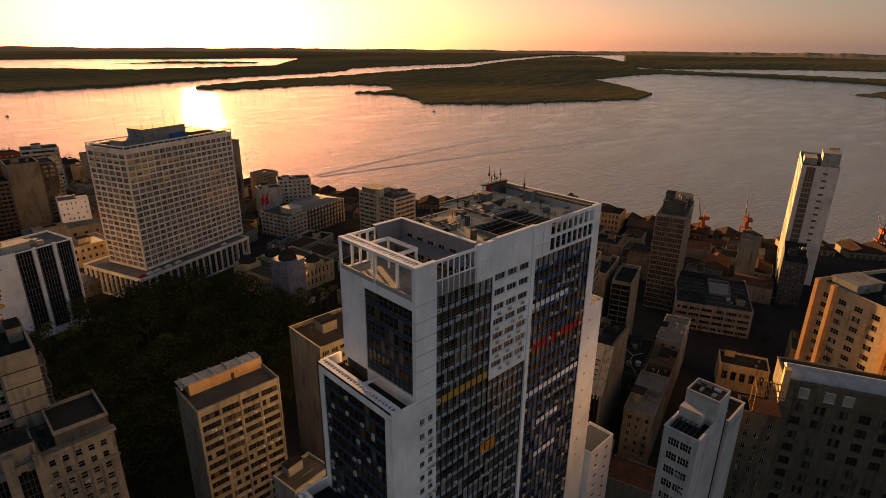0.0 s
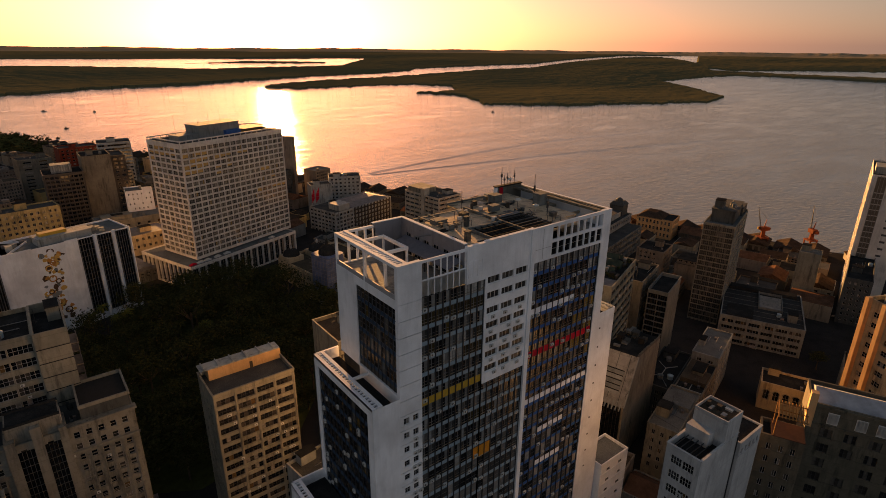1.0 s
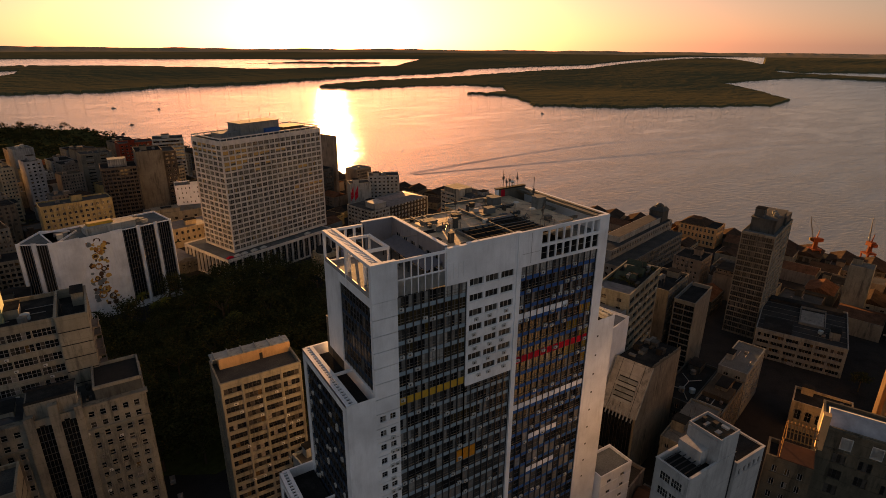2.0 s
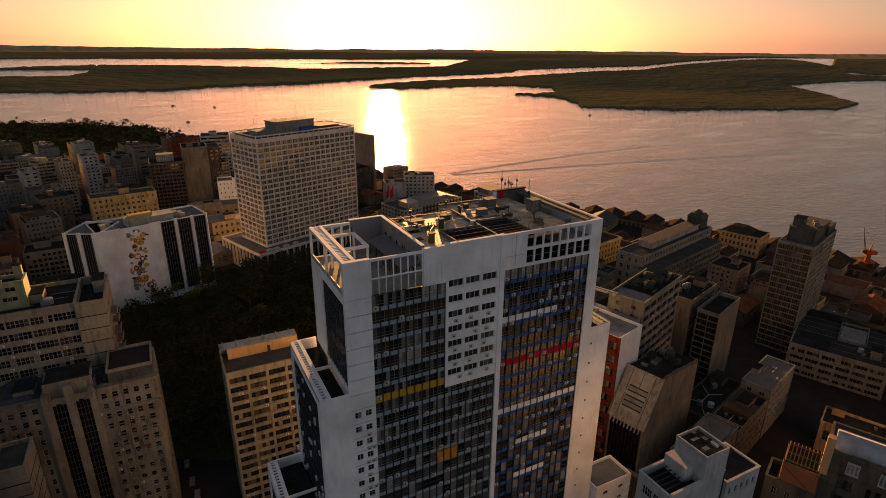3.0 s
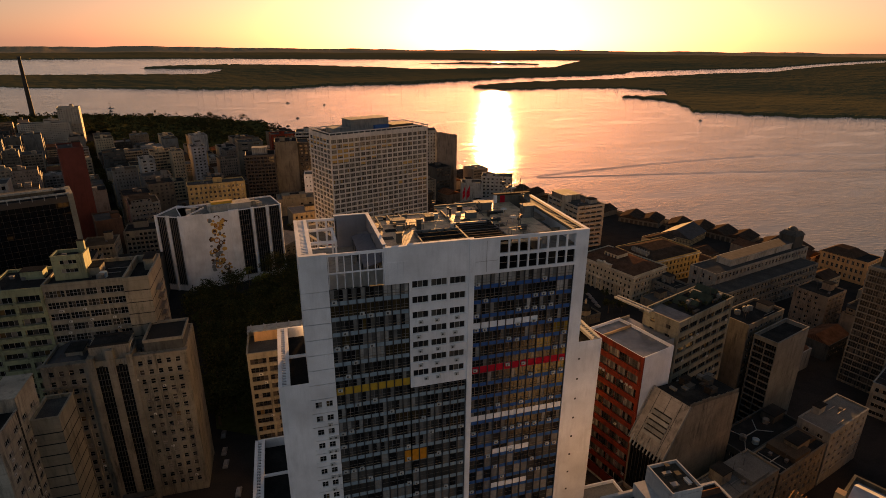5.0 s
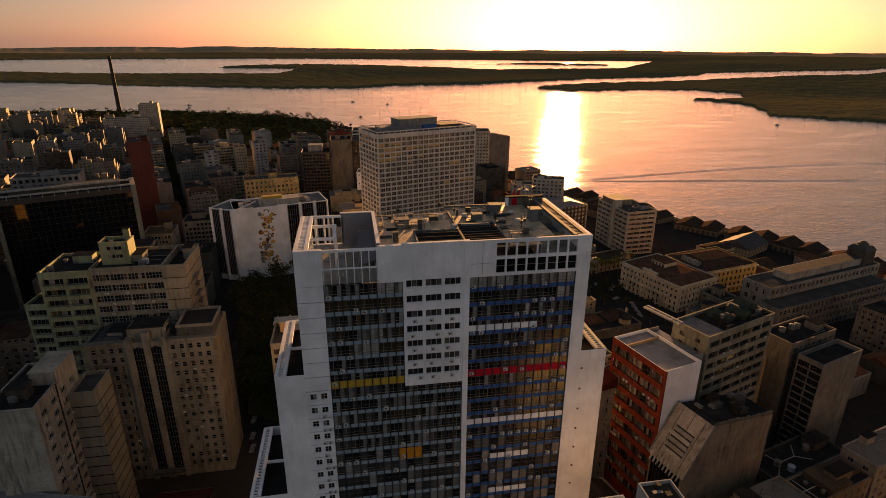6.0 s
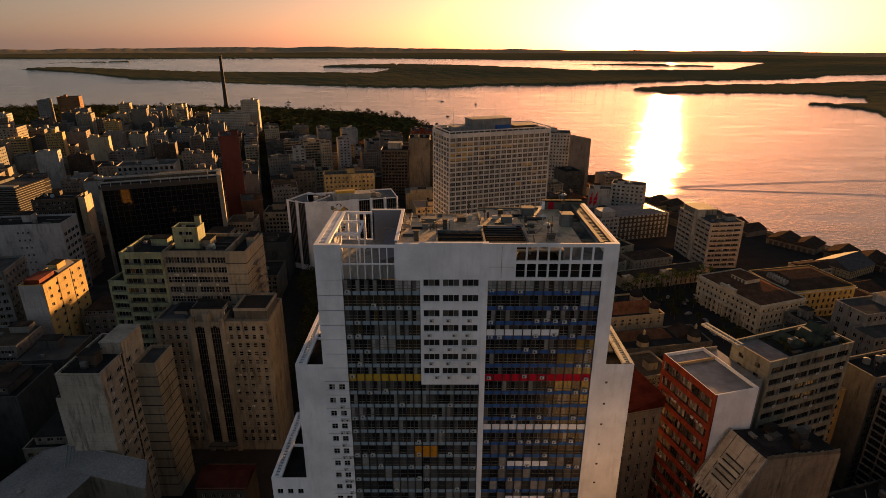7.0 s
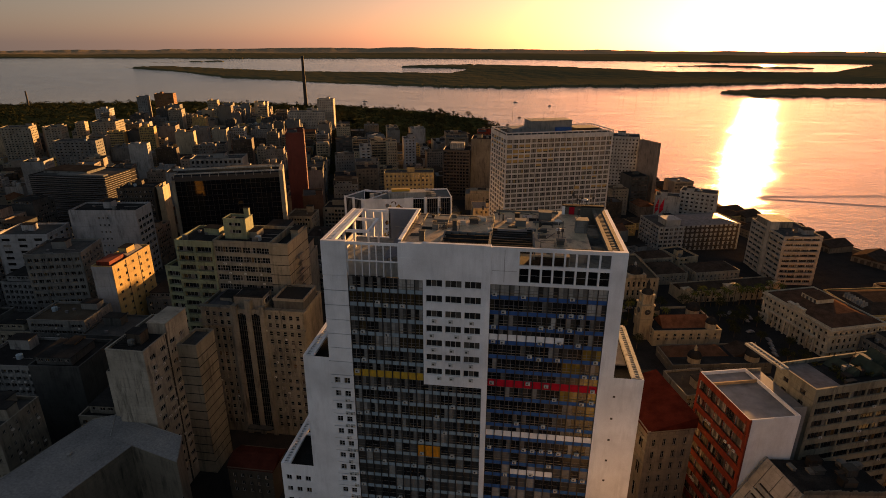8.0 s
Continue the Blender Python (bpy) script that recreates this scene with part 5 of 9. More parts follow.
# art deco block
de = block("art_deco_block", "grey stone art deco block with paired windows and stepped top", -18, 133.5, 0, 38.2, 18, 52.5, STONE,
           {"f": W(14, 15, 0.52, 0.54, 3, 1.2, 1.0, 1, 2, 0.35), "l": W(6, 15, 0.4, 0.5)}, 210, roof_mat=ROOFS[0], parapet=0.8)
hd = 52.5 - de.location.z
for a, b, c, e in ((-0.5, 12, hd - 7.2, hd - 6.7), (24, 38.7, hd - 7.2, hd - 6.7), (24, 38.9, hd, hd + 0.6), (-0.6, 12, hd, hd + 0.5)):
    part("cornice", Shape().box(a, -0.6, c, b, 0 if c < hd else 1.5, e), STONE, de)
for a, b, c in ((12, 14, 1.5), (17.2, 19.2, 3.5), (22.4, 24, 1.5)):
    part("pier", Shape().box(a, -0.8, 0, b, 6, hd + c), STONE, de)
part("centre_top", Shape().box(12.6, 1, hd - 0.8, 23.4, 8, hd + 4.2), STONE, de)
part("centre_roof", Shape().box(12.9, 1.3, hd + 4.2, 23.1, 7.7, hd + 4.25).box(12.6, 1, hd + 4.25, 23.4, 1.3, hd + 4.9).box(12.6, 7.7, hd + 4.25, 23.4, 8, hd + 4.9), ROOFS[1], de)
for k in range(13):
    part("sill_band", Shape().box(24.3, -0.16, 4.2 + 3.3 * k, 38.0, -0.1, 4.4 + 3.3 * k), STONE, de)
for i in range(6):
    for x0 in (0.7 + 1.95 * i, 24.9 + 2.4 * i):
        part("pilaster", Shape().box(x0, -0.28, 3.0, x0 + 0.32, 0.0, hd - 7.2).box(x0 - 0.12, -0.36, hd - 7.9, x0 + 0.44, 0.0, hd - 7.2), STONE, de)
part("entrance_canopy", Shape().box(13.5, -3.0, 3.6, 22.5, -0.8, 4.1).box(13.3, -3.2, 4.1, 22.7, -0.8, 4.3), DARKCONC, de)
for i in range(14):
    part("dentil", Shape().box(24.4 + 1.0 * i, -0.45, hd - 0.45, 24.9 + 1.0 * i, 0.0, hd), STONE, de)
roof_things(de, 11, 16, hd - 0.8, 7, 58, STONE)
for a in (14.0, 19.2):
    gl = part("stair_glazing", Shape().box(a, -0.3, 2, a + 3.2, -0.1, hd - 2), DGLASS, de, "tall dark stair glazing")
    for k in range(24):
        part("bar", Shape().box(a, -0.4, 2.5 + 2.0 * k, a + 3.2, -0.3, 2.62 + 2.0 * k), DARKCONC, gl)
    for k in range(3):
        part("bar", Shape().box(a + 0.8 * (k + 1) - 0.05, -0.42, 2, a + 0.8 * (k + 1) + 0.05, -0.3, hd - 2), DARKCONC, gl)
part("attic", Shape().box(27.2, 1.2, hd - 0.8, 38, 13.6, hd + 3.6), DARKCONC, de, "soot-black attic walls")
part("attic_parapet", Shape().ring(27.0, 1.0, 38.2, 13.8, 0.45, hd + 3.6, hd + 4.5), STONE, de)
part("attic_roof", Shape().box(27.5, 1.5, hd + 3.6, 37.7, 13.3, hd + 3.66), TAR, de)
part("wing_roof", Shape().hip(0.6, 0.6, 11.8, 17.4, hd - 0.78, hd + 0.7, 3.0), SLATE, de, "dark hipped sheet roof of the wing")
aw = part("attic_window", Shape().box(23.4, 2.2, hd + 0.6, 23.5, 6.2, hd + 3.4), FRAMEW, de, "pale side window of the centre block")
for i in range(2):
    part("pane", Shape().box(23.5, 2.5 + 1.9 * i, hd + 0.9, 23.53, 4.1 + 1.9 * i, hd + 3.1), FIELDGLASS, aw)
rk = random.Random(71)
for i in range(9):
    x, y, c = rk.uniform(24.4, 26), rk.uniform(2, 15), rk.uniform(0.6, 1.6)
    part("roof_box", Shape().box(x, y, hd - 0.8, x + rk.uniform(0.5, 1.2), y + rk.uniform(0.6, 1.6), hd - 0.8 + c), rk.choice((TAR, DARKCONC, ZINC)), de)
for i in range(32):
    part("rib", Shape().box(38.2, 0.3 + 0.55 * i, 0, 38.45, 0.6 + 0.55 * i, hd), STONE, de)

# banded block with the green upper part
lb = block("banded_block", "grey office block with long window bands", -18, 147.6, 0, 21.8, 19, 72.5, BEIGE, {"f": W(4, 18, 0.95, 0.6, 4, 1.8, 0.2, 5, 2, 0.4)}, 100, roof_mat=ROOFS[1], parapet=1.0, clutter=11, seed=9)
sh = block("stair_block", "plain pale stair block with open joints", 3.8, 146.6, 0, 7.2, 20, 72.7, BEIGE, None, 0, roof_mat=ROOFS[1], parapet=2.4, clutter=2, seed=5)
for k in range(17):
    part("joint", Shape().box(0, -0.02, 6 + 3.9 * k, 7.2, 0.0, 6.26 + 3.9 * k).box(7.2, 0, 6 + 3.9 * k, 7.22, 20, 6.26 + 3.9 * k), TAR, sh)
for k in range(7):
    part("balcony", Shape().box(7.2, 6 + 1.6 * (k % 2), 46 + 3.2 * k, 9.0, 12, 46.3 + 3.2 * k).box(8.8, 6 + 1.6 * (k % 2), 46.3 + 3.2 * k, 9.0, 12, 47.2 + 3.2 * k), PINK, sh)
gb = block("green_block", "pale green block with recessed dark balconies", -33, 147.2, 0, 15, 18, 72.0, GREEN, {"f": W(2, 18, 0.86, 0.6, 4, 1.8, 0.4, 4, 1, 1.1)}, 60, roof_mat=ROOFS[1], parapet=0.8, clutter=8, seed=12)
for k in range(11):
    zb = 71 - gb.location.z - 3.65 * (k + 1) + 0.2
    for a in (0.6, 7.8):
        bl = part("balcony", Shape().box(a, -0.9, zb - 0.15, a + 6.4, 0.0, zb).box(a, -0.9, zb, a + 6.4, -0.82, zb + 0.25), GREEN, gb)
        part("railing", Shape().bar((a, -0.86, zb + 0.95), (a + 6.4, -0.86, zb + 0.95), 0.05, 4).bar((a, -0.86, zb + 0.6), (a + 6.4, -0.86, zb + 0.6), 0.04, 4), BLACKM, bl)
block("green_penthouse", "pale green roof house with two window slots", -16, 153, 0, 8.8, 6, 79.3, GREEN, {"f": W(1, 2, 0.6, 0.45, 1.2, 1.0, 0.6, 4, 1)}, 4, 71.5, roof_mat=ROOFS[1], clutter=2, seed=2)
block("green_wing", "pale green lower wing with window bands", -41, 150.6, -4, 9, 16, 60, GREEN, {"f": W(1, 16, 0.9, 0.66, 4, 1.6, 0.4, 6, 1, 1.1)}, 32, roof_mat=ROOFS[1], clutter=2)

# lower left: plain stepped tower and the low zinc roof
WORN = plaster("worn_pale_render", (0.36, 0.335, 0.285), 0.95)
ll = block("stepped_tower", "plain grey tower with an irregular row of windows on its side", -25.4, 95.8, 0, 12, 22.5, 56.5, WORN, {"r": W(4, 14, 0.5, 0.42, 4, 2.4, 1.2, 3, 1, 0.3)}, 56, roof_mat=ROOFS[1], parapet=0.6)
roof_things(ll, 11, 20, 56.5 - ll.location.z - 0.6, 7, 7, BROWN)
hll = 56.5 - ll.location.z
# flat dark strip paints the shade of a recessed slot
part("wall_slot", Shape().box(12.0, 10.6, 0, 12.06, 11.3, hll), TAR, ll, "dark open joint down the side wall")
part("roof_house", Shape().box(6, 11.5, hll - 0.6, 12.1, 22.5, hll + 3.0).box(5.8, 11.3, hll + 3.0, 12.3, 22.7, hll + 3.3), WORN, ll)
part("low_step", Shape().box(-3.2, 2, 0, 0, 20, hll - 9), WORN, ll)
part("low_step_roof", Shape().box(-3.0, 2.3, hll - 9, -0.2, 19.7, hll - 8.9), ROOFS[1], ll)
for i in range(7):
    part("roof_beam", Shape().box(0.6, 2 + 1.2 * i, hll - 0.1, 8, 2.16 + 1.2 * i, hll + 0.05), TAR, ll)
block("stepped_tower_annex", "lower annex with horizontal joints", -13.4, 111, 0, 6.5, 11, 50.3, BEIGE, None, 0, roof_mat=ROOFS[0])
for k in range(13):
    part("joint", Shape().box(6.5, 0, 5 + 3.4 * k, 6.53, 11, 5.3 + 3.4 * k).box(0, -0.03, 5 + 3.4 * k, 6.5, 0, 5.3 + 3.4 * k), TAR, scene.objects["stepped_tower_annex"])
zr = thing("zinc_hall", -45, 52.3, -0.2, -14, "wide low hall with a worn grey zinc roof", "hall")
TAKEN += [(-27, 66, 14), (-30, 84, 13), (-12, 88, 14)]
part("wall", Shape().prism([(0, 0), (19, 0), (19, 40.8), (36.5, 40.8), (31, 48), (4, 48), (0, 44)], 0, 30.2), TAN, zr)
part("roof", Shape().add([(-0.5, -0.5, 31.4), (19.4, -0.5, 30.3), (19.4, 40.8, 30.3), (10.5, 41.2, 30.8), (4, 48.4, 31.4), (-0.5, 44.4, 31.4)] + [(-0.5, -0.5, 30.1), (19.4, -0.5, 30.1), (19.4, 40.8, 30.1), (10.5, 41.2, 30.1), (4, 48.4, 30.1), (-0.5, 44.4, 30.1)],
     [(0, 1, 2, 3, 4, 5)] + [(k, 6 + k, 6 + (k + 1) % 6, (k + 1) % 6) for k in range(6)]), WORNZINC, zr)
part("roof", Shape().add([(10.6, 41.0, 30.9), (37, 40.4, 30.3), (31.2, 48.3, 31.5), (4.2, 48.3, 31.5)] + [(10.6, 41.0, 30.2), (37, 40.4, 30.2), (31.2, 48.3, 30.2), (4.2, 48.3, 30.2)],
     [(0, 1, 2, 3), (0, 4, 5, 1), (1, 5, 6, 2), (2, 6, 7, 3), (3, 7, 4, 0)]), WORNZINC, zr, "ribbed grey zinc roof of the wing")
for i in range(22):
    x = 12 + 1.1 * i
    part("roof_seam", Shape().bar((x, 41.1, 30.92 - (x - 10.6) * 0.0227), (x - 6.2 * (1 - (x - 12) / 60), 48.1, 31.56), 0.05, 4), WORNZINC, zr)
part("gutter", Shape().bar((-0.5, -0.5, 31.5), (-0.5, 44.4, 31.5), 0.12, 5).bar((-0.5, 44.4, 31.5), (4, 48.4, 31.5), 0.12, 5).bar((4, 48.4, 31.6), (31.2, 48.3, 31.6), 0.12, 5).bar((10.6, 41.1, 31.0), (4.2, 48.3, 31.6), 0.1, 5), OFFWHITE, zr)
part("roof_vent", Shape().bar((7, 31, 30.8), (7, 31, 31.5), 0.7, 10).bar((7, 31, 31.5), (7, 31, 31.7), 0.8, 10, 0.3), WORNZINC, zr)
rr2 = block("red_roofed_house", "low house with a dark red pitched sheet roof", 4, 100.5, 0, 15, 10.5, 13, BROWN, {"f": W(5, 3, 0.4, 0.5)}, 15, parapet=0.3)
part("sheet_roof", Shape().gable(0, 0, 15, 10.5, 13 - rr2.location.z - 0.1, 13 - rr2.location.z + 2.2, 0, "x", 0.4), tiled("dull_red_sheet", (0.065, 0.02, 0.016)), rr2, "dark red pitched sheet roof")

# right side: red block, long pale block, sloping roof, dark towers
WETROOF = plain("wet_roof_sheet", (0.14, 0.14, 0.145), 0.22, 0.0, 0.3, 0.3)
rd = block("red_block", "red office block with window bands and a white end wall", 151.5, 91.5, 15, 14, 22, 53, WHITE, {"l": W(5, 10, 0.97, 0.56, 3, 1.4, 0.8, 4, 2, 0.3)}, 75, roof_mat=WETROOF, glass=TMID, frame_mat=FRAMED, parapet=1.0)
hr = 53 - rd.location.z
s = Shape()
facade(s, (-0.06, 22.06, 270, 22.12), 0, hr + 0.1, W(5, 10, 0.97, 0.56, 3, 1.5, 0.86, 5, 2, 0.36))
s.box(-0.06, -0.3, 0, 0.5, 0, hr + 0.1)
part("infill_wing", Shape().box(14.02, 3.2, 0, 18.3, 21.6, hr - 0.9).box(14.02, 21.3, hr - 0.9, 18.3, 21.6, hr + 0.1).box(14.02, 3.2, hr - 0.9, 18.3, 3.5, hr - 0.1), GREYWHITE, rd, "narrow infill wing beside the end wall")
part("infill_roof", Shape().box(14.05, 3.5, hr - 0.9, 18.25, 21.3, hr - 0.8), WETROOF, rd)
part("red_wall", s, REDP, rd, "red painted front with window bands")
# orange paint stands for sunlight along the upstand
part("roof_upstand", Shape().box(0.4, 16.4, hr - 1.0, 13.6, 16.8, hr - 0.2), ORANGEY, rd)
wm = block("long_pale_block", "long pale block with window bands and a cluttered roof", 169.5, 99.5, 20, 33, 13, 58, OLIVE, {"f": W(6, 14, 0.93, 0.52, 3, 1.6, 1, 4, 1, 0.35), "l": W(2, 16, 0.3, 0.4)}, 126, frame_mat=FRAMED, roof_mat=ROOFS[1], parapet=1.0)
hw = 58 - wm.location.z
part("roof_terrace", Shape().box(0.4, 0.4, hw - 0.9, 9, 12.6, hw - 0.7), ZINC, wm)
for i, (px, py, pw, pd) in enumerate(((13.5, 4, 6.5, 7.5), (20.8, 3, 5.6, 7), (27, 4.5, 5, 7.5))):
    part("tarp_shelter", Shape().gable(px, py, px + pw, py + pd, hw - 0.9, hw + 1.3 + 0.4 * i, 0, "y"), plain("dark_green_tarp", (0.03, 0.045, 0.035), 0.9, 0, 0.3, 0.6), wm, "dark green tarpaulin shelter")
for i in range(5):
    part("mast", Shape().bar((14 + 4 * i, 5 + (i % 3) * 2.5, hw - 0.9), (14 + 4 * i, 5 + (i % 3) * 2.5, hw + 2.6 + i % 2), 0.07, 5), BLACKM, wm)
ladder("pergola", -1.5, 0.9, 10, 24, hw + 0.4, 12, wm, OFFWHITE)
rg, s = random.Random(44), Shape()
for i in range(20):
    px, py, r = rg.uniform(11, 31.5), rg.uniform(2.5, 11.5), rg.uniform(0.5, 1.3)
    for k in range(26):
        q = Vector((rg.gauss(0, 1), rg.gauss(0, 1), abs(rg.gauss(0, 1)))).normalized() * r
        t1, t2 = Vector((rg.uniform(-1, 1), rg.uniform(-1, 1), rg.uniform(-1, 1))) * 0.5, Vector((rg.uniform(-1, 1), rg.uniform(-1, 1), rg.uniform(-1, 1))) * 0.5
        c = Vector((px, py, hw - 0.9)) + q
        s.add([c, c + t1, c + t1 + t2, c + t2], [(0, 1, 2, 3)])
for i in range(12):
    px, py, a, b, c = rg.uniform(10, 29), rg.uniform(0.8, 10), rg.uniform(0.8, 3), rg.uniform(0.6, 2), rg.uniform(0.6, 2.4)
    part("roof_box", Shape().box(px, py, hw - 0.9, px + a, py + b, hw - 0.9 + c).box(px - 0.1, py - 0.1, hw - 0.9 + c, px + a + 0.1, py + b + 0.1, hw - 0.8 + c), rg.choice((BROWN, TAR, DARKCONC, CONCRETE)), wm)
part("roof_garden", s, LEAF, wm, "dark green roof garden shrubs", "stuff")
rt_ = block("tile_roofed_hall", "old hall with a red tile roof and arched front", 131, 102, 15, 14, 24, 39, PINK, {"l": W(5, 4, 0.5, 0.6), "f": W(4, 8, 0.36, 0.6, 3, 2.4, 0.8, 2, 2, 0.4)}, 52, parapet=0.3)
for i in range(7):
    part("cornice_scallop", Shape().bar((1.0 + 2.0 * i, -0.35, 38.2 - rt_.location.z), (1.0 + 2.0 * i, 0.0, 38.2 - rt_.location.z), 0.95, 12), PINK, rt_)
part("cornice", Shape().box(-0.3, -0.5, 38.9 - rt_.location.z, 14.3, 0.0, 39.3 - rt_.location.z), PINK, rt_)
zt = 39 - rt_.location.z
part("sheet_roof", Shape().add([(-0.4, -0.4, zt), (14.4, -0.4, zt + 3.8), (14.4, 24.4, zt + 3.8), (-0.4, 24.4, zt), (-0.4, -0.4, zt - 0.25), (14.4, -0.4, zt - 0.25), (14.4, 24.4, zt - 0.25), (-0.4, 24.4, zt - 0.25)],
     [(0, 1, 2, 3), (4, 7, 6, 5), (0, 4, 5, 1), (1, 5, 6, 2), (2, 6, 7, 3), (3, 7, 4, 0)]), tiled("red_sheet_roof", (0.095, 0.02, 0.014)), rt_, "dark red pitched sheet roof")
for k in range(3):
    part("cornice", Shape().box(-0.5, -0.5, zt - 3.4 - 4.0 * k, 0, 24, zt - 2.9 - 4.0 * k), BEIGE, rt_)
sl = thing("slope_roofed_block", 153, 78.5, -0.4, 15, "plain tan block with a steep sloping roof light", "building")
TAKEN += [(160, 86, 9), (172, 90, 9)]
pts = [(0, 0), (0, 27), (9, 41.5), (34, 38), (34, 0)]
s = Shape()
for y in (0, 12):
    s.v += [(px, y, pz) for px, pz in pts]
s.f += [(0, 4, 3, 2, 1), (5, 6, 7, 8, 9), (0, 1, 6, 5), (2, 3, 8, 7), (3, 4, 9, 8)]
s.m += [0, 0, 0, 1, 0]
part("wall", s, [plaster("stained_tan_wall", (0.29, 0.255, 0.2), 0.95), ROOFS[1]], sl)
slope = Matrix(((0.512, 0, -0.859, -0.3), (0, 1, 0, 0), (0.859, 0, 0.512, 26.6), (0, 0, 0, 1)))     # u up the slope, v across, w outwards
part("sloping_roof", Shape().box(0, -0.2, -0.3, 17.6, 12.2, 0.12, 0, slope), plaster("streaked_roof_sheet", (0.34, 0.335, 0.325), 0.95), sl, "steep sheet roof with rain streaks")
part("roof_edge", Shape().box(0, -0.5, -0.3, 17.8, -0.2, 0.5, 0, slope), OFFWHITE, sl)
part("roof_edge", Shape().box(0, 12.2, -0.3, 17.8, 12.5, 0.5, 0, slope), GREYWHITE, sl)
for i in range(5):
    part("roof_slat", Shape().box(3.6 + 1.7 * i, 2.6, 0.15, 4.7 + 1.7 * i, 9.4 + 0.4 * (i % 2), 0.5, 0, slope), GREYWHITE if i % 3 else OFFWHITE, sl, "pale roof light louvre")
    part("roof_slot", Shape().box(4.7 + 1.7 * i, 2.8, 0.1, 5.1 + 1.7 * i, 9.2, 0.17, 0, slope), TAR, sl)
for i in range(3):
    part("sheet_seam", Shape().box(0.2, 2.0 + 3.9 * i, 0.12, 17.4, 2.15 + 3.9 * i, 0.2, 0, slope), DARKCONC, sl)
for i in range(9):
    part("eaves_bar", Shape().box(-1.6, 0.8 + 1.25 * i, 0.0, 1.6, 1.2 + 1.25 * i, 0.35, 0, slope), OFFWHITE, sl, "white bar over the side glazing")
part("side_glazing", Shape().box(-0.1, 0.6, 3, -0.02, 11.4, 26), DGLASS, sl)
for i in range(10):
    part("glazing_bar", Shape().box(-0.25, 0.6 + 1.18 * i, 3, -0.1, 0.72 + 1.18 * i, 26), BLACKM, sl)
rs = random.Random(66)
for i in range(22):
    # broken parapet stones along the roof's front edge
    x = 9.4 + 1.1 * i
    part("parapet_stone", Shape().box(x, 0, 41.3 - (x - 9) * 0.14, x + 1.05, 0.4, 42.0 - (x - 9) * 0.14 + rs.uniform(0, 0.7)), TAN, sl)
for i in range(12):
    x, y = rs.uniform(11, 31), rs.uniform(1.5, 10)
    a, b, c = rs.uniform(0.8, 4), rs.uniform(0.8, 2.5), rs.uniform(0.4, 2.2)
    zb = 41.5 - (x - 9) * 0.14 - 0.6
    part("roof_box", Shape().box(x, y, zb, min(33.5, x + a), min(11.8, y + b), zb + 0.6 + c).box(x - 0.1, y - 0.1, zb + 0.6 + c, min(33.6, x + a + 0.1), min(11.9, y + b + 0.1), zb + 0.72 + c), rs.choice((DARKCONC, TAR, BROWN, CONCRETE)), sl)
block("dark_slab", "narrow tower with a plain grey wall and a dark ragged side", 216.8, 103.6, 17.5, 22.6, 8.5, 41, CONCRETE, {"l": W(2, 14, 0.97, 0.9, 3, 1.5, 0.2, 4, 2, 0.8)}, 42, glass=DGLASS, frame_mat=FRAMED, roof_mat=ROOFS[1], parapet=1.5)
block("grey_block", "weathered grey block with rubble and masts on the roof", 214.0, 114.5, 17, 25, 12, 43, TAN, {"f": W(7, 14, 0.6, 0.5)}, 60, roof_mat=ROOFS[1], clutter=9, seed=22)
block("yellow_house", "narrow yellow house between taller blocks", 203, 119, 17, 9, 12, 34, YELLOW, {"f": W(2, 9, 0.5, 0.5), "l": W(3, 9, 0.4, 0.5)}, 30, clutter=2)
rtw = block("dark_tower", "dark tall tower with glazed storeys and a set back top", 289.5, 113.4, 17, 40, 15, 54, STONE, {"l": W(4, 19, 0.98, 0.84, 2, 1.2, 0.3, 4, 2, 0.5), "f": W(11, 19, 0.6, 0.5, 2, 1.2, 1.5, 2, 1, 0.5)}, 0, glass=FIELDGLASS, frame_mat=FRAMET, roof_mat=ROOFS[2], parapet=0.8, category="tower")
ht = 54 - rtw.location.z
part("set_back_top", Shape().box(6, 2, ht - 0.8, 30, 13, ht + 6).box(5.6, 1.6, ht + 6, 30.4, 13.4, ht + 6.4).box(26, 1, ht - 0.8, 40, 14, ht + 3.5), DARKCONC, rtw)
roof_things(rtw, 30, 13, ht + 6.4, 9, 97, DARKCONC)
for i in range(5):
    part("mast", Shape().bar((8 + 4 * i, 6 + (i % 2) * 3, ht + 6.4), (8 + 4 * i, 6 + (i % 2) * 3, ht + 8.5), 0.08, 5), BLACKM, rtw)
arc = block("market_hall", "long pale four-storey block with a sunken roof light", 287.5, 71.7, 24, 44, 36.5, 14, GREYWHITE, {"l": W(6, 4, 0.86, 0.56, 1.5, 1.4, 0.8, 4, 1, 0.5), "f": W(14, 4, 0.6, 0.5, 1.5, 1.2, 0.5, 2, 2, 0.3)}, 24, roof_mat=roofing("felt_roof_charcoal", (0.036, 0.038, 0.04), (0.06, 0.062, 0.062)), parapet=0.5)
ha = 14 - arc.location.z
part("light_well", Shape().ring(17, 9, 38, 20, 0.4, ha - 0.5, ha + 0.7), CONCRETE, arc, "raised kerb of the roof light well")
part("well_floor", Shape().box(17.4, 9.4, ha - 0.5, 37.6, 19.6, ha - 0.42), TAR, arc)
for i in range(5):
    part("well_slat", Shape().gable(18.4 + 3.4 * i, 9.6, 21.2 + 3.4 * i, 19.4, ha - 0.4, ha + 0.5, 0, "y"), GREYWHITE, arc, "pale roof light ridge")
part("roof_ridge", Shape().box(38.5, 2, ha - 0.5, 43.5, 34, ha + 1.2), ROOFS[1], arc)
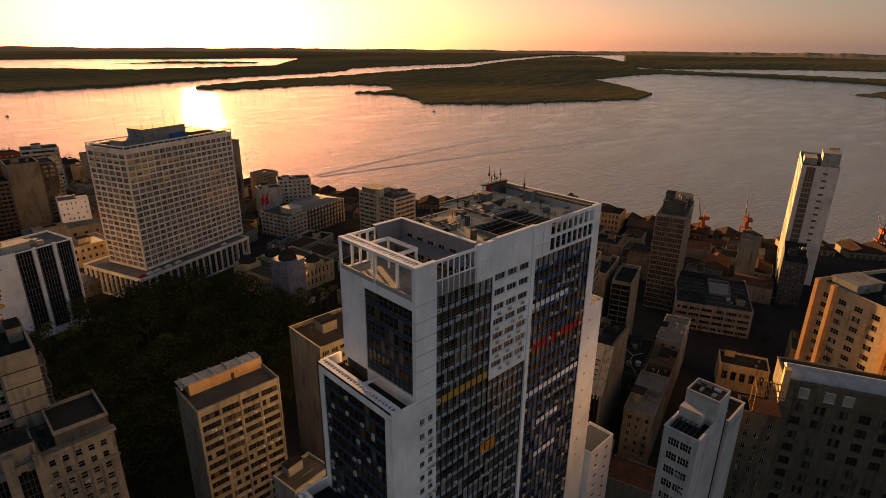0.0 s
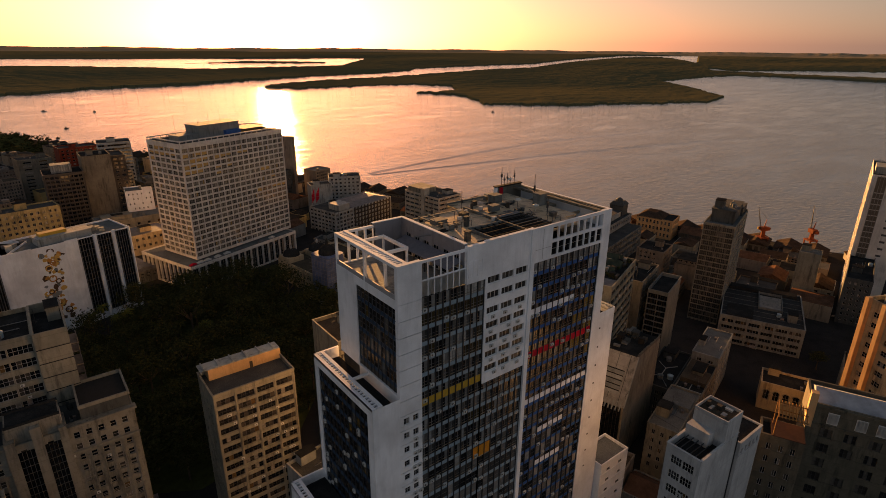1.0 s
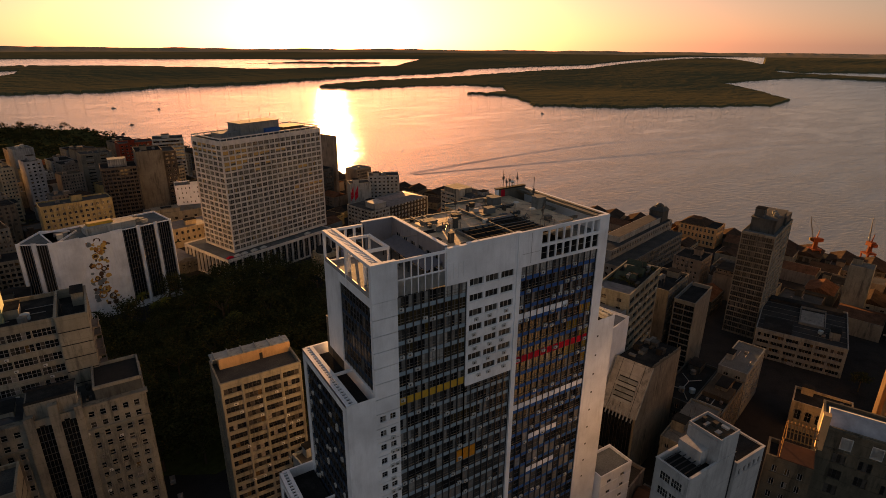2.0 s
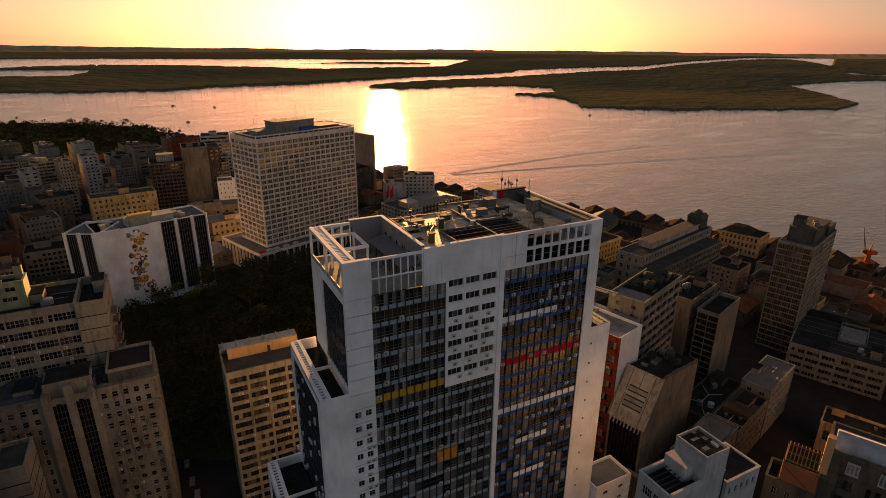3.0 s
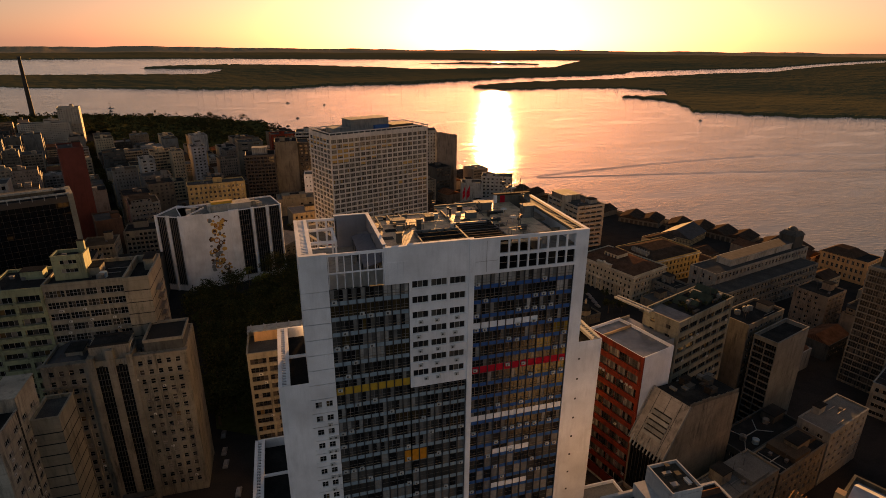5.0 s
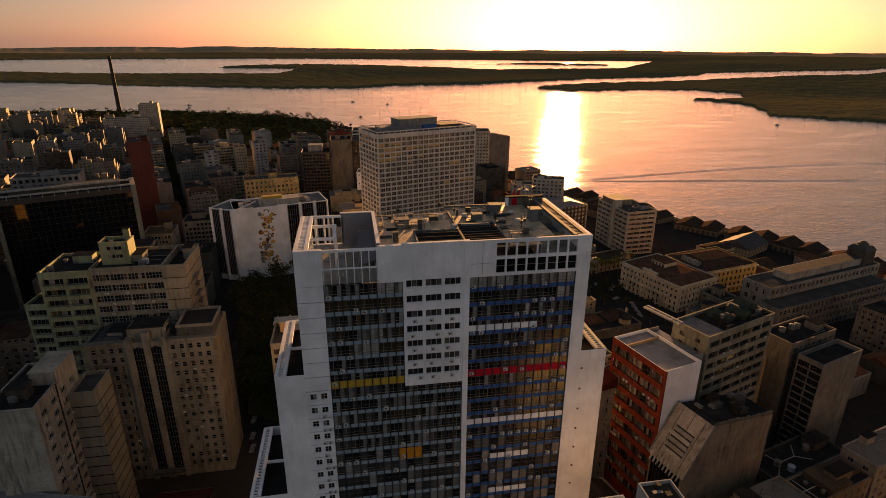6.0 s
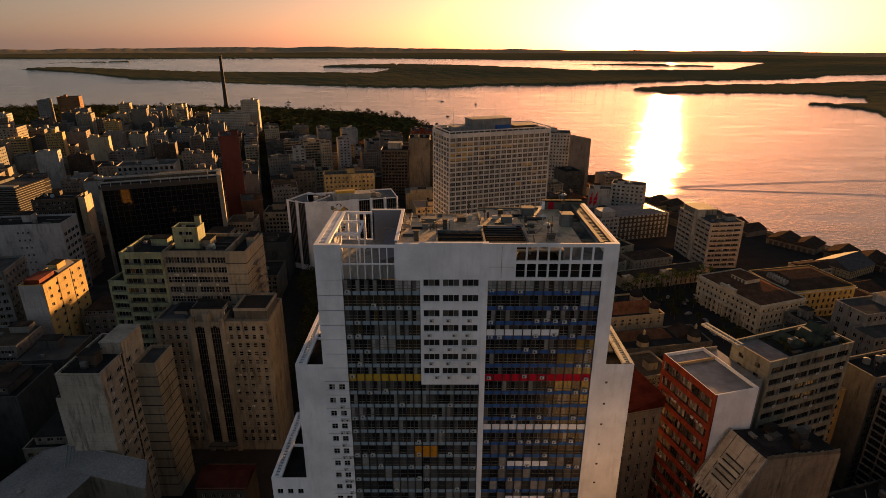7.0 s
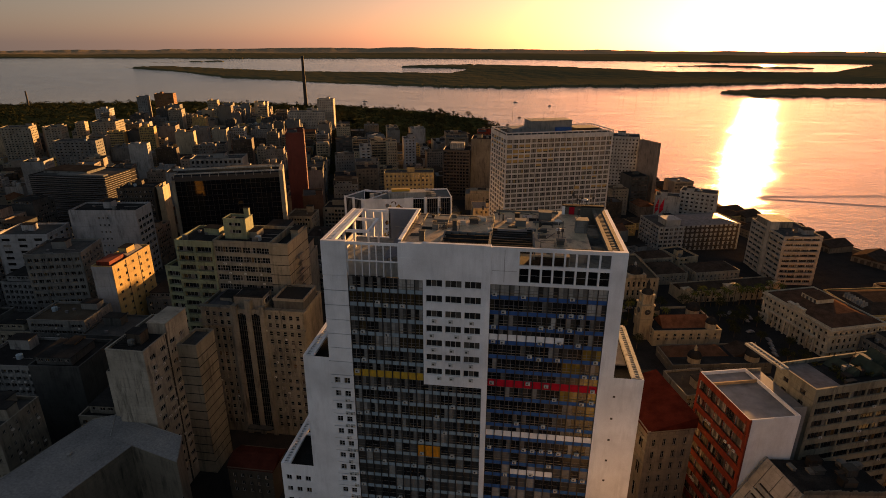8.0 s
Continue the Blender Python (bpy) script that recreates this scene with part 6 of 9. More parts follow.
part("roof_step", Shape().box(2, 22, ha - 0.5, 16, 34, ha + 0.1), ROOFS[1], arc)
for i in range(7):
    part("roof_seam", Shape().box(1 + 6 * i, 0.4, ha - 0.5, 1.18 + 6 * i, 36, ha - 0.42), CONCRETE, arc)
for k in range(4):
    part("wall_band", Shape().box(-0.25, 0, 1.0 + 3.4 * k, -0.1, 36.5, 1.3 + 3.4 * k), GREYWHITE, arc)
roof_things(arc, 16, 20, ha - 0.5, 6, 141, CONCRETE)
block("pale_stair_tower", "plain pale stair tower beyond the market hall", 362, 95, 15, 10, 11, 28, BEIGE, None, 0, roof_mat=ROOFS[2], parapet=0.5, clutter=2, seed=142)
TAKEN += [(285, 300, 14), (300, 318, 12), (153, 195, 14), (150, 175, 8), (160, 208, 10), (297, 66, 14), (268, 62, 10), (333, 76, 12), (196, 56, 10), (212, 58, 10), (228, 70, 8), (247, 72, 9), (262, 82, 9), (266, 100, 9)]
r1 = block("stepped_row_house", "low old row house with a dark patched roof", 190.3, 70.8, 15.5, 27.6, 10, 18, TAN, {"f": W(8, 4, 0.4, 0.5), "l": W(3, 4, 0.4, 0.5)}, 44, roof_mat=ROOFS[1], parapet=0.5, clutter=8, seed=101)
h1 = 18 - r1.location.z
part("roof_step", Shape().box(9, 0.4, h1 - 0.8, 18, 9.6, h1 + 1.4).box(18, 3, h1 - 0.8, 27, 9.6, h1 + 0.5), ROOFS[3], r1)
part("roof_ridge", Shape().bar((0.6, 5, h1 - 0.4), (9, 5, h1 - 0.4), 0.16, 5).bar((4.5, 0.5, h1 - 0.4), (4.5, 9.5, h1 - 0.4), 0.14, 5), OFFWHITE, r1)
r2 = block("stepped_row_house", "pale-roofed row house with a stair head and cables", 162.3, 63, 15.5, 27.6, 10.2, 21, STONE, {"f": W(8, 5, 0.45, 0.5), "l": W(3, 5, 0.4, 0.5)}, 55, roof_mat=ROOFS[2], parapet=0.5, clutter=9, seed=102)
h2 = 21 - r2.location.z
part("roof_step", Shape().box(14, 0.4, h2 - 0.8, 22, 9.8, h2 + 1.2), ROOFS[2], r2)
for i in range(4):
    part("cable", Shape().bar((2 + 6 * i, 0.6, h2 + 0.3), (5 + 5 * i, 9.6, h2 + 0.1), 0.06, 4), BLACKM, r2)
r3 = block("black_roofed_house", "soot-dark house with pale ridges on a black roof", 187.9, 81.4, 15.5, 32.5, 11.5, 17, DARKCONC, {"f": W(8, 4, 0.6, 0.5), "l": W(4, 4, 0.6, 0.5)}, 48, roof_mat=ROOFS[1], parapet=0.7, clutter=5, seed=103)
h3 = 17 - r3.location.z
for a, b, c, e in ((3, 2, 9, 6), (9, 6, 8, 10.5), (9, 6, 16, 6), (16, 6, 20, 2.5), (16, 6, 20, 10), (22, 6, 31, 6), (31, 6, 31.5, 10)):
    part("roof_ridge", Shape().bar((a, b, h3 - 0.55), (c, e, h3 - 0.55), 0.16, 5), OFFWHITE, r3)
ah = block("arcaded_house", "low ochre house with a row of arched openings", 238, 48.5, 22, 12, 19, 12, CREAM, {"l": W(5, 1, 0.6, 0.55, 2, 2.2, 0.8, 2, 2, 0.8), "f": W(3, 2, 0.4, 0.5)}, 20, roof_mat=ROOFS[1], parapet=0.8, clutter=3, seed=104)
ha2 = 12 - ah.location.z
for i in range(5):
    s = Shape()
    for k in range(10):
        a0, a1 = math.pi * k / 10, math.pi * (k + 1) / 10
        s.bar((-0.15, 2.55 + 3.48 * i + 1.3 * math.cos(a0), ha2 - 4.2 + 1.3 * math.sin(a0)), (-0.15, 2.55 + 3.48 * i + 1.3 * math.cos(a1), ha2 - 4.2 + 1.3 * math.sin(a1)), 0.18, 5)
    part("arch", s, BEIGE, ah)
block("flat_roofed_block", "low block with a pale flat roof and small windows", 218.2, 78.5, 15.5, 26, 10.5, 21, GREYWHITE, {"f": W(6, 5, 0.4, 0.4), "l": W(2, 5, 0.4, 0.4)}, 40, roof_mat=ROOFS[2], parapet=0.4, clutter=5, seed=8)
ol = block("customs_house", "long low grey building with a turret at its end", 281, 203, 14, 92, 17, 20, GREYWHITE, {"l": W(3, 4, 0.4, 0.5, 2, 1.5, 1, 2, 2, 0.3), "f": W(26, 5, 0.6, 0.5, 1, 1, 0.5, 2, 2, 0.3)}, 0, roof_mat=ROOFS[0], parapet=0.5)
ho = 20 - ol.location.z
part("upper_storey", Shape().box(18, 4, ho - 0.5, 84, 13, ho + 3).box(17.5, 3.5, ho + 3, 84.5, 13.5, ho + 3.4), OFFWHITE, ol)
part("upper_roof", Shape().box(18, 4, ho + 3.404, 84, 13, ho + 3.5), SLATE, ol)
part("turret", Shape().box(80, 3, ho - 0.5, 90, 13, ho + 7.5).hip(79.5, 2.5, 90.5, 13.5, ho + 7.5, ho + 10, 2).dome(85, 8, ho + 10, 2.6, 2.4).box(83, 6, ho + 7, 87, 10, ho + 11), DARKCONC, ol)
block("customs_house_wing", "lower front wing with arcaded storeys", 277, 190.5, 14, 92, 12, 14, CONCRETE, {"f": W(28, 4, 0.62, 0.55, 1, 1, 0.5, 1, 2, 0.5), "l": W(3, 4, 0.5, 0.5)}, 0, roof_mat=ROOFS[0], parapet=0.5)
PALACE = plaster("palace_cream", (0.52, 0.475, 0.38), 0.45)
pa = block("old_palace", "cream palace with giant columns, cornices and dark tile roof", 241.8, 222.5, 19, 31, 43.4, 15, PALACE, {"l": W(14, 4, 0.42, 0.58, 1.0, 2.4, 1.0, 2, 2, 0.4), "f": W(9, 4, 0.42, 0.58, 1.0, 2.4, 1.2, 2, 2, 0.4)}, 92, roof_mat=DARKTILE, frame_mat=FRAMED, parapet=0.7, category="palace")
hp = 15 - pa.location.z
for k, z in enumerate((hp - 1.5, hp * 0.74, hp * 0.26)):
    part("cornice", Shape().box(-0.8, -0.8, z, 31.4, 0, z + 0.5).box(-0.8, 0, z, 0, 44.0, z + 0.5), PALACE, pa)
for i in range(9):
    part("column", Shape().bar((-1.0, 7 + 3.7 * i, hp * 0.02), (-1.0, 7 + 3.7 * i, hp * 0.5), 0.55, 10, 0.45), PALACE, pa)
part("entablature", Shape().box(-1.7, 5.8, hp * 0.5, 0, 37.8, hp * 0.56).box(-1.7, 5.8, 0, 0, 37.8, hp * 0.02), PALACE, pa)
for i in range(15):
    part("pilaster", Shape().box(-0.3, 0.2 + 3.0 * i, hp * 0.56, 0, 0.8 + 3.0 * i, hp - 1.5), PALACE, pa)
for i in range(10):
    part("pilaster", Shape().box(0.2 + 3.3 * i, -0.3, hp * 0.29, 0.8 + 3.3 * i, 0, hp - 1.5), PALACE, pa)
part("tile_roof", Shape().hip(0.7, 0.7, 30.3, 42.7, hp - 0.6, hp + 2.2, 8), OLDTILE, pa)
part("front_attic", Shape().box(-0.3, 17, hp - 0.3, 1.2, 27, hp + 1.3).box(-0.6, 16.7, hp + 1.3, 1.5, 27.3, hp + 1.6).dome(0.4, 22, hp + 1.6, 1.0, 1.3, 0, 10, 4), PALACE, pa, "cream attic over the columns")
part("roof_house", Shape().box(10, 20, hp - 0.6, 20, 30, hp + 4.6), PALACE, pa, "small cream house on the palace roof")
part("roof_house_tiles", Shape().hip(9.5, 19.5, 20.5, 30.5, hp + 4.6, hp + 5.8, 3), OLDTILE, pa)
for i in range(4):
    part("roof_house_window", Shape().box(9.94, 20.8 + 2.4 * i, hp + 2.0, 10.0, 22.0 + 2.4 * i, hp + 3.8), FRAMED, pa)
# the cream wing's sunlit yellow is put into its paint
pw = block("old_palace_wing", "yellow side wing of the palace with dark tile roof", 268.2, 241.4, 12, 43, 32, 14, YELLOW, {"f": W(12, 4, 0.42, 0.55, 1.0, 2.0, 1.0, 2, 2, 0.35), "r": W(9, 4, 0.4, 0.5)}, 84, roof_mat=DARKTILE, frame_mat=FRAMED, parapet=0.6, category="palace")
hpw = 14 - pw.location.z
part("cornice", Shape().box(-0.3, -0.7, hpw - 1.3, 43.6, 0, hpw - 0.8).box(-0.3, -0.4, hpw * 0.3, 43.4, 0, hpw * 0.3 + 0.4), PALACE, pw)
part("tile_roof", Shape().hip(0.7, 0.7, 42.3, 31.3, hpw - 0.5, hpw + 2.6, 9), DARKTILE, pw)
for i in range(7):
    part("roof_dormer", Shape().gable(3.0, 8 + 2.0 * i, 6.0, 9.6 + 2.0 * i, hpw + 0.5, hpw + 3.0, 0, "x").box(3.0, 8 + 2.0 * i, hpw - 0.4, 6.0, 9.6 + 2.0 * i, hpw + 0.5), GREYWHITE, pw, "pale roof dormer")

# glazed hall on the quay: gabled end, dark roof; the panes' lit yellow is painted
PORTPANE = plain("port_hall_glazing", (0.36, 0.3, 0.19), 0.35)
hl = thing("glazed_port_hall", 347.5, 303.5, ground_z(358, 322) - 0.2, 28, "gabled port hall with yellow-lit glazing and dark frame", "hall")
TAKEN.append((356, 320, 22))
EAVE, RIDGE, HLX, HLY = 6.5, 12.0, 30.0, 23.0
part("plinth", Shape().box(0.1, 0.1, 0, HLX - 0.1, HLY - 0.1, 1.2), CONCRETE, hl)
for i in range(10):
    y0, y1 = HLY * i / 10, HLY * (i + 1) / 10
    h0, h1 = (EAVE + (RIDGE - EAVE) * (1 - abs(y / HLY - 0.5) * 2) for y in (y0, y1))
    s = Shape().add([(0, y0 + 0.1, 1.2), (0, y1 - 0.1, 1.2), (0, y1 - 0.1, h1), (0, y0 + 0.1, h0), (0.08, y0 + 0.1, 1.2), (0.08, y1 - 0.1, 1.2), (0.08, y1 - 0.1, h1), (0.08, y0 + 0.1, h0)], [(3, 2, 1, 0), (4, 5, 6, 7), (0, 1, 5, 4), (1, 2, 6, 5), (2, 3, 7, 6), (3, 0, 4, 7)])
    part("pane", s, PORTPANE, hl, "sunlit yellow glazing")
    part("post", Shape().box(-0.15, y0 - 0.12, 0, 0.1, y0 + 0.12, h0), BLACKM, hl)
for i in range(12):
    x0 = HLX * i / 12
    part("pane", Shape().box(x0 + 0.12, 0.0, 1.2, x0 + HLX / 12 - 0.12, 0.08, EAVE - 0.3), PORTPANE, hl, "sunlit yellow glazing")
    part("post", Shape().box(x0 - 0.12, -0.15, 0, x0 + 0.12, 0.1, EAVE), BLACKM, hl)
for z in (3.4, 5.4):
    part("rail", Shape().box(-0.12, 0, z, 0.02, HLY, z + 0.2).box(0.02, -0.12, z, HLX, 0.02, z + 0.2), BLACKM, hl)
part("roof", Shape().gable(0, 0, HLX, HLY, EAVE + 0.1, RIDGE + 0.3, 0, "x", 0.5), SLATE, hl)
part("back_wall", Shape().box(HLX - 0.2, 0.1, 0, HLX, HLY, EAVE).box(0, HLY - 0.2, 0, HLX - 0.2, HLY, EAVE), CONCRETE, hl)

oh = block("harbour_office", "ochre three-storey harbour office with a dark hipped roof", 407, 212, 15.5, 20, 28, 10, ORANGEY, {"l": W(9, 3, 0.5, 0.55, 1.5, 1.0, 1, 2, 2, 0.3), "f": W(6, 3, 0.5, 0.55, 1.5, 1.0, 1, 2, 2, 0.3)}, 45, roof_mat=ROOFS[1], parapet=0.4)
part("tile_roof", Shape().hip(-0.4, 8, 20.4, 28.4, 10 - oh.location.z - 0.3, 13.5 - oh.location.z, 6), DARKTILE, oh)
stp = block("curved_balcony_block", "white riverside block with long balconies and a rounded end", 257, 317.5, 7, 24, 39, 29, SANDY, {"l": W(7, 9, 0.9, 0.48, 2, 1, 0.3, 4, 1, 0.7), "f": W(4, 9, 0.9, 0.48, 2, 1, 1.5, 4, 1, 0.5)}, 0, roof_mat=ROOFS[0], parapet=0.8, category="apartment block")
hs = 29 - stp.location.z
for k in range(9):
    z = 2.4 + 3.55 * k
    pts = [(-0.5, 15), (-0.5, 0.4), (0.4, -0.5), (18, -1.1), (22, -0.9), (24.6, 0.6), (25.4, 3.0), (25.4, 12), (24, 12), (24, 0), (0, 0), (0, 15)]
    part("balcony", Shape().prism(pts, z - 0.2, z + 0.85), SANDY, stp)
    part("balcony", Shape().prism([(-1.1, 20), (-1.1, 29), (0, 29), (0, 20)], z - 0.2, z + 0.85), SANDY, stp)
part("stair_tower", Shape().box(-0.7, 15.5, 0, 5, 19.5, hs + 4.6).box(-1.0, 15.2, hs + 4.6, 5.3, 19.8, hs + 4.9), SANDY, stp)
part("penthouse", Shape().box(2, 19.6, hs - 0.8, 16, 37, hs + 3.0).box(1.6, 19.8, hs + 3.0, 16.4, 37.4, hs + 3.3), STONE, stp)
roof_things(stp, 22, 16, hs - 0.8, 9, 105, GREYWHITE)
fl = block("painted_block", "pale block with balconies beside a painted gable", 226, 438, -24, 28, 16, 27, OFFWHITE, {"f": W(7, 9, 0.5, 0.48, 2, 1.2, 0.8, 2, 1, 0.5), "l": W(3, 9, 0.4, 0.4)}, 0, clutter=8, seed=31)
fp = block("sail_painted_house", "lower house with red and white painted sails", 206.5, 434, -12, 19, 14, 23, OFFWHITE, {"f": W(4, 7, 0.3, 0.4, 2, 1.2, 8, 1, 1)}, 0, clutter=4, seed=32)
hf = 23 - fp.location.z
for i, (a, b) in enumerate(((0.5, 3), (4.0, 7))):
    part("painted_sail", Shape().add([(a, -0.05, hf - 16), (b, -0.05, hf - 12), (b, -0.05, hf - 2), (a, -0.05, hf - 9)], [(0, 1, 2, 3)]), REDPANEL, fp)
mb = block("bank_block", "brown-ribbed office block with pale stair end", 196, 368.5, 15.4, 63.8, 30, 16, OFFWHITE, {"f": W(17, 6, 0.74, 0.6, 1.5, 1.2, 0.5, 2, 2, 0.4), "l": W(7, 6, 0.7, 0.5, 1.5, 1, 0.5, 2, 1, 0.4)}, 0, roof_mat=ROOFS[0], parapet=0.4, clutter=7, seed=14)
hmb = 16 - mb.location.z
for i in range(12):
    part("rib", Shape().box(20 + 3.7 * i, -0.5, 0, 21.1 + 3.7 * i, 0, hmb), BROWN, mb)
for k in range(6):
    part("spandrel", Shape().box(20, -0.2, 0.8 + 3.55 * k, 62, 0, 1.9 + 3.55 * k), BROWN, mb, "brown spandrel band")
part("stair_house", Shape().box(6, 2, hmb - 0.4, 17, 14, hmb + 4).box(5.6, 1.6, hmb + 4, 17.4, 14.4, hmb + 4.3), OFFWHITE, mb)
part("roof_sheet", Shape().hip(19, 1, 63, 29, hmb - 0.3, hmb + 1.6, 9), ZINC, mb, "shallow grey sheet roof")

# far right at the start: apricot block, its neighbours, the tall slab
ob_ = block("apricot_block", "apricot block whose piers glow in the low sun", 198, 3.5, -28, 34, 38, 65, CREAM, {"l": W(6, 17, 0.5, 0.5, 2, 3, 2, 3, 2, 0.3)}, 102, roof_mat=ROOFS[1], parapet=1.2, clutter=10, seed=41)
h_o = 65 - ob_.location.z
# the low sun's orange on these piers is put into their paint
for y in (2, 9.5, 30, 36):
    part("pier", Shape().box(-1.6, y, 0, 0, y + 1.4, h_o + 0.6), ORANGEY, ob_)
part("upper_block", Shape().box(3, 26, h_o - 1.2, 14, 35, h_o + 1.6).box(2.6, 25.6, h_o + 1.6, 14.4, 35.4, h_o + 2.0), GREYWHITE, ob_)
ob2 = block("ochre_house", "ochre stair block with a dark flat roof", 187, -4.5, -28, 14, 16, 58, CREAM, {"l": W(3, 14, 0.3, 0.3)}, 42, roof_mat=ROOFS[1], parapet=1.0)
# piers painted with the same sun-orange
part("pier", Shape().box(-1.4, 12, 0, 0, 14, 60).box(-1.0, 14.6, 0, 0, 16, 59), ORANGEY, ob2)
br = block("brown_office", "dark brown block with tall upper windows and a pale ridge roof", 163, -12, 24, 11, 42, 61.5, SOOTY, {"l": W(8, 13, 0.5, 0.58, 2, 5.6, 2, 3, 2, 0.3, 0.35, 0.12)}, 105, roof_mat=ROOFS[2], glass=FIELDGLASS, frame_mat=FRAMED, parapet=0.8)
hbr = 61.5 - br.location.z
part("ridge_roof", Shape().gable(0.6, 1, 10.4, 41, hbr - 0.8, hbr + 1.6, 0, "y"), plain("pale_blue_grey_sheet", (0.27, 0.29, 0.32), 0.7, 0, 0.25, 0.4), br, "pale grey ridged sheet roof")
# pale panes stand in for lit windows
for k, y in enumerate((26.5, 30.5, 36.0)):
    wn_ = part("attic_window", Shape().box(-0.12, y, hbr - 4.6, 0.04, y + 2.2, hbr - 1.6), FRAMEW, br, "tall pale attic window")
    for q in range(3):
        part("pane", Shape().box(-0.15, y + 0.12 + 0.7 * q, hbr - 4.4, -0.12, y + 0.68 + 0.7 * q, hbr - 1.8), FROST, wn_)
part("cornice", Shape().box(-0.5, 0, hbr - 0.5, 0, 42, hbr).box(-0.3, 0, hbr - 5.4, 0, 42, hbr - 5.0), SOOTY, br)
# fin of the brown block, its sunlight given as orange paint
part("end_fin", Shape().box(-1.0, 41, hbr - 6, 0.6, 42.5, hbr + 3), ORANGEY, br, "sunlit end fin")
trl = part("roof_trellis", Shape().bar((-6.6, 42.4, hbr - 2.03), (-6.6, 48.8, hbr - 2.03), 0.14, 5), WOOD, br, "sunlit timber trellis over a terrace")
for x in (-4.2, -1.6):
    part("beam", Shape().bar((x, 42.4, hbr - 2.1 + (x + 7) * 0.166), (x, 48.8, hbr - 2.1 + (x + 7) * 0.166), 0.14, 5), WOOD, trl)
for i in range(9):
    part("slat", Shape().bar((-7, 42.8 + 0.7 * i, hbr - 2), (-1, 42.8 + 0.7 * i, hbr - 1), 0.12, 5), WOOD, trl)
part("terrace", Shape().box(-7, 42.1, 54.1 - br.location.z, -0.2, 49, 54.3 - br.location.z), plain("dull_red_terrace", (0.05, 0.022, 0.017), 0.8), br, "red-brown terrace under the trellis")
for x in (-6.6, -1.6):
    part("trellis_post", Shape().bar((x, 48.6, 54.3 - br.location.z), (x, 48.6, hbr - 2.1 + (x + 7) * 0.166), 0.12, 5), WOOD, br)
block("party_house", "dark soot-stained house with a roof terrace", 139.6, 23.6, 24, 7, 9, 54, SOOTY, {"l": W(3, 14, 0.4, 0.5), "f": None}, 42, roof_mat=ROOFS[1])
sb_ = block("tall_slab", "tall pale slab with a dark central window strip", 391.5, 89.5, -74, 19.5, 55, 72, GRIDWHITE, {"l": W(18, 21, 0.72, 0.62, 4, 2, 0.6, 2, 1, 0.4)}, 0, roof_mat=ROOFS[0], parapet=1.0, category="tower")
h_s = 72 - sb_.location.z
strip = part("window_strip", Shape().box(2.6, -0.15, 22, 7.4, 0.02, h_s - 1), FIELDGLASS, sb_, "dark glazed strip up the end wall")
for i in range(4):
    part("fin", Shape().box(2.5 + 1.55 * i, -0.6, 20, 2.75 + 1.55 * i, -0.15, h_s - 0.4), GREYWHITE, strip)
for k in range(15):
    part("rail", Shape().box(2.6, -0.25, 22 + 3.3 * k, 7.4, -0.15, 22.5 + 3.3 * k), FRAME, strip)
for k in range(11):
    part("wall_slot", Shape().box(11.5, -0.03, h_s - 5 - 4.2 * k, 14, 0.01, h_s - 3.8 - 4.2 * k), FRAMED, sb_)
part("lift_house", Shape().box(10, 5, h_s - 1, 19, 22, h_s + 7).box(9.6, 4.6, h_s + 7, 19.4, 22.4, h_s + 7.5).box(1, 10, h_s - 1, 8, 26, h_s + 3), OFFWHITE, sb_)
for i in range(5):
    part("mast", Shape().bar((13 + 1.2 * i, 10 + i, h_s + 7.5), (13 + 1.2 * i, 10 + i, h_s + 11), 0.1, 5).box(12.6 + 1.2 * i, 9.7 + i, h_s + 8.6, 13.4 + 1.2 * i, 10.3 + i, h_s + 10), BLACKM, sb_)
block("slab_podium", "broad grey podium block with window grid", 352, 66, 15.5, 46, 12, 24, DARKCONC, {"l": W(4, 8, 0.45, 0.5), "f": W(14, 8, 0.45, 0.5)}, 0, roof_mat=ROOFS[1], clutter=8, seed=51)

# white stepped house in the foreground
wb = block("white_stepped_house", "white narrow house with roof terrace and stepped top", 104, 30.6, 0, 15, 7.4, 63, DULLWHITE, {"l": W(2, 16, 0.92, 0.56, 3, 1.6, 1.1, 4, 2, 0.3)}, 32, roof_mat=ROOFS[1], frame_mat=FRAMEW, parapet=1.4)
hwb = 63 - wb.location.z
part("upper_block", Shape().box(8.8, 0.02, hwb - 1.4, 15, 7.2, hwb + 4.6).box(6.4, 2.2, hwb - 1.4, 8.8, 7.2, hwb + 2.0), DULLWHITE, wb)
part("upper_terrace", Shape().box(9.1, 0.4, hwb + 4.6, 14.8, 7.0, hwb + 4.7), ROOFS[3], wb)
part("upper_parapet", Shape().box(8.8, 0.02, hwb + 4.7, 15, 0.25, hwb + 5.4).box(8.8, 6.95, hwb + 4.7, 15, 7.2, hwb + 5.4).box(8.8, 0.25, hwb + 4.7, 9.05, 6.95, hwb + 5.4).box(14.75, 0.25, hwb + 4.7, 15, 6.95, hwb + 5.4), DULLWHITE, wb)
for i in range(6):
    part("roof_beam", Shape().box(0.4, 0.6 + 1.1 * i, hwb - 0.5, 6.2, 0.75 + 1.1 * i, hwb - 0.3), BLACKM, wb)
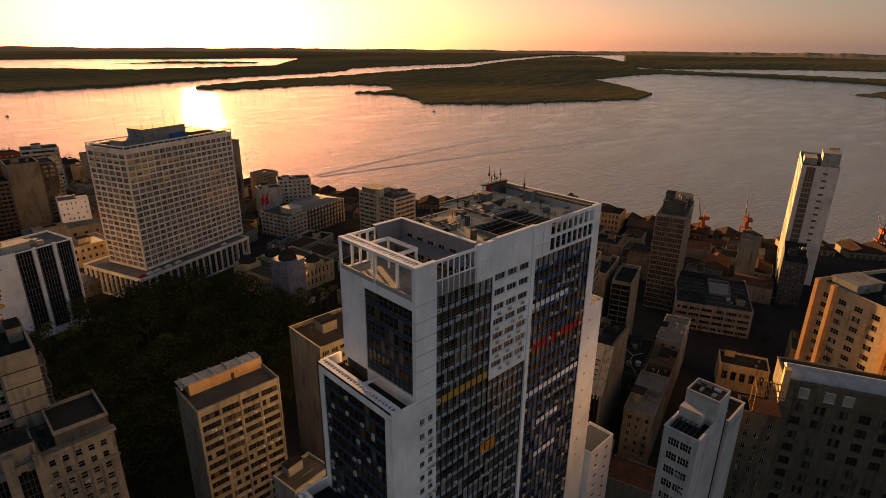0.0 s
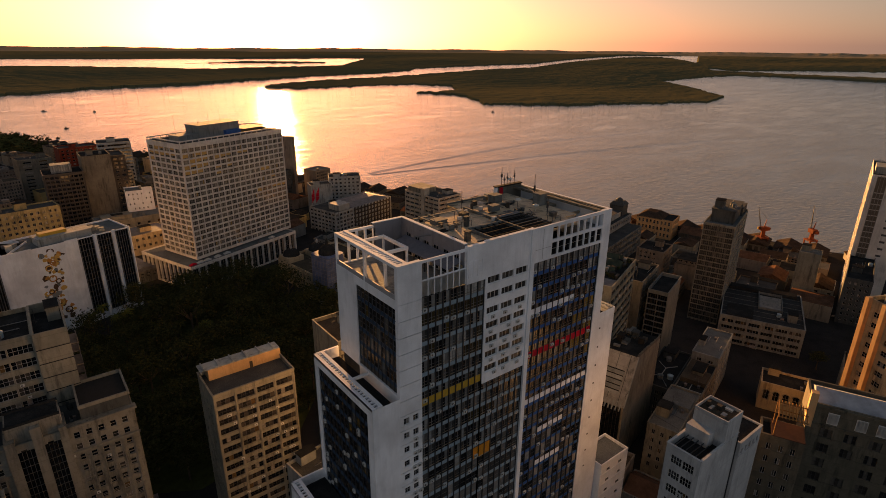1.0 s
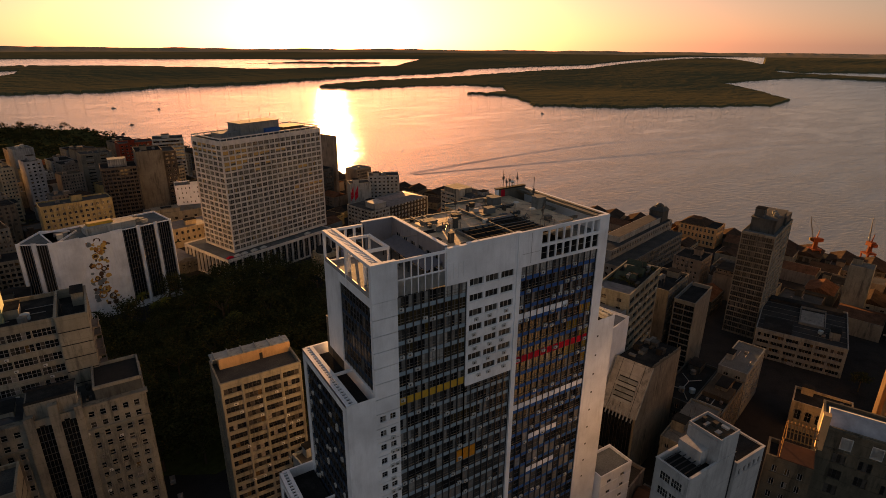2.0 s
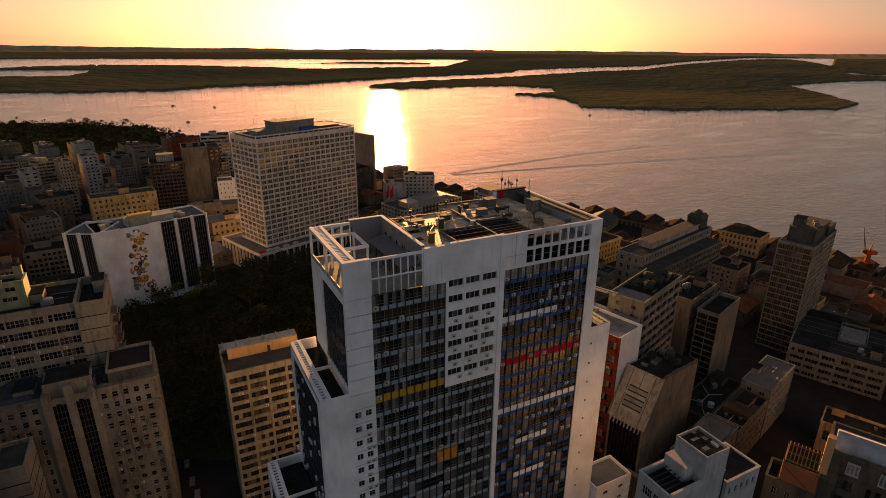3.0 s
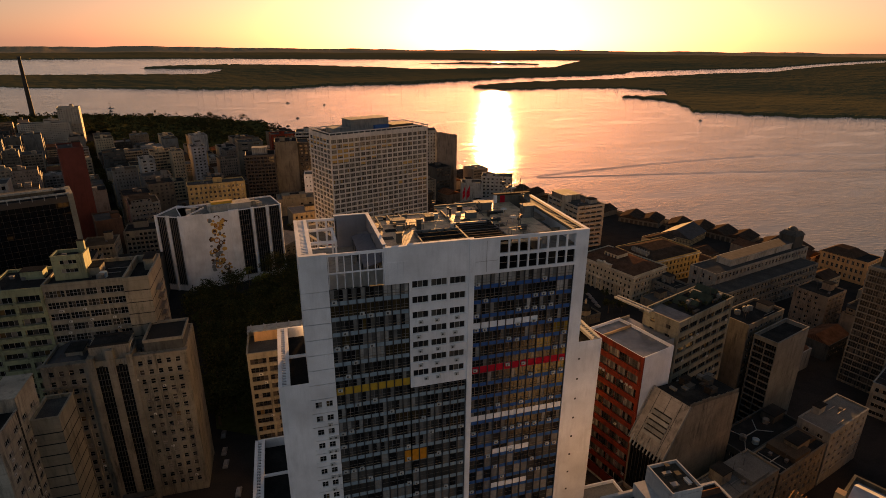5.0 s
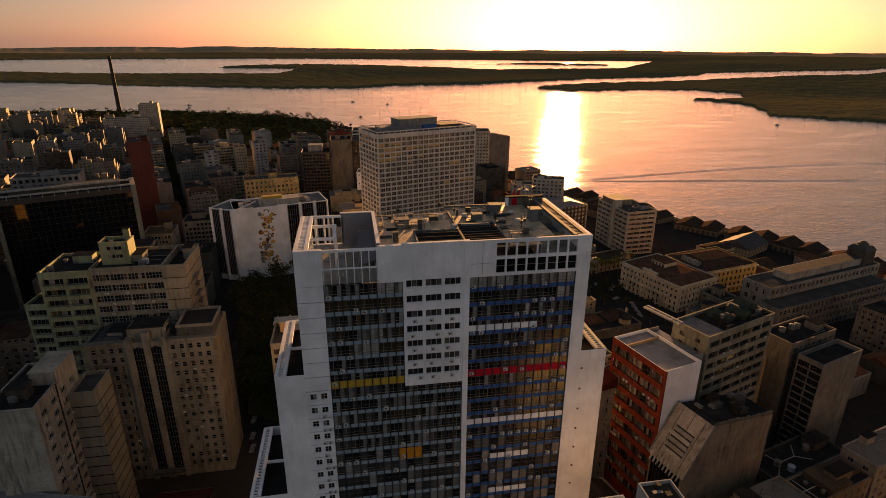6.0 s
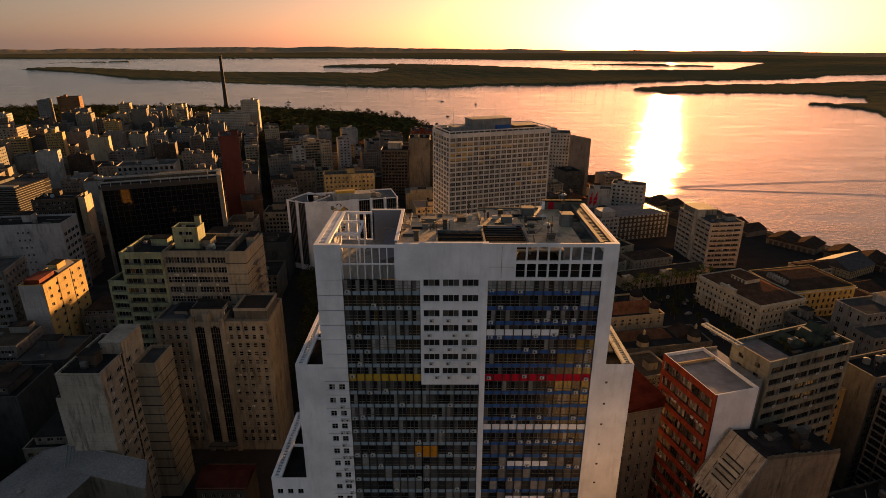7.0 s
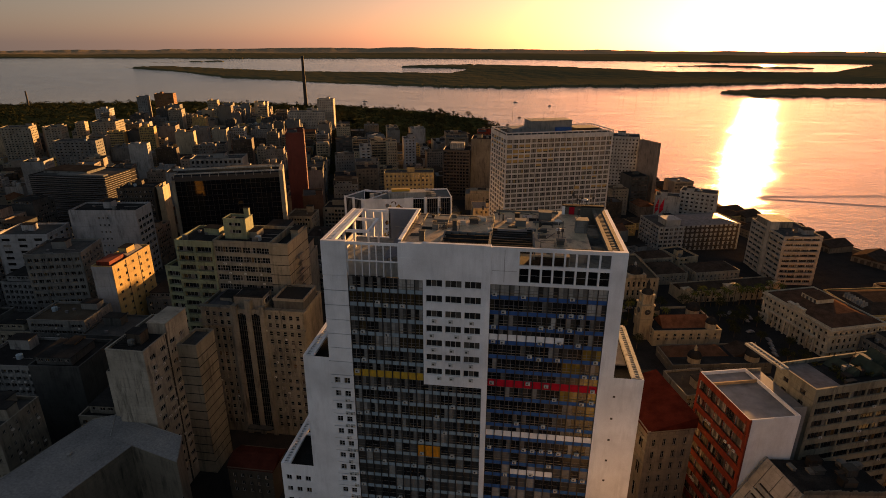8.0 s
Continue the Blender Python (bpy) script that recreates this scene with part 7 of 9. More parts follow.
for i, (px, py, a, b, c) in enumerate(((10, 1.5, 1.2, 0.8, 0.7), (12.2, 3.4, 0.9, 0.9, 0.9), (13.4, 1.6, 0.6, 1.4, 0.4), (10.4, 4.6, 1.6, 0.5, 0.5), (11.6, 5.6, 0.7, 0.6, 1.1))):
    part("vent_box", Shape().box(px, py, hwb + 4.7, px + a, py + b, hwb + 4.7 + c).box(px - 0.08, py - 0.08, hwb + 4.7 + c, px + a + 0.08, py + b + 0.08, hwb + 4.8 + c), (STEEL, BROWN, ACWHITE)[i % 3], wb)
part("down_pipe", Shape().bar((15.05, -0.1, 0), (15.05, -0.1, hwb - 1), 0.14, 6), BLACKM, wb)
wb2 = block("white_grooved_house", "white house wall with horizontal grooves", 119.2, 29.8, 0, 10, 8, 60.5, DULLWHITE, {"f": W(5, 1, 0.4, 0.6, 56.5, 1.6, 0.6, 1, 1, 0.2)}, 5, roof_mat=ROOFS[1], parapet=0.25)
part("corrugated_strip", Shape().gable(0.4, 5.0, 9.6, 7.6, 60.5 - wb2.location.z - 0.6, 60.5 - wb2.location.z + 0.3, 0, "x"), OLDTILE, wb2, "brown corrugated roof strip")
for k in range(17):
    part("joint", Shape().box(0, -0.02, 4 + 3.3 * k, 10, 0.0, 4.1 + 3.3 * k), FRAME, wb2)
    part("joint", Shape().box(6.5, -0.02, 4 + 3.3 * k, 15, 0.0, 4.1 + 3.3 * k), FRAME, wb)
block("tower_annex", "low white annex beside the tower", 118, 61.3, 0, 12, 8, 33, WHITE, {"f": W(2, 8, 0.3, 0.3)}, 16, roof_mat=ROOFS[2])

# left side: slabs towards the old street
bgl = block("black_glass_block", "broad black glass block with a concrete frame and roof rails", -110, 266.5, 20.8, 63, 18, 66, BLACKM, None, 0, roof_mat=ROOFS[1], parapet=0.8, category="office block")
hg = 66 - bgl.location.z
curtain = part("curtain_wall", Shape().box(1.5, -0.2, 3, 61, -0.05, hg - 3), DGLASS, bgl, "black reflecting curtain wall")
for i in range(22):
    part("mullion", Shape().box(1.5 + 2.83 * i, -0.28, 3, 1.6 + 2.83 * i, -0.2, hg - 3), BLACKM, curtain)
for k in range(19):
    part("rail", Shape().box(1.5, -0.26, 3 + 3.2 * k, 61, -0.2, 3.1 + 3.2 * k), BLACKM, curtain)
part("end_frame", Shape().box(61, -1.4, 0, 63.4, 18.2, hg + 1.5), BEIGE, bgl, "concrete end frame")
part("end_frame", Shape().box(-0.4, -1.4, 0, 1.5, 18.2, hg - 2), BEIGE, bgl, "concrete end frame")
s = Shape().box(0, -0.4, hg + 1.2, 62, 0.2, hg + 2.0).box(0, 6, hg + 2.4, 62, 6.5, hg + 3.4)
part("roof_rail", s, OFFWHITE, bgl)
for i in range(13):
    part("roof_post", Shape().box(1 + 5 * i, -0.2, hg - 0.8, 1.3 + 5 * i, 0.1, hg + 1.2), OFFWHITE, bgl)
part("roof_plant_room", Shape().box(6, 8, hg - 0.8, 56, 16, hg + 2.2), DARKCONC, bgl)
yb = block("yellow_block", "white and yellow block with a small red roof terrace", -88.5, 168.5, 3, 9.4, 28, 50, YELLOW, {"r": W(5, 13, 0.32, 0.36, 3, 1.5), "f": None}, 84, roof_mat=ROOFS[0], clutter=3, seed=71)
part("white_wall", Shape().box(-0.1, -0.12, 0, 9.2, -0.01, 50), PALEWHITE, yb)
for y in (9.2, 18.4):
    part("wall_joint", Shape().box(9.4, y, 0, 9.5, y + 0.3, 49.8), BROWN, yb)
part("red_terrace", Shape().box(1, 2, 49.4, 7, 12, 51.6), REDP, yb, "red roof terrace house")
part("terrace_roof", Shape().gable(2, 13, 9, 25, 49.6, 51.8, 0, "y"), ZINC, yb)
block("dark_window_tower", "dark weathered tower with many small windows", -124, 172, 14, 24, 20, 52, CONCRETE, {"f": W(8, 14, 0.7, 0.5, 3, 1.6, 0.6, 2, 1, 0.5), "r": W(6, 14, 0.5, 0.5, 3, 1.6, 0.6, 2, 1, 0.4)}, 60, clutter=8, seed=73)
block("white_slab_house", "white slab with few windows and a dark banded end", -146, 226, 8, 36, 17, 56, PALEWHITE, {"f": W(3, 12, 0.4, 0.28, 6, 3, 14.5), "r": W(4, 13, 0.75, 0.5, 3, 5)}, 0, roof_mat=ROOFS[1], clutter=8, seed=75)
cu = block("louvred_block", "long low block with horizontal metal louvres", -268, 331, 0, 62, 34, 48, TAR, None, 0, roof_mat=ROOFS[0], parapet=0.6)
for k in range(15):
    pts = [(-2, -1.2 - 0.5 * (k % 2)), (31, -2.4 - 0.5 * (k % 2)), (62.5, -1.2 - 0.5 * (k % 2)), (62.5, 34), (62, 34), (62, 0), (0, 0)]
    part("louvre_band", Shape().prism(pts, 3 + 3.05 * k, 3.35 + 3.05 * k), ZINC, cu)
    part("louvre_band", Shape().prism([(px * 1.0, py * 0.8) for px, py in pts], 4.6 + 3.05 * k, 4.85 + 3.05 * k), FRAMET, cu)
part("penthouse", Shape().box(4, 10, 47.6, 40, 30, 49.6).box(20, 4, 47.6, 58, 9, 48.6), CONCRETE, cu)
part("penthouse_roof", Shape().box(3.7, 9.7, 49.6, 40.3, 30.3, 49.9), ROOFS[1], cu)
block("maroon_tower", "slim plain maroon tower", -74, 352, 20, 13, 22, 80, MAROON, {"r": W(5, 22, 0.4, 0.4)}, 0, clutter=5, seed=77, category="tower")
block("maroon_house", "plain dull brown block under the slim tower", -56, 330, 20, 14, 20, 40, plaster("dull_brown_paint", (0.105, 0.06, 0.045), 0.7), None, 0, clutter=3, seed=78)
block("brown_slab", "blank tan slab between dark flanks", 48.4, 488, 0, 19.6, 26, 57, TAN, None, 0, roof_mat=ROOFS[1], clutter=3, seed=79)
block("brown_flank", "dark brown flank with balconies", 68.3, 491, 0, 10, 24, 55, BROWN, {"f": W(2, 16, 0.6, 0.5), "r": W(5, 16, 0.5, 0.5)}, 0)
bfl = block("black_flank", "low black glazed block with white roof louvres", 22.5, 483, 0, 25.5, 24, 47, BLACKM, {"f": W(8, 14, 0.8, 0.6)}, 0, roof_mat=ROOFS[1], glass=DGLASS, frame_mat=FRAMED)
h_bf = 47 - bfl.location.z
part("louvre_house", Shape().box(6, 8, h_bf - 0.9, 19, 18, h_bf + 5), GREYWHITE, bfl)
for i in range(8):
    part("louvre", Shape().box(6.2 + 1.6 * i, 7.5, h_bf + 0.4, 6.9 + 1.6 * i, 8.0, h_bf + 4.6), OFFWHITE, bfl, "white roof louvre")
block("striped_block", "brown and white striped block near the river", 69, 574, -6, 27, 22, 53, OFFWHITE, {"f": W(1, 15, 0.96, 0.5, 3, 1.4, 0.4, 10, 1, 0.5), "l": W(1, 15, 0.9, 0.5)}, 0, clutter=3, seed=80)
block("white_house_by_sheds", "white block with scattered small windows", 71, 472, -6, 19, 16, 30, WHITE, {"f": W(6, 7, 0.25, 0.35, 3, 1.4, 0.8, 1, 1, 0.2, 0.35, 0.3)}, 0, roof_mat=ROOFS[2], clutter=2, seed=86)
ls = block("long_shed", "long low tan shed with a pale flat roof", 47, 451, 4, 47, 20, 14, BEIGE, {"f": W(6, 1, 0.3, 0.3, 6, 3, 2, 1, 1, 0.2)}, 0, roof_mat=ROOFS[2], parapet=0.5, clutter=5, seed=87)
part("roof_step", Shape().box(4, 3, 14 - ls.location.z - 0.6, 24, 14, 14 - ls.location.z + 2.2), BEIGE, ls)
block("grey_roofed_shed", "ochre walled shed under a grey sheet roof", 58, 405, 10, 29, 22, 14, CREAM, {"f": W(7, 2, 0.4, 0.4)}, 0, roof_mat=ZINC, parapet=0.4, clutter=2, seed=88)
block("long_window_block", "long faded yellow block with a regular window grid", -14, 399, 10, 40, 15, 42.5, OLDYELLOW, {"f": W(12, 11, 0.5, 0.5), "r": W(3, 11, 0.4, 0.5)}, 0, clutter=5, seed=81)
an = block("warehouse_annex", "low tan shed beside the podium", 50, 349, 18, 17, 26, 8, TAN, {"f": W(4, 2, 0.5, 0.5), "l": W(7, 2, 0.5, 0.5)}, 0, roof_mat=ZINC, parapet=0.3)
part("sheet_roof", Shape().gable(0, 0, 17, 26, 8 - an.location.z - 0.2, 8 - an.location.z + 2.6, 0, "y", 0.4), ZINC, an, "pale grey pitched sheet roof")


def hang_coolers(root, face, count, seed, length, z_lo, z_hi, storey):
    """Air conditioners hung under windows of one face."""
    r = random.Random(seed)
    for i in range(count):
        ob = part("air_conditioner", AC_MESH, None, root)
        ob.matrix_local = face @ Matrix.Translation((r.uniform(0.5, length - 1.5), 0.0, z_lo + storey * r.randrange(int((z_hi - z_lo) / storey)) + 0.25))


hang_coolers(be, Matrix(), 26, 1, 23, 6, 48, 3.1)
hang_coolers(de, Matrix(), 9, 2, 38, 6, 48, 3.2)
hang_coolers(lb, Matrix(), 18, 3, 21, 30, 70, 3.7)
hang_coolers(rd, pose(-0.06, 22.06, 0, 0, 0, 270), 16, 4, 22, 8.6, 50, 5.4)
hang_coolers(wm, Matrix(), 20, 5, 33, 8, 54, 3.8)
hang_coolers(wb, pose(0, 7.4, 0, 0, 0, 270), 16, 6, 7.4, 20, 60, 3.6)
hang_coolers(b2, Matrix(), 14, 7, 24, 10, 46, 3.1)
hang_coolers(ll, pose(12, 0, 0, 0, 0, 90), 24, 8, 22, 8, 52, 3.6)

# ---------------------------------------------------------------- old theatre front with domes, scaffold tower, church
th = block("domed_museum", "ochre museum with dark domes beside the park", 133, 272, 9, 44, 40, 13, CREAM, {"f": W(14, 2, 0.4, 0.62, 1.5, 1.6, 1, 1, 2, 0.35), "l": W(12, 2, 0.4, 0.62, 1.5, 1.6, 1, 1, 2, 0.35)}, 52, roof_mat=ROOFS[3], parapet=1.2, category="museum")
htm = 13 - th.location.z
for px, py, r in ((6, 34, 5.4), (31, 5.2, 5.2), (23, 31, 5.8)):
    part("dome_base", Shape().box(px - r, py - r, htm - 1.2, px + r, py + r, htm + 2.0), CREAM, th)
    d_ = part("dome", Shape().dome(px, py, htm + 2.0, r * 0.95, r * 0.8, 0, 16, 7), ROOFS[1], th, "dark ribbed dome")
    for k in range(8):
        t = math.tau * k / 8
        part("rib", Shape().bar((px + r * 0.96 * math.cos(t), py + r * 0.96 * math.sin(t), htm + 2.0), (px + r * 0.3 * math.cos(t), py + r * 0.3 * math.sin(t), htm + 2.0 + r * 0.78), 0.12, 5), ZINC, d_)
    part("lantern", Shape().bar((px, py, htm + 2.0 + r * 0.72), (px, py, htm + 3.4 + r * 0.8), 0.7, 8).bar((px, py, htm + 3.4 + r * 0.8), (px, py, htm + 4.4 + r * 0.8), 0.7, 8, 0.1), OFFWHITE, d_)
for i in range(13):
    part("pilaster", Shape().box(0.6 + 3.3 * i, -0.45, 0, 1.2 + 3.3 * i, 0, htm), CREAM, th)
    part("pilaster", Shape().box(-0.45, 0.6 + 3.0 * i, 0, 0, 1.2 + 3.0 * i, htm), CREAM, th)
sc_ = thing("scaffold_tower", 134, 255.6, ground_z(135, 258) - 0.1, 17, "museum tower wrapped in blue scaffold netting", "scaffold")
TAKEN.append((138, 264, 12))
part("netting", Shape().prism([(0, 1.5), (1.5, 0), (11.5, 0), (13, 1.5), (13, 13.5), (11, 15), (2, 15), (0, 13.5)], 2.4, 28), TARP, sc_, "blue-grey safety netting")
part("dome", Shape().dome(6.5, 7.5, 28, 5.0, 5.2, 0, 14, 6), ROOFS[1], sc_)
part("lantern", Shape().bar((6.5, 7.5, 32.6), (6.5, 7.5, 35.5), 1.0, 8, 0.7).bar((6.5, 7.5, 35.5), (6.5, 7.5, 37), 0.7, 8, 0.1), ROOFS[1], sc_)
part("hoarding", Shape().box(-2, -2, 0, 15, -1.8, 2.4), ACWHITE, sc_, "white building-site hoarding")
part("hoarding", Shape().box(-2, -1.8, 0, -1.8, 15, 2.4), ACWHITE, sc_, "white building-site hoarding")
for i in range(6):
    part("scaffold_pole", Shape().bar((1.5 + 2.0 * i, -0.15, 0), (1.5 + 2.0 * i, -0.15, 29.3), 0.06, 5), STEEL, sc_)
    part("scaffold_pole", Shape().bar((-0.15, 1.5 + 2.4 * i, 0), (-0.15, 1.5 + 2.4 * i, 29.3), 0.06, 5), STEEL, sc_)
for k in range(12):
    part("scaffold_ledger", Shape().bar((-0.2, -0.18, 3 + 2.2 * k), (13.2, -0.18, 3 + 2.2 * k), 0.06, 5), STEEL, sc_)
    part("scaffold_ledger", Shape().bar((-0.18, -0.2, 3 + 2.2 * k), (-0.18, 15.2, 3 + 2.2 * k), 0.06, 5), STEEL, sc_)

ch = block("old_church", "ochre church with red tiled nave and green domes", 162, 222, 10, 34, 26, 8, CREAM, {"f": W(8, 2, 0.35, 0.6), "l": W(5, 2, 0.35, 0.6)}, 26, roof_mat=ROOFS[1], parapet=0.8, category="church")
hch = 8 - ch.location.z
part("nave_roof", Shape().gable(6, 4, 30, 15, hch - 0.8, hch + 4.0, 0, "x"), TILE, ch)
for px, py, r in ((8, 20, 2.8), (28, 19, 3.4), (30, 3.5, 2.6)):
    part("drum", Shape().bar((px, py, hch - 0.8), (px, py, hch + 2.4), r, 12), CREAM, ch)
    part("dome", Shape().dome(px, py, hch + 2.4, r * 1.05, r * 1.1, 0, 14, 6).bar((px, py, hch + 2.4 + r), (px, py, hch + 4.6 + r), 0.35, 6, 0.08), ROOFS[1], ch, "dark green weathered dome")
cl = block("church_cloister", "low cloister wing with dark roofs and two lanterned domes", 165, 196, 10, 46, 18, 5, TAN, {"f": W(12, 1, 0.4, 0.6), "l": W(5, 1, 0.4, 0.6)}, 17, roof_mat=ROOFS[1], parapet=0.7, category="church")
hcl = 5 - cl.location.z
part("tile_roof", Shape().hip(1, 8, 30, 17.4, hcl - 0.7, hcl + 2.4, 4), OLDTILE, cl)
part("side_roof", Shape().gable(32, 7, 45, 17.4, hcl - 0.7, hcl + 2.2, 0, "y"), DARKTILE, cl)
for px, py, r in ((11.5, 4, 2.9), (39.0, 4.6, 3.1)):
    part("drum", Shape().bar((px, py, hcl - 0.7), (px, py, hcl + 2.0), r, 12), CREAM, cl)
    dm = part("dome", Shape().dome(px, py, hcl + 2.0, r * 1.06, r * 1.1, 0, 14, 6), ROOFS[1], cl, "dark green weathered dome")
    part("lantern", Shape().bar((px, py, hcl + 1.9 + r), (px, py, hcl + 3.6 + r), 0.7, 8, 0.6).bar((px, py, hcl + 3.6 + r), (px, py, hcl + 5.2 + r), 0.75, 8, 0.06), CREAM, dm)
ct = thing("clock_tower", 156, 227, ground_z(158, 229) - 0.1, 10, "ochre baroque clock tower with a green lantern top", "tower")
TAKEN.append((159, 230, 6))
part("shaft", Shape().box(0, 0, 0, 6.4, 6.4, 19).box(-0.4, -0.4, 11, 6.8, 6.8, 11.6).box(-0.4, -0.4, 18.6, 6.8, 6.8, 19.3), CREAM, ct)
part("belfry", Shape().box(1.2, 1.2, 19.3, 5.2, 5.2, 24).box(0.2, 0.2, 24, 6.2, 6.2, 24.7), CREAM, ct)
for qx in (0.4, 4.8):
    for qy in (0.4, 4.8):
        part("pillar", Shape().box(qx, qy, 19.3, qx + 1.2, qy + 1.2, 24), CREAM, ct)
part("lantern", Shape().dome(3.2, 3.2, 24.7, 2.9, 2.4, 0, 12, 5).bar((3.2, 3.2, 26.9), (3.2, 3.2, 29.4), 0.9, 8).bar((3.2, 3.2, 29.4), (3.2, 3.2, 32), 0.9, 8, 0.05), ROOFS[1], ct, "green copper lantern")
for tr in (pose(3.2, -0.05, 15.4, 90), pose(-0.05, 3.2, 15.4, 90, 0, -90)):
    s = Shape()
    n = 20
    s.add([tr @ Vector((1.5 * math.cos(math.tau * i / n), 1.5 * math.sin(math.tau * i / n), 0.0)) for i in range(n)] + [tr @ Vector((1.5 * math.cos(math.tau * i / n), 1.5 * math.sin(math.tau * i / n), 0.12)) for i in range(n)],
          [tuple(range(n, 2 * n)), tuple(range(n - 1, -1, -1))] + [(i, (i + 1) % n, n + (i + 1) % n, n + i) for i in range(n)])
    dial = part("clock_dial", s, BLACKM, ct, "dark round clock dial")
    part("clock_pointer", Shape().box(-0.07, 0, 0.14, 0.07, 1.1, 0.18, 0, tr).box(0, -0.07, 0.14, 0.8, 0.07, 0.18, 0, tr), OFFWHITE, dial)
pm = block("palm_court", "low cream building behind a row of palms", 189.8, 276, 17, 62, 14, 6, CREAM, {"f": W(17, 2, 0.4, 0.6, 1, 1.2, 0.5, 1, 2, 0.3)}, 34, roof_mat=DARKTILE, parapet=0.6)
hpm = 6 - pm.location.z
part("tile_roof", Shape().gable(0.5, 0.5, 61.5, 13.5, hpm - 0.6, hpm + 2.6, 0, "x"), DARKTILE, pm)
for a, b, c in ((27, 35, 2.4), (0, 5, 2.0), (57, 62, 2.0)):
    part("pavilion", Shape().box(a, -1.2, 0, b, 3, hpm + c - 0.5).box(a - 0.3, -1.5, hpm + c - 0.5, b + 0.3, 3.2, hpm + c), CREAM, pm)
    pts = [(a + (b - a) * (0.5 + 0.42 * math.cos(math.pi * k / 8)), hpm + c + 1.5 * math.sin(math.pi * k / 8)) for k in range(9)]
    part("curved_gable", Shape().add([(px, -1.3, pz) for px, pz in pts] + [(px, -0.8, pz) for px, pz in pts], [tuple(range(9)), tuple(range(17, 8, -1))] + [(k, k + 1, k + 10, k + 9) for k in range(8)]), CREAM, pm)
    part("arched_door", Shape().box((a + b) / 2 - 0.9, -1.26, 0.2, (a + b) / 2 + 0.9, -1.2, 4.2), BROWN, pm)

for x, y, w, d, z in ((178, 300, 24, 20, 6), (205, 305, 30, 16, 7), (176, 322, 22, 14, 8)):
    pb = block("annex_building", "low cream annex with a dark tiled roof", x, y, 17, w, d, z, BEIGE, {"f": W(int(w / 3), 2, 0.4, 0.6), "l": W(int(d / 3), 2, 0.4, 0.6)}, 12, parapet=0.4)
    part("tile_roof", Shape().hip(0.2, 0.2, w - 0.2, d - 0.2, z - pb.location.z - 0.4, z - pb.location.z + 2.4, 5), DARKTILE, pb)

car = thing("parked_car", 0, 0, 0, 0, "small parked car on the dark street", "car", "cars on the streets")
CAR_PAINT = plain("grey_car_paint", (0.16, 0.16, 0.165), 0.35)
part("car_body", Shape().hip(-2.1, -0.85, 2.1, 0.85, 0.3, 0.85, 0.05).hip(-1.3, -0.8, 1.1, 0.8, 0.85, 1.42, 0.28), CAR_PAINT, car)
for wx in (-1.3, 1.3):
    for wy in (-0.82, 0.82):
        part("wheel", Shape().bar((wx, wy - 0.1, 0.32), (wx, wy + 0.1, 0.32), 0.32, 10), BLACKM, car)
CAR_SPOTS = [(222, 262, 100), (219, 258, 96), (213, 266, 60), (222, 236, 95), (221, 231, 95), (220, 226, 95), (219, 221, 95), (216, 244, 20), (208, 262, 12), (150, 262, 16), (154, 258, 20), (158, 263, 15),
             (280, 96, 105), (279, 90, 105), (281, 102, 105), (350, 100, 105), (352, 93, 105), (354, 86, 105), (349, 107, 105), (346, 118, 105), (356, 79, 105), (24, 150, 85), (25, 143, 85), (23, 160, 88), (30, 128, 85)]
for i, (x, y, t) in enumerate(CAR_SPOTS):
    m = pose(x, y, ground_z(x, y), 0, 0, t)
    if i == 0:
        car.matrix_world = m
    else:
        copy_thing(car, m)

# ---------------------------------------------------------------- far town: named towers, then lots along the streets
def far_tower(label, x, y, ang, w, d, z1, mat, cf, cr, rows, seed, **more):
    return block("apartment_block", label, x, y, ang, w, d, z1, mat, {"f": W(cf, rows, 0.5, 0.45, 3, 1.6, 0.8, 1, 1), "r": W(cr, rows, 0.5, 0.45, 3, 1.6, 0.8, 1, 1)}, 0, clutter=3, seed=seed, category="apartment block", **more)


far_tower("large pale slab block with rows of small windows", -293, 880, 8, 62, 18, 32, SANDY, 22, 6, 11, 101)
far_tower("pale tower rising behind the long slab", -247, 899, 8, 27, 16, 51.5, SANDY, 8, 5, 17, 118)
far_tower("tall orange brown apartment tower", -594, 975, 18, 34, 22, 49, plaster("orange_brown_paint", (0.26, 0.11, 0.045), 0.5), 8, 5, 15, 102)
far_tower("slim white tower beside the brown one", -620, 960, 18, 18, 18, 45, GREYWHITE, 5, 4, 14, 103)
far_tower("broad beige slab lit by the sun", -508, 552, 20, 30, 20, 47, BEIGE, 8, 5, 15, 104)
far_tower("beige tower lit on its side", -466, 568, 20, 18, 20, 46, BEIGE, 5, 6, 15, 105)
far_tower("grey slab with sunlit end wall", -378, 480, 12, 42, 16, 46, CONCRETE, 10, 4, 14, 106)
far_tower("warm beige slab block", -440, 612, 14, 30, 26, 47, BEIGE, 8, 8, 15, 107)
far_tower("pale tower far in the town", -535, 742, 16, 20, 18, 47, OFFWHITE, 5, 5, 15, 108)
far_tower("white cubic block with flat roof", -172, 205, 10, 26, 20, 48, PALEWHITE, 3, 4, 13, 109)
far_tower("white low block with red roof terrace", -196, 196, 10, 20, 20, 46, PALEWHITE, 2, 5, 12, 110)
# added pale sliver, in place of the dark house's sunlit end
block("slim_end_block", "slim plain block with a sunlit apricot end wall", -156.5, 317, 12, 4.0, 12, 46, CREAM, None, 0, roof_mat=ROOFS[1], clutter=2, seed=111)
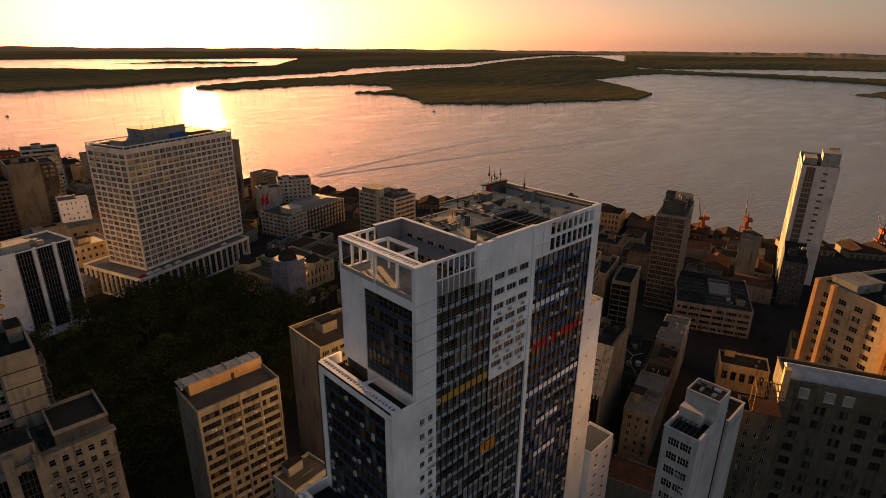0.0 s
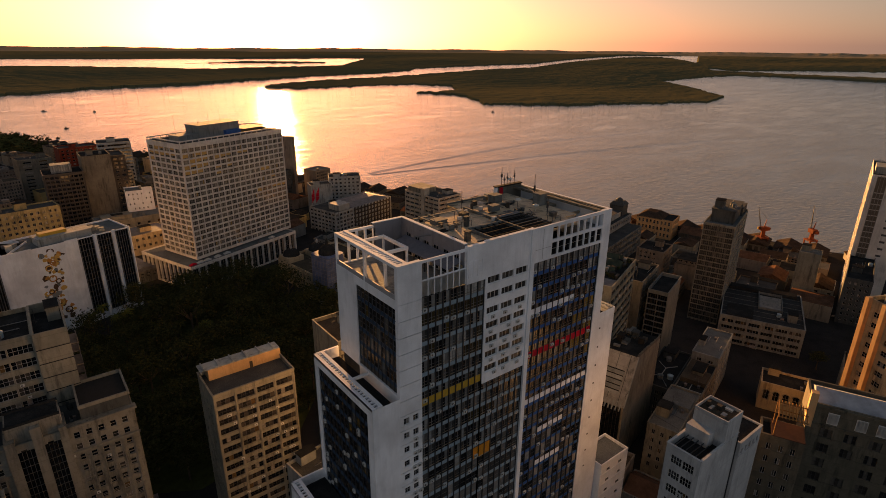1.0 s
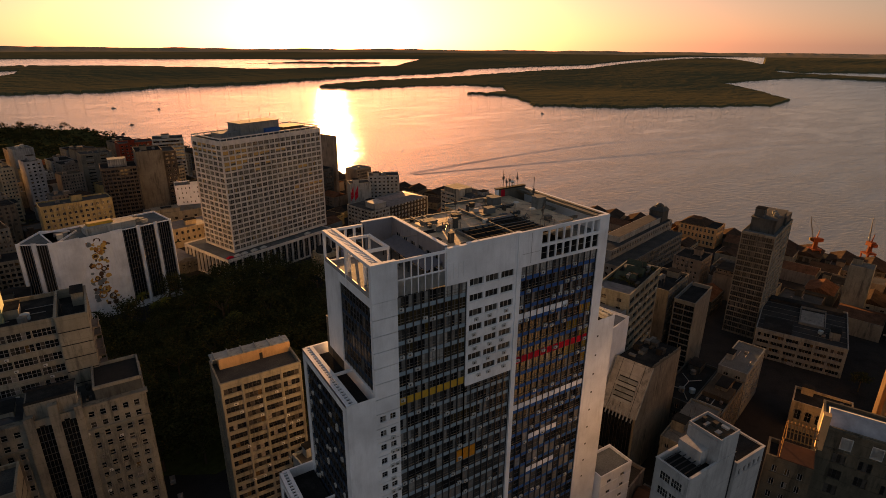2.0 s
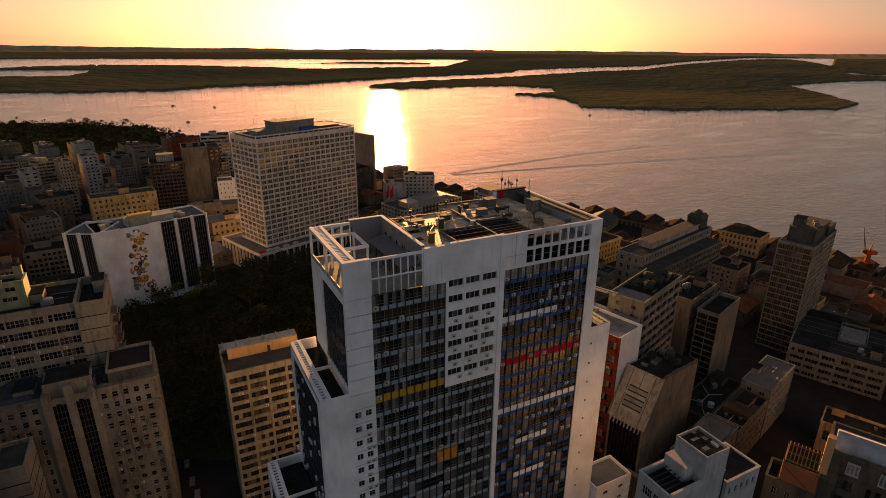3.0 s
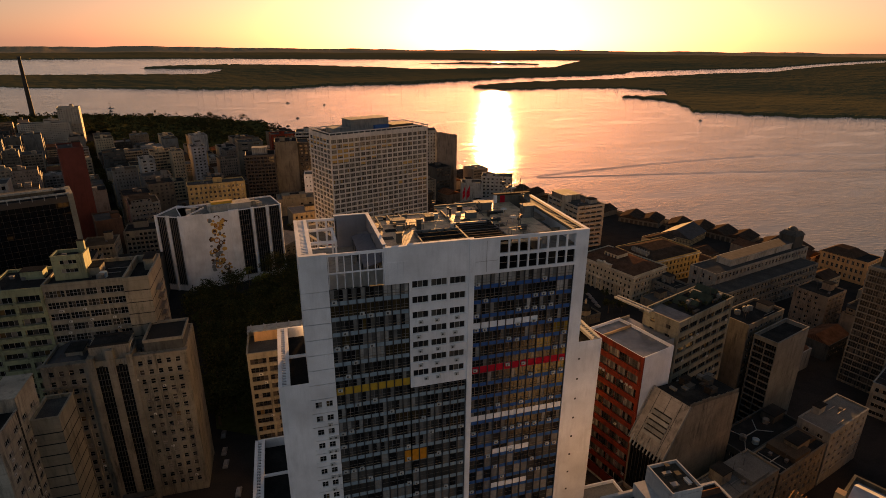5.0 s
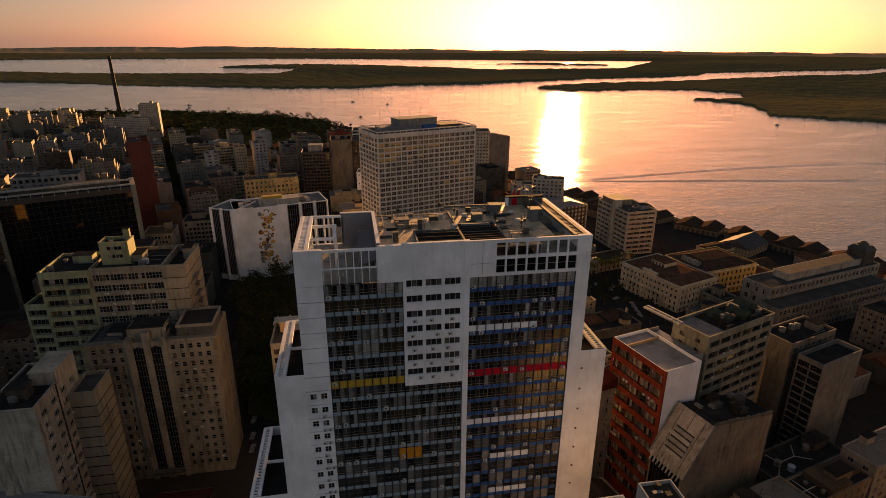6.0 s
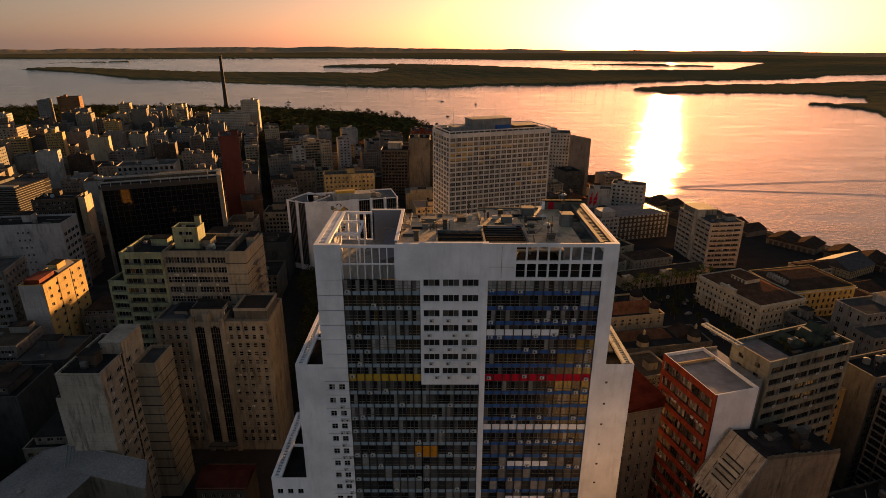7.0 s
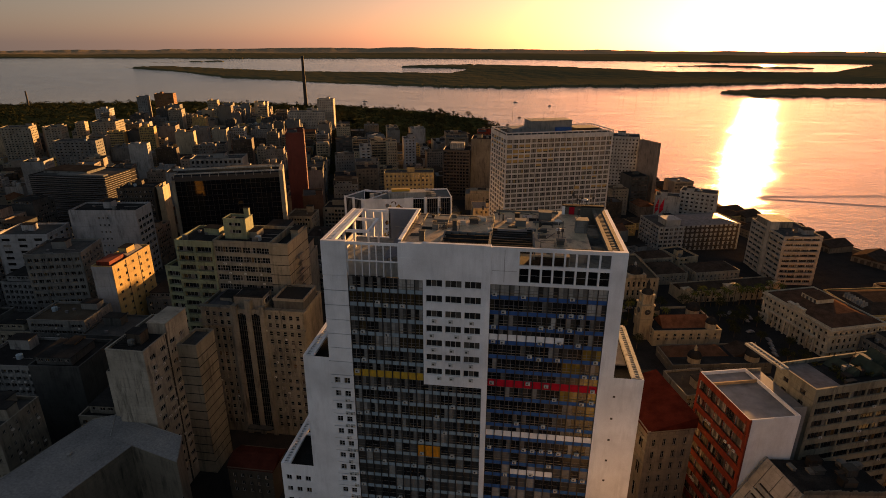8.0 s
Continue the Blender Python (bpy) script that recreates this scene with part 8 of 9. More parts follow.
block("soot_dark_house", "soot-dark house with a cluttered roof", -182, 310, 12, 25, 18, 46, BROWN, {"f": W(7, 13, 0.6, 0.5)}, 0, roof_mat=ROOFS[1], clutter=8, seed=131)
block("machinery_house", "pale cluttered roof house behind the black glass block", -118, 300, 14, 33, 16, 70, GREYWHITE, {"f": W(11, 20, 0.6, 0.6, 3, 1, 0.5, 1, 1, 0.5)}, 0, roof_mat=ROOFS[0], clutter=12, seed=132)
far_tower("white plain block near the old street", -30, 560, 18, 13, 16, 44, PALEWHITE, 3, 3, 13, 112)
far_tower("ochre lit block by the old street", -48, 556, 18, 11, 16, 41, CREAM, 4, 3, 12, 113)
far_tower("pale slab by the old street", -70, 528, 18, 12, 18, 40, OFFWHITE, 2, 3, 12, 114)
far_tower("grey block with balconies by the old street", -58, 470, 18, 22, 16, 36, CONCRETE, 6, 4, 11, 115)
far_tower("brown tapered block near the harbour", 10, 600, 10, 26, 20, 40, TAN, 2, 3, 12, 116)
far_tower("red brick block near the harbour", 44, 640, 8, 34, 20, 41, REDP, 8, 4, 12, 117)

chim = thing("power_station_chimney", -417, 1290, -5, 0, "very tall slender dark brick chimney", "chimney")
part("stack", Shape().bar((0, 0, 0), (0, 0, 116), 4.6, 16, 2.8), BROWN, chim)
part("rim", Shape().bar((0, 0, 113), (0, 0, 116.6), 3.2, 16), DARKCONC, chim)
ch2 = thing("small_chimney", -1010, 1130, -5, 0, "small dark chimney far in the town", "chimney")
part("stack", Shape().bar((0, 0, 0), (0, 0, 42), 2.2, 10, 1.5), BROWN, ch2)


def clear(x, y, r, extra=0.0):
    return all(math.hypot(x - a, y - b) > r + c + extra for a, b, c in TAKEN)


PARK = [(20, 165), (36, 156), (75, 165), (95, 188), (132, 238), (112, 262), (116, 285), (86, 306), (72, 310), (58, 306), (30, 290), (10, 282), (-2, 270), (10, 240)]


def in_poly(x, y, poly):
    inside, n = False, len(poly)
    for i in range(n):
        (x1, y1), (x2, y2) = poly[i], poly[(i + 1) % n]
        if (y1 > y) != (y2 > y) and x < (x2 - x1) * (y - y1) / (y2 - y1) + x1:
            inside = not inside
    return inside


TOWN = [OFFWHITE, PINK, BEIGE, TAN, CONCRETE, PINK, CREAM, BEIGE, PINK, TAN, GREYWHITE, BROWN, YELLOW, DARKCONC, CREAM]
NEAR = [CONCRETE, DARKCONC, GREYWHITE, TAN, BROWN, STONE, BEIGE, STONE, PINK]          # darker paints for blocks round the tower
rnd_c = random.Random(17)
lot_no = 0


FARPANE = pane("far_panes", [(0.0, (0.02, 0.019, 0.018)), (0.4, (0.06, 0.052, 0.045)), (0.7, (0.11, 0.095, 0.08))], 0.3)
FAR_MATS = [CREAM, ORANGEY, YELLOW, OFFWHITE, GREYWHITE, BEIGE, TAN, CONCRETE, PINK, DARKCONC, BROWN, WHITE, *ROOFS, TILE, DARKTILE, FARPANE, FRAME]
far_town = Shape()


def far_lot(x, y, ang, w, d, h, z0, mat, faces, tile):
    """A house too far off to pick apart, joined into the far town."""
    m = pose(x, y, z0, 0, 0, ang)
    wall, holes = Shape(), []
    for key, fr in face_frames(w, d).items():
        holes += facade(wall, fr, 0, h, faces.get(key))
    far_town.add(wall.v, wall.f, FAR_MATS.index(mat), m)
    if tile:
        far_town.add(*(lambda g: (g.v, g.f))(Shape().gable(0.1, 0.1, w - 0.1, d - 0.1, h - 0.3, h + 2.6, 0, "x" if w > d else "y")), FAR_MATS.index(rnd_c.choice((TILE, DARKTILE))), m)
    else:
        far_town.box(0.3, 0.3, h - 1.0, w - 0.3, d - 0.3, h - 0.6, FAR_MATS.index(rnd_c.choice(ROOFS)), m)
        for k in range(rnd_c.choice((1, 2, 3))):
            px, py, a = rnd_c.uniform(0.1, 0.6) * w, rnd_c.uniform(0.1, 0.6) * d, rnd_c.uniform(2, 5)
            far_town.box(px, py, h - 0.6, min(w - 0.5, px + a), min(d - 0.5, py + a), h + rnd_c.uniform(0.8, 3.2), FAR_MATS.index(mat), m)
    for hx, hz, hw_, hh, fm, spec in holes:
        far_town.add([(hx, spec["dp"], hz), (hx + hw_, spec["dp"], hz), (hx + hw_, spec["dp"], hz + hh), (hx, spec["dp"], hz + hh)], [(0, 1, 2, 3)], FAR_MATS.index(FARPANE), m @ fm)


def lot(x, y, ang, w, d, h, tile=False, windows=True):
    global lot_no
    mat = rnd_c.choice(NEAR if math.hypot(x - 50, y + 20) < 330 else TOWN)
    z0 = ground_z(x, y) - 0.6
    rows = max(1, int(h / 3.05))
    cols = max(2, int(w / rnd_c.choice((2.1, 2.6, 3.2))))
    side = max(2, int(d / rnd_c.choice((2.4, 3.2))))
    near = math.hypot(x - 50, y + 20) < 330
    nx = 2 if near else 1
    f = {"f": W(cols, rows, rnd_c.choice((0.45, 0.6, 0.75, 0.93, 0.93)), rnd_c.choice((0.45, 0.52, 0.6)), 1.8, 1.2, rnd_c.uniform(0.3, 1.2), nx, 1, rnd_c.choice((0.22, 0.4, 0.9)), 0.35, rnd_c.choice((0.0, 0.05, 0.15))),
         "r": W(side, rows, rnd_c.choice((0.4, 0.55, 0.75)), 0.48, 1.8, 1.2, rnd_c.uniform(0.5, 2.5), nx, 1, 0.22, 0.35, 0.22) if rnd_c.random() < 0.6 else None,
         "l": W(side, rows, rnd_c.choice((0.4, 0.55, 0.75)), 0.48, 1.8, 1.2, rnd_c.uniform(0.5, 2.5), nx, 1, 0.22, 0.35, 0.22) if rnd_c.random() < 0.45 else None} if windows else {}
    if windows and rnd_c.random() < 0.34:
        f["f"] = None
    a = radians(ang)
    TAKEN.append((x + w / 2 * math.cos(a) - d / 2 * math.sin(a), y + w / 2 * math.sin(a) + d / 2 * math.cos(a), math.hypot(w, d) * 0.42))
    if math.hypot(x - 50, y + 20) > 440:
        far_lot(x, y, ang, w, d, h, z0, mat, f, tile)
        return
    lot_no += 1
    colour = {"offwhite_paint": "off-white", "grey_paint": "grey", "beige_paint": "beige", "tan_paint": "tan", "concrete": "raw concrete", "pink_paint": "dull pink", "dark_concrete": "dark grey", "cream_paint": "cream", "apricot_paint": "apricot", "yellow_paint": "yellow", "brown_paint": "dark brown", "grey_stone": "grey stone", "white_paint": "white"}[mat.name]
    tall = "tall" if h > 30 else ("mid-rise" if h > 16 else "low")
    roof = "tiled roof" if tile else "flat cluttered roof"
    root = building("town_house" if h < 16 else "town_block", f"{tall} {colour} building with a {roof}", x, y, ang, w, d, z0, z0 + h, mat, f, 0, roof_mat=rnd_c.choice((ROOFS[1], ROOFS[1], ROOFS[3], ROOFS[0])) if near else rnd_c.choice(ROOFS), category="building", group="buildings of the old town", clutter=0 if tile else (rnd_c.choice((4, 5, 6)) if math.hypot(x - 50, y + 20) < 330 else rnd_c.choice((1, 2, 3))), seed=lot_no, parapet=rnd_c.uniform(0.5, 1.2))
    set_back = not tile and h > 15 and rnd_c.random() < 0.6
    if set_back:
        # a set-back top storey
        uh, ins = rnd_c.choice((2.9, 2.9, 5.8)), rnd_c.uniform(1.2, 3.5)
        top, holes = Shape(), []
        uw, ud = w - ins - rnd_c.uniform(0.6, w * 0.35), d - ins - rnd_c.uniform(0.6, d * 0.3)
        for key, fr in face_frames(uw, ud).items():
            holes += facade(top, fr, 0, uh, W(max(2, int(uw / 2.4)), max(1, int(uh / 2.9)), 0.66, 0.5, 0.5, 0.3, 0.4, nx, 1) if key in "fl" else None)
        top.box(-0.25, -0.25, uh, uw + 0.25, ud + 0.25, uh + 0.22, 1)
        ob = part("upper_storey", top, [mat, ROOFS[1]], root)
        ob.location = (ins, ins, h - 0.55)
        set_windows(ob, holes, GLASS, FRAME, 0)
    if tile:
        part("tile_roof", Shape().gable(0.1, 0.1, w - 0.1, d - 0.1, h - 0.3, h + rnd_c.uniform(2, 3.4), 0, "x" if w > d else "y"), rnd_c.choice((OLDTILE, DARKTILE, DARKTILE)), root)


def fill(ox, oy, ang, us, vs, size, heights, keep, tile=0.2, limit=400):
    """Lots on a turned grid of streets: every third gap along u and every second along v is a street."""
    a = radians(ang)
    n = 0
    u = us[0]
    col = 0
    while u < us[1]:
        w = rnd_c.uniform(*size)
        v = vs[0]
        row = 0
        while v < vs[1]:
            d = rnd_c.uniform(*size)
            cu, cv = u + w / 2, v + d / 2
            x, y = ox + cu * math.cos(a) - cv * math.sin(a), oy + cu * math.sin(a) + cv * math.cos(a)
            if n < limit and inland(x, y) and shore_dist(x, y) > 34 and clear(x, y, max(w, d) * 0.4, 0.6) and keep(x, y) and not in_poly(x, y, PARK):
                h = heights(x, y)
                lot(ox + u * math.cos(a) - v * math.sin(a), oy + u * math.sin(a) + v * math.cos(a), ang, w - 0.3, d - 0.3, h, h < 14 and rnd_c.random() < tile)
                n += 1
            row += 1
            v += d + (7 if row % 3 == 0 else 0.4)
        col += 1
        u += w + (8.5 if col % 3 == 0 else 0.4)


def street_side(x, y):
    """Distance to the right of the old street's middle line."""
    a = radians(17.5)
    return (x + 45) * math.cos(a) + (y - 335) * math.sin(a)


# right of the old street, down to the river
fill(-45, 335, 17.5, (9, 330), (30, 640), (13, 24), lambda x, y: 10 + rnd_c.random() ** 2 * 25 + (7 if street_side(x, y) < 60 else 0), lambda x, y: y < 780 - 0.55 * max(0, x) and math.hypot(x - 110, y - 345) > 62 and not (110 < x < 236 and 184 < y < 345), 0.5, 130)
# left of the old street
fill(-45, 335, 17.5, (-560, -10), (40, 760), (10, 22), lambda x, y: 8 + rnd_c.random() ** 2.6 * 36, lambda x, y: x > -760 and y > 240 and not (x < -545 and y > 640), 0.45, 760)
# near left
fill(-60, 20, 4, (-260, 40), (60, 330), (16, 25), lambda x, y: 16 + rnd_c.random() * 26, lambda x, y: x < -20 and math.hypot(x, y) > 90, 0.15, 90)
# between tower and harbour
fill(120, -30, 15.5, (10, 420), (10, 330), (12, 22), lambda x, y: 6 + rnd_c.random() * 3 if shore_dist(x, y) < 130 else 9 + rnd_c.random() ** 2 * 17, lambda x, y: x > 128 and y < 330 and math.hypot(x - 60, y) > 75 and not (110 < x < 236 and 184 < y < 345), 0.6, 190)
# strip between ministry and river
fill(160, 380, 25, (0, 160), (-60, 330), (14, 24), lambda x, y: 6 + rnd_c.random() * 4, lambda x, y: x > 150 and y > 345, 0.85, 40)

tagged(new("far_town", far_town.mesh("far_town", FAR_MATS)), "crowded far houses and blocks of the old town", "town", "", "stuff")

# ---------------------------------------------------------------- harbour sheds, cranes, boats
def along_shore(dist_in, step):
    out = []
    for (x0, y0), (x1, y1) in zip(SHORE[1:12], SHORE[2:13]):
        length = math.hypot(x1 - x0, y1 - y0)
        ux, uy = (x1 - x0) / length, (y1 - y0) / length
        for k in range(max(1, int(length / step))):
            t = (k + 0.5) * length / max(1, int(length / step))
            out.append((x0 + ux * t - uy * dist_in, y0 + uy * t + ux * dist_in, math.degrees(math.atan2(uy, ux))))
    return out


shed = thing("harbour_shed", 0, 0, 0, 0, "dark tile-roofed harbour shed with twin gables", "warehouse", "harbour sheds")
part("wall", Shape().box(-17, -11, 0, 17, 11, 5.4), TAN, shed)
for q in (-17, 0):
    part("roof", Shape().gable(q, -11, q + 17, 11, 5.4, 9.0, 0, "y", 0.5), DARKTILE, shed)
for i in range(8):
    part("gate", Shape().box(-15.5 + 4 * i, -11.06, 0.2, -13 + 4 * i, -11.0, 4), BROWN, shed)
    part("gate", Shape().box(-15.5 + 4 * i, 11.0, 0.2, -13 + 4 * i, 11.06, 4), BROWN, shed)
spots = along_shore(23, 37)
for k, (x, y, a) in enumerate(spots):
    m = pose(x, y, ground_z(x, y) - 0.3, 0, 0, a)
    if k == 0:
        shed.matrix_world = m
    else:
        copy_thing(shed, m)


def crane(x, y, turn, lift):
    c = thing("harbour_crane", x, y, -7, turn, "orange harbour crane with a lattice jib", "crane", "harbour cranes")
    base = part("portal", Shape().box(-3.2, -3.2, 0, -2.4, -2.4, 8).box(2.4, -3.2, 0, 3.2, -2.4, 8).box(-3.2, 2.4, 0, -2.4, 3.2, 8).box(2.4, 2.4, 0, 3.2, 3.2, 8).box(-3.4, -3.4, 8, 3.4, 3.4, 9), CRANE, c)
    part("tower", Shape().bar((0, 0, 9), (0, 0, 15), 1.9, 8, 1.4).box(-2.4, -1.8, 14, 2.8, 1.8, 17).box(-4.6, -1.4, 14.2, -2.4, 1.4, 16.4).bar((0, 0, 17), (-1, 0, 23), 0.5, 5, 0.2), CRANE, c)
    part("cabin", Shape().box(1.6, -2.6, 14.4, 3.6, -1.8, 16.4), YELPANEL, c)
    tip = Vector((20 * math.cos(lift), 0, 15 + 20 * math.sin(lift)))
    s = Shape()
    for dy, dz in ((-0.7, 0), (0.7, 0), (0, 0.9)):
        s.bar((2.4, dy, 15 + dz), tip, 0.14, 4)
    for i in range(14):
        p = Vector((2.4, 0, 15)).lerp(tip, i / 14)
        k = 1 - i / 14
        s.bar(p + Vector((0, -0.7 * k, 0)), p + Vector((0, 0.7 * k, 0)), 0.06, 4).bar(p + Vector((0, 0.7 * k, 0)), p + Vector((0.4, 0, 0.9 * k)), 0.06, 4)
    part("jib", s, BLACKM, c, "dark lattice jib")
    part("stay", Shape().bar((-1, 0, 23), tip, 0.08, 4), BLACKM, c)


crane(452, 163, 150, 1.15)
crane(476, 138, 60, 1.36)
crane(520, 56, 30, 0.6)


def boat(x, y, kind, turn):
    b = thing("moored_boat" if kind == "m" else ("sailing_boat" if kind == "s" else "motor_boat"), x, y, WATER_Z, turn, {"m": "small dark moored boat with a low cabin", "s": "sailing boat with a bare mast", "b": "small pale motor boat on the open river"}[kind], "boat", "boats on the river")
    k = 1.0 if kind == "m" else 1.5
    s = Shape().add([(-3 * k, -1.1 * k, -0.2), (2.2 * k, -1.1 * k, -0.2), (4 * k, 0, -0.2), (2.2 * k, 1.1 * k, -0.2), (-3 * k, 1.1 * k, -0.2), (-3 * k, -1.3 * k, 1.1), (2.4 * k, -1.3 * k, 1.2), (4.6 * k, 0, 1.4), (2.4 * k, 1.3 * k, 1.2), (-3 * k, 1.3 * k, 1.1)],
                    [(4, 3, 2, 1, 0), (5, 6, 7, 8, 9), (0, 1, 6, 5), (1, 2, 7, 6), (2, 3, 8, 7), (3, 4, 9, 8), (4, 0, 5, 9)])
    part("hull", s, OFFWHITE if kind != "m" else BROWN, b)
    part("cabin", Shape().hip(-1.5 * k, -0.8 * k, 1.2 * k, 0.8 * k, 1.1, 2.6, 0.35), BROWN, b)
    if kind == "s":
        part("mast", Shape().bar((0.4, 0, 1.2), (0.4, 0, 15), 0.14, 5).bar((-3.5, 0, 2.8), (0.4, 0, 3.0), 0.16, 5), BROWN, b)


for x, y, kd, t in ((80, 1520, "s", 20), (168, 1450, "s", 60), (92, 1197, "m", 10), (51, 1052, "m", 60), (-326, 1490, "s", 10), (-215, 1404, "m", 70), (-310, 1424, "m", 20), (-209, 1342, "m", 50), (-1720, 1928, "b", 30), (-1200, 1790, "s", 0),
                    (30, 1120, "m", 15), (70, 1080, "m", 40), (110, 1010, "m", 80), (-60, 1285, "m", 5), (-20, 1230, "m", 30), (20, 1180, "m", 10), (-500, 1440, "m", 0), (-650, 1460, "m", 12), (-420, 1420, "m", 33), (900, 960, "b", 80)):
    boat(x, y, kd, t)


def wake(x0, y0, x1, y1, bend, width):
    """A long low ridge of water behind a boat."""
    s = Shape()
    n = 60
    d = Vector((x1 - x0, y1 - y0, 0))
    side = Vector((-d.y, d.x, 0)).normalized()
    rows = []
    for i in range(n + 1):
        t = i / n
        c = Vector((x0, y0, 0)) + d * t + side * bend * math.sin(math.pi * t)
        w = width * (0.4 + t)
        h = 0.22 * (1 - 0.6 * t)
        rows.append([(c.x + side.x * k * w, c.y + side.y * k * w, WATER_Z + (h if k == 0 else -0.05)) for k in (-1, 0, 1)])
    for r in rows:
        s.v += r
    for i in range(n):
        for k in (0, 1):
            s.f.append((3 * i + k, 3 * i + k + 1, 3 * i + k + 4, 3 * i + k + 3))
            s.m.append(0)
    me = s.mesh("boat_wake", WATER)
    me.polygons.foreach_set("use_smooth", [True] * len(me.polygons))
    tagged(new("boat_wake", me), "long low wake ridge on the river", "wake", "", "structure")


for k in range(2):
    wake(344, 570 + 4 * k, 1006, 560 + 8 * k, 40, 0.7)
    wake(344, 566 - 3 * k, 980, 452 - 9 * k, 12, 0.8)

# ---------------------------------------------------------------- trees
def crown_shape(rx, rz, clumps, leaves, seed, size):
    """Many small leaf blades in uneven clumps round an open crown."""
    r = random.Random(seed)
    s = Shape()
    for c in range(clumps):
        t, u = r.random() * math.tau, r.uniform(-0.35, 1)
        k = r.uniform(0.45, 0.95)
        cx, cy, cz = rx * k * math.cos(t) * math.sqrt(max(0.0, 1 - u * u)), rx * k * math.sin(t) * math.sqrt(max(0.0, 1 - u * u)), rz * k * u
        cr = r.uniform(0.22, 0.42) * rx
        for i in range(leaves):
            q = Vector((r.gauss(0, 1), r.gauss(0, 1), r.gauss(0, 0.8)))
            q = q.normalized() * cr * r.uniform(0.6, 1.05) + Vector((cx, cy, cz))
            a = Vector((r.uniform(-1, 1), r.uniform(-1, 1), r.uniform(-0.4, 0.4))).normalized() * size
            b = Vector((r.uniform(-1, 1), r.uniform(-1, 1), r.uniform(-0.6, 0.6))).normalized() * size * 0.7
            s.add([q, q + a, q + a + b, q + b], [(0, 1, 2, 3)])
    return s


def tree(h, rx, rz, seed, name="park_tree", label="dense dark green park tree", group="trees of the park"):
    t = thing(name, 0, 0, 0, 0, label, "tree", group)
    r = random.Random(seed)
    s = Shape().bar((0, 0, -0.3), (0, 0, h - rz), 0.42, 7, 0.28)
    for i in range(6):
        a = math.tau * i / 6 + r.random()
        s.bar((0, 0, h - rz * r.uniform(1.2, 1.5)), (rx * 0.6 * math.cos(a), rx * 0.6 * math.sin(a), h - rz * r.uniform(0.2, 0.8)), 0.2, 5, 0.06)
    part("trunk", s, BARK, t)
    c = part("crown", crown_shape(rx, rz, 34, 34, seed, 0.62), LEAF, t)
    c.location = (0, 0, h - rz * 0.75)
    return t


def palm(h, seed):
    t = thing("palm_tree", 0, 0, 0, 0, "tall palm with a drooping crown", "palm", "palms")
    s = Shape()
    for i in range(6):
        s.bar((0.12 * math.sin(i), 0, h * i / 6 - (0.3 if i == 0 else 0)), (0.12 * math.sin(i + 1), 0, h * (i + 1) / 6), 0.26 - 0.02 * i, 7, 0.24 - 0.02 * i)
    part("trunk", s, BARK, t)
    r = random.Random(seed)
    s = Shape()
    for i in range(22):
        a, up = math.tau * i / 22 + r.random() * 0.2, r.uniform(-0.2, 0.9)
        px = Vector((0, 0, h))
        dr = Vector((math.cos(a), math.sin(a), up)).normalized()
        side = Vector((-math.sin(a), math.cos(a), 0)) * 0.28
        for k in range(5):
            nx = px + dr * 0.62
            s.add([px - side, px + side, nx + side * 0.9, nx - side * 0.9], [(0, 1, 2, 3)])
            px = nx
            dr = (dr + Vector((0, 0, -0.32))).normalized()
    part("crown", s, LEAF2, t)
    return t


kinds = [tree(13, 6.0, 4.6, 1), tree(16, 7.2, 5.4, 2), tree(11, 5.0, 3.8, 3), tree(14, 5.6, 5.0, 4)]
used = [False] * len(kinds)


def plant(proto, k, x, y, z, turn, scale, flags):
    m = pose(x, y, z, 0, 0, turn)
    if flags[k]:
        ob = copy_thing(proto, m)
    else:
        flags[k] = True
        proto.matrix_world = m
        ob = proto
    ob.scale = (scale, scale, scale * random.Random(x).uniform(0.9, 1.1))


rnd_p = random.Random(23)
set_ = []
tries = 0
while len(set_) < 165 and tries < 9000:
    tries += 1
    x, y = rnd_p.uniform(-5, 140), rnd_p.uniform(150, 312)
    if in_poly(x, y, PARK) and clear(x, y, 2.5) and all(math.hypot(x - a, y - b) > 7.6 for a, b in set_):
        set_.append((x, y))
        k = rnd_p.randrange(4)
        plant(kinds[k], k, x, y, ground_z(x, y) - 0.1, rnd_p.uniform(0, 360), rnd_p.uniform(0.85, 1.5), used)
# street trees beside the old street, the harbour tip and the far town
tries, n_s = 0, 0
while n_s < 90 and tries < 6000:
    tries += 1
    p = rnd_p.uniform(20, 860)
    side = rnd_p.choice((-6.5, 6.5))
    a = radians(17.5)
    x, y = -45 + side * math.cos(a) - p * math.sin(a), 335 + side * math.sin(a) + p * math.cos(a)
    if p > 520:
        x, y = rnd_p.uniform(-330, 20), rnd_p.uniform(860, 1230)
    if inland(x, y) and clear(x, y, 1.5) and all(math.hypot(x - q, y - e) > 8 for q, e in set_):
        set_.append((x, y))
        n_s += 1
        k = rnd_p.randrange(4)
        plant(kinds[k], k, x, y, ground_z(x, y) - 0.1, rnd_p.uniform(0, 360), rnd_p.uniform(0.8, 1.15), used)

palms = [palm(9, 1), palm(12, 2)]
pu = [False, False]
for i in range(16):
    x, y = 195 + 3.6 * i * math.cos(radians(17)), 271 + 3.6 * i * math.sin(radians(17))
    plant(palms[i % 2], i % 2, x, y, ground_z(x, y) - 0.1, 37 * i, rnd_p.uniform(0.85, 1.15), pu)
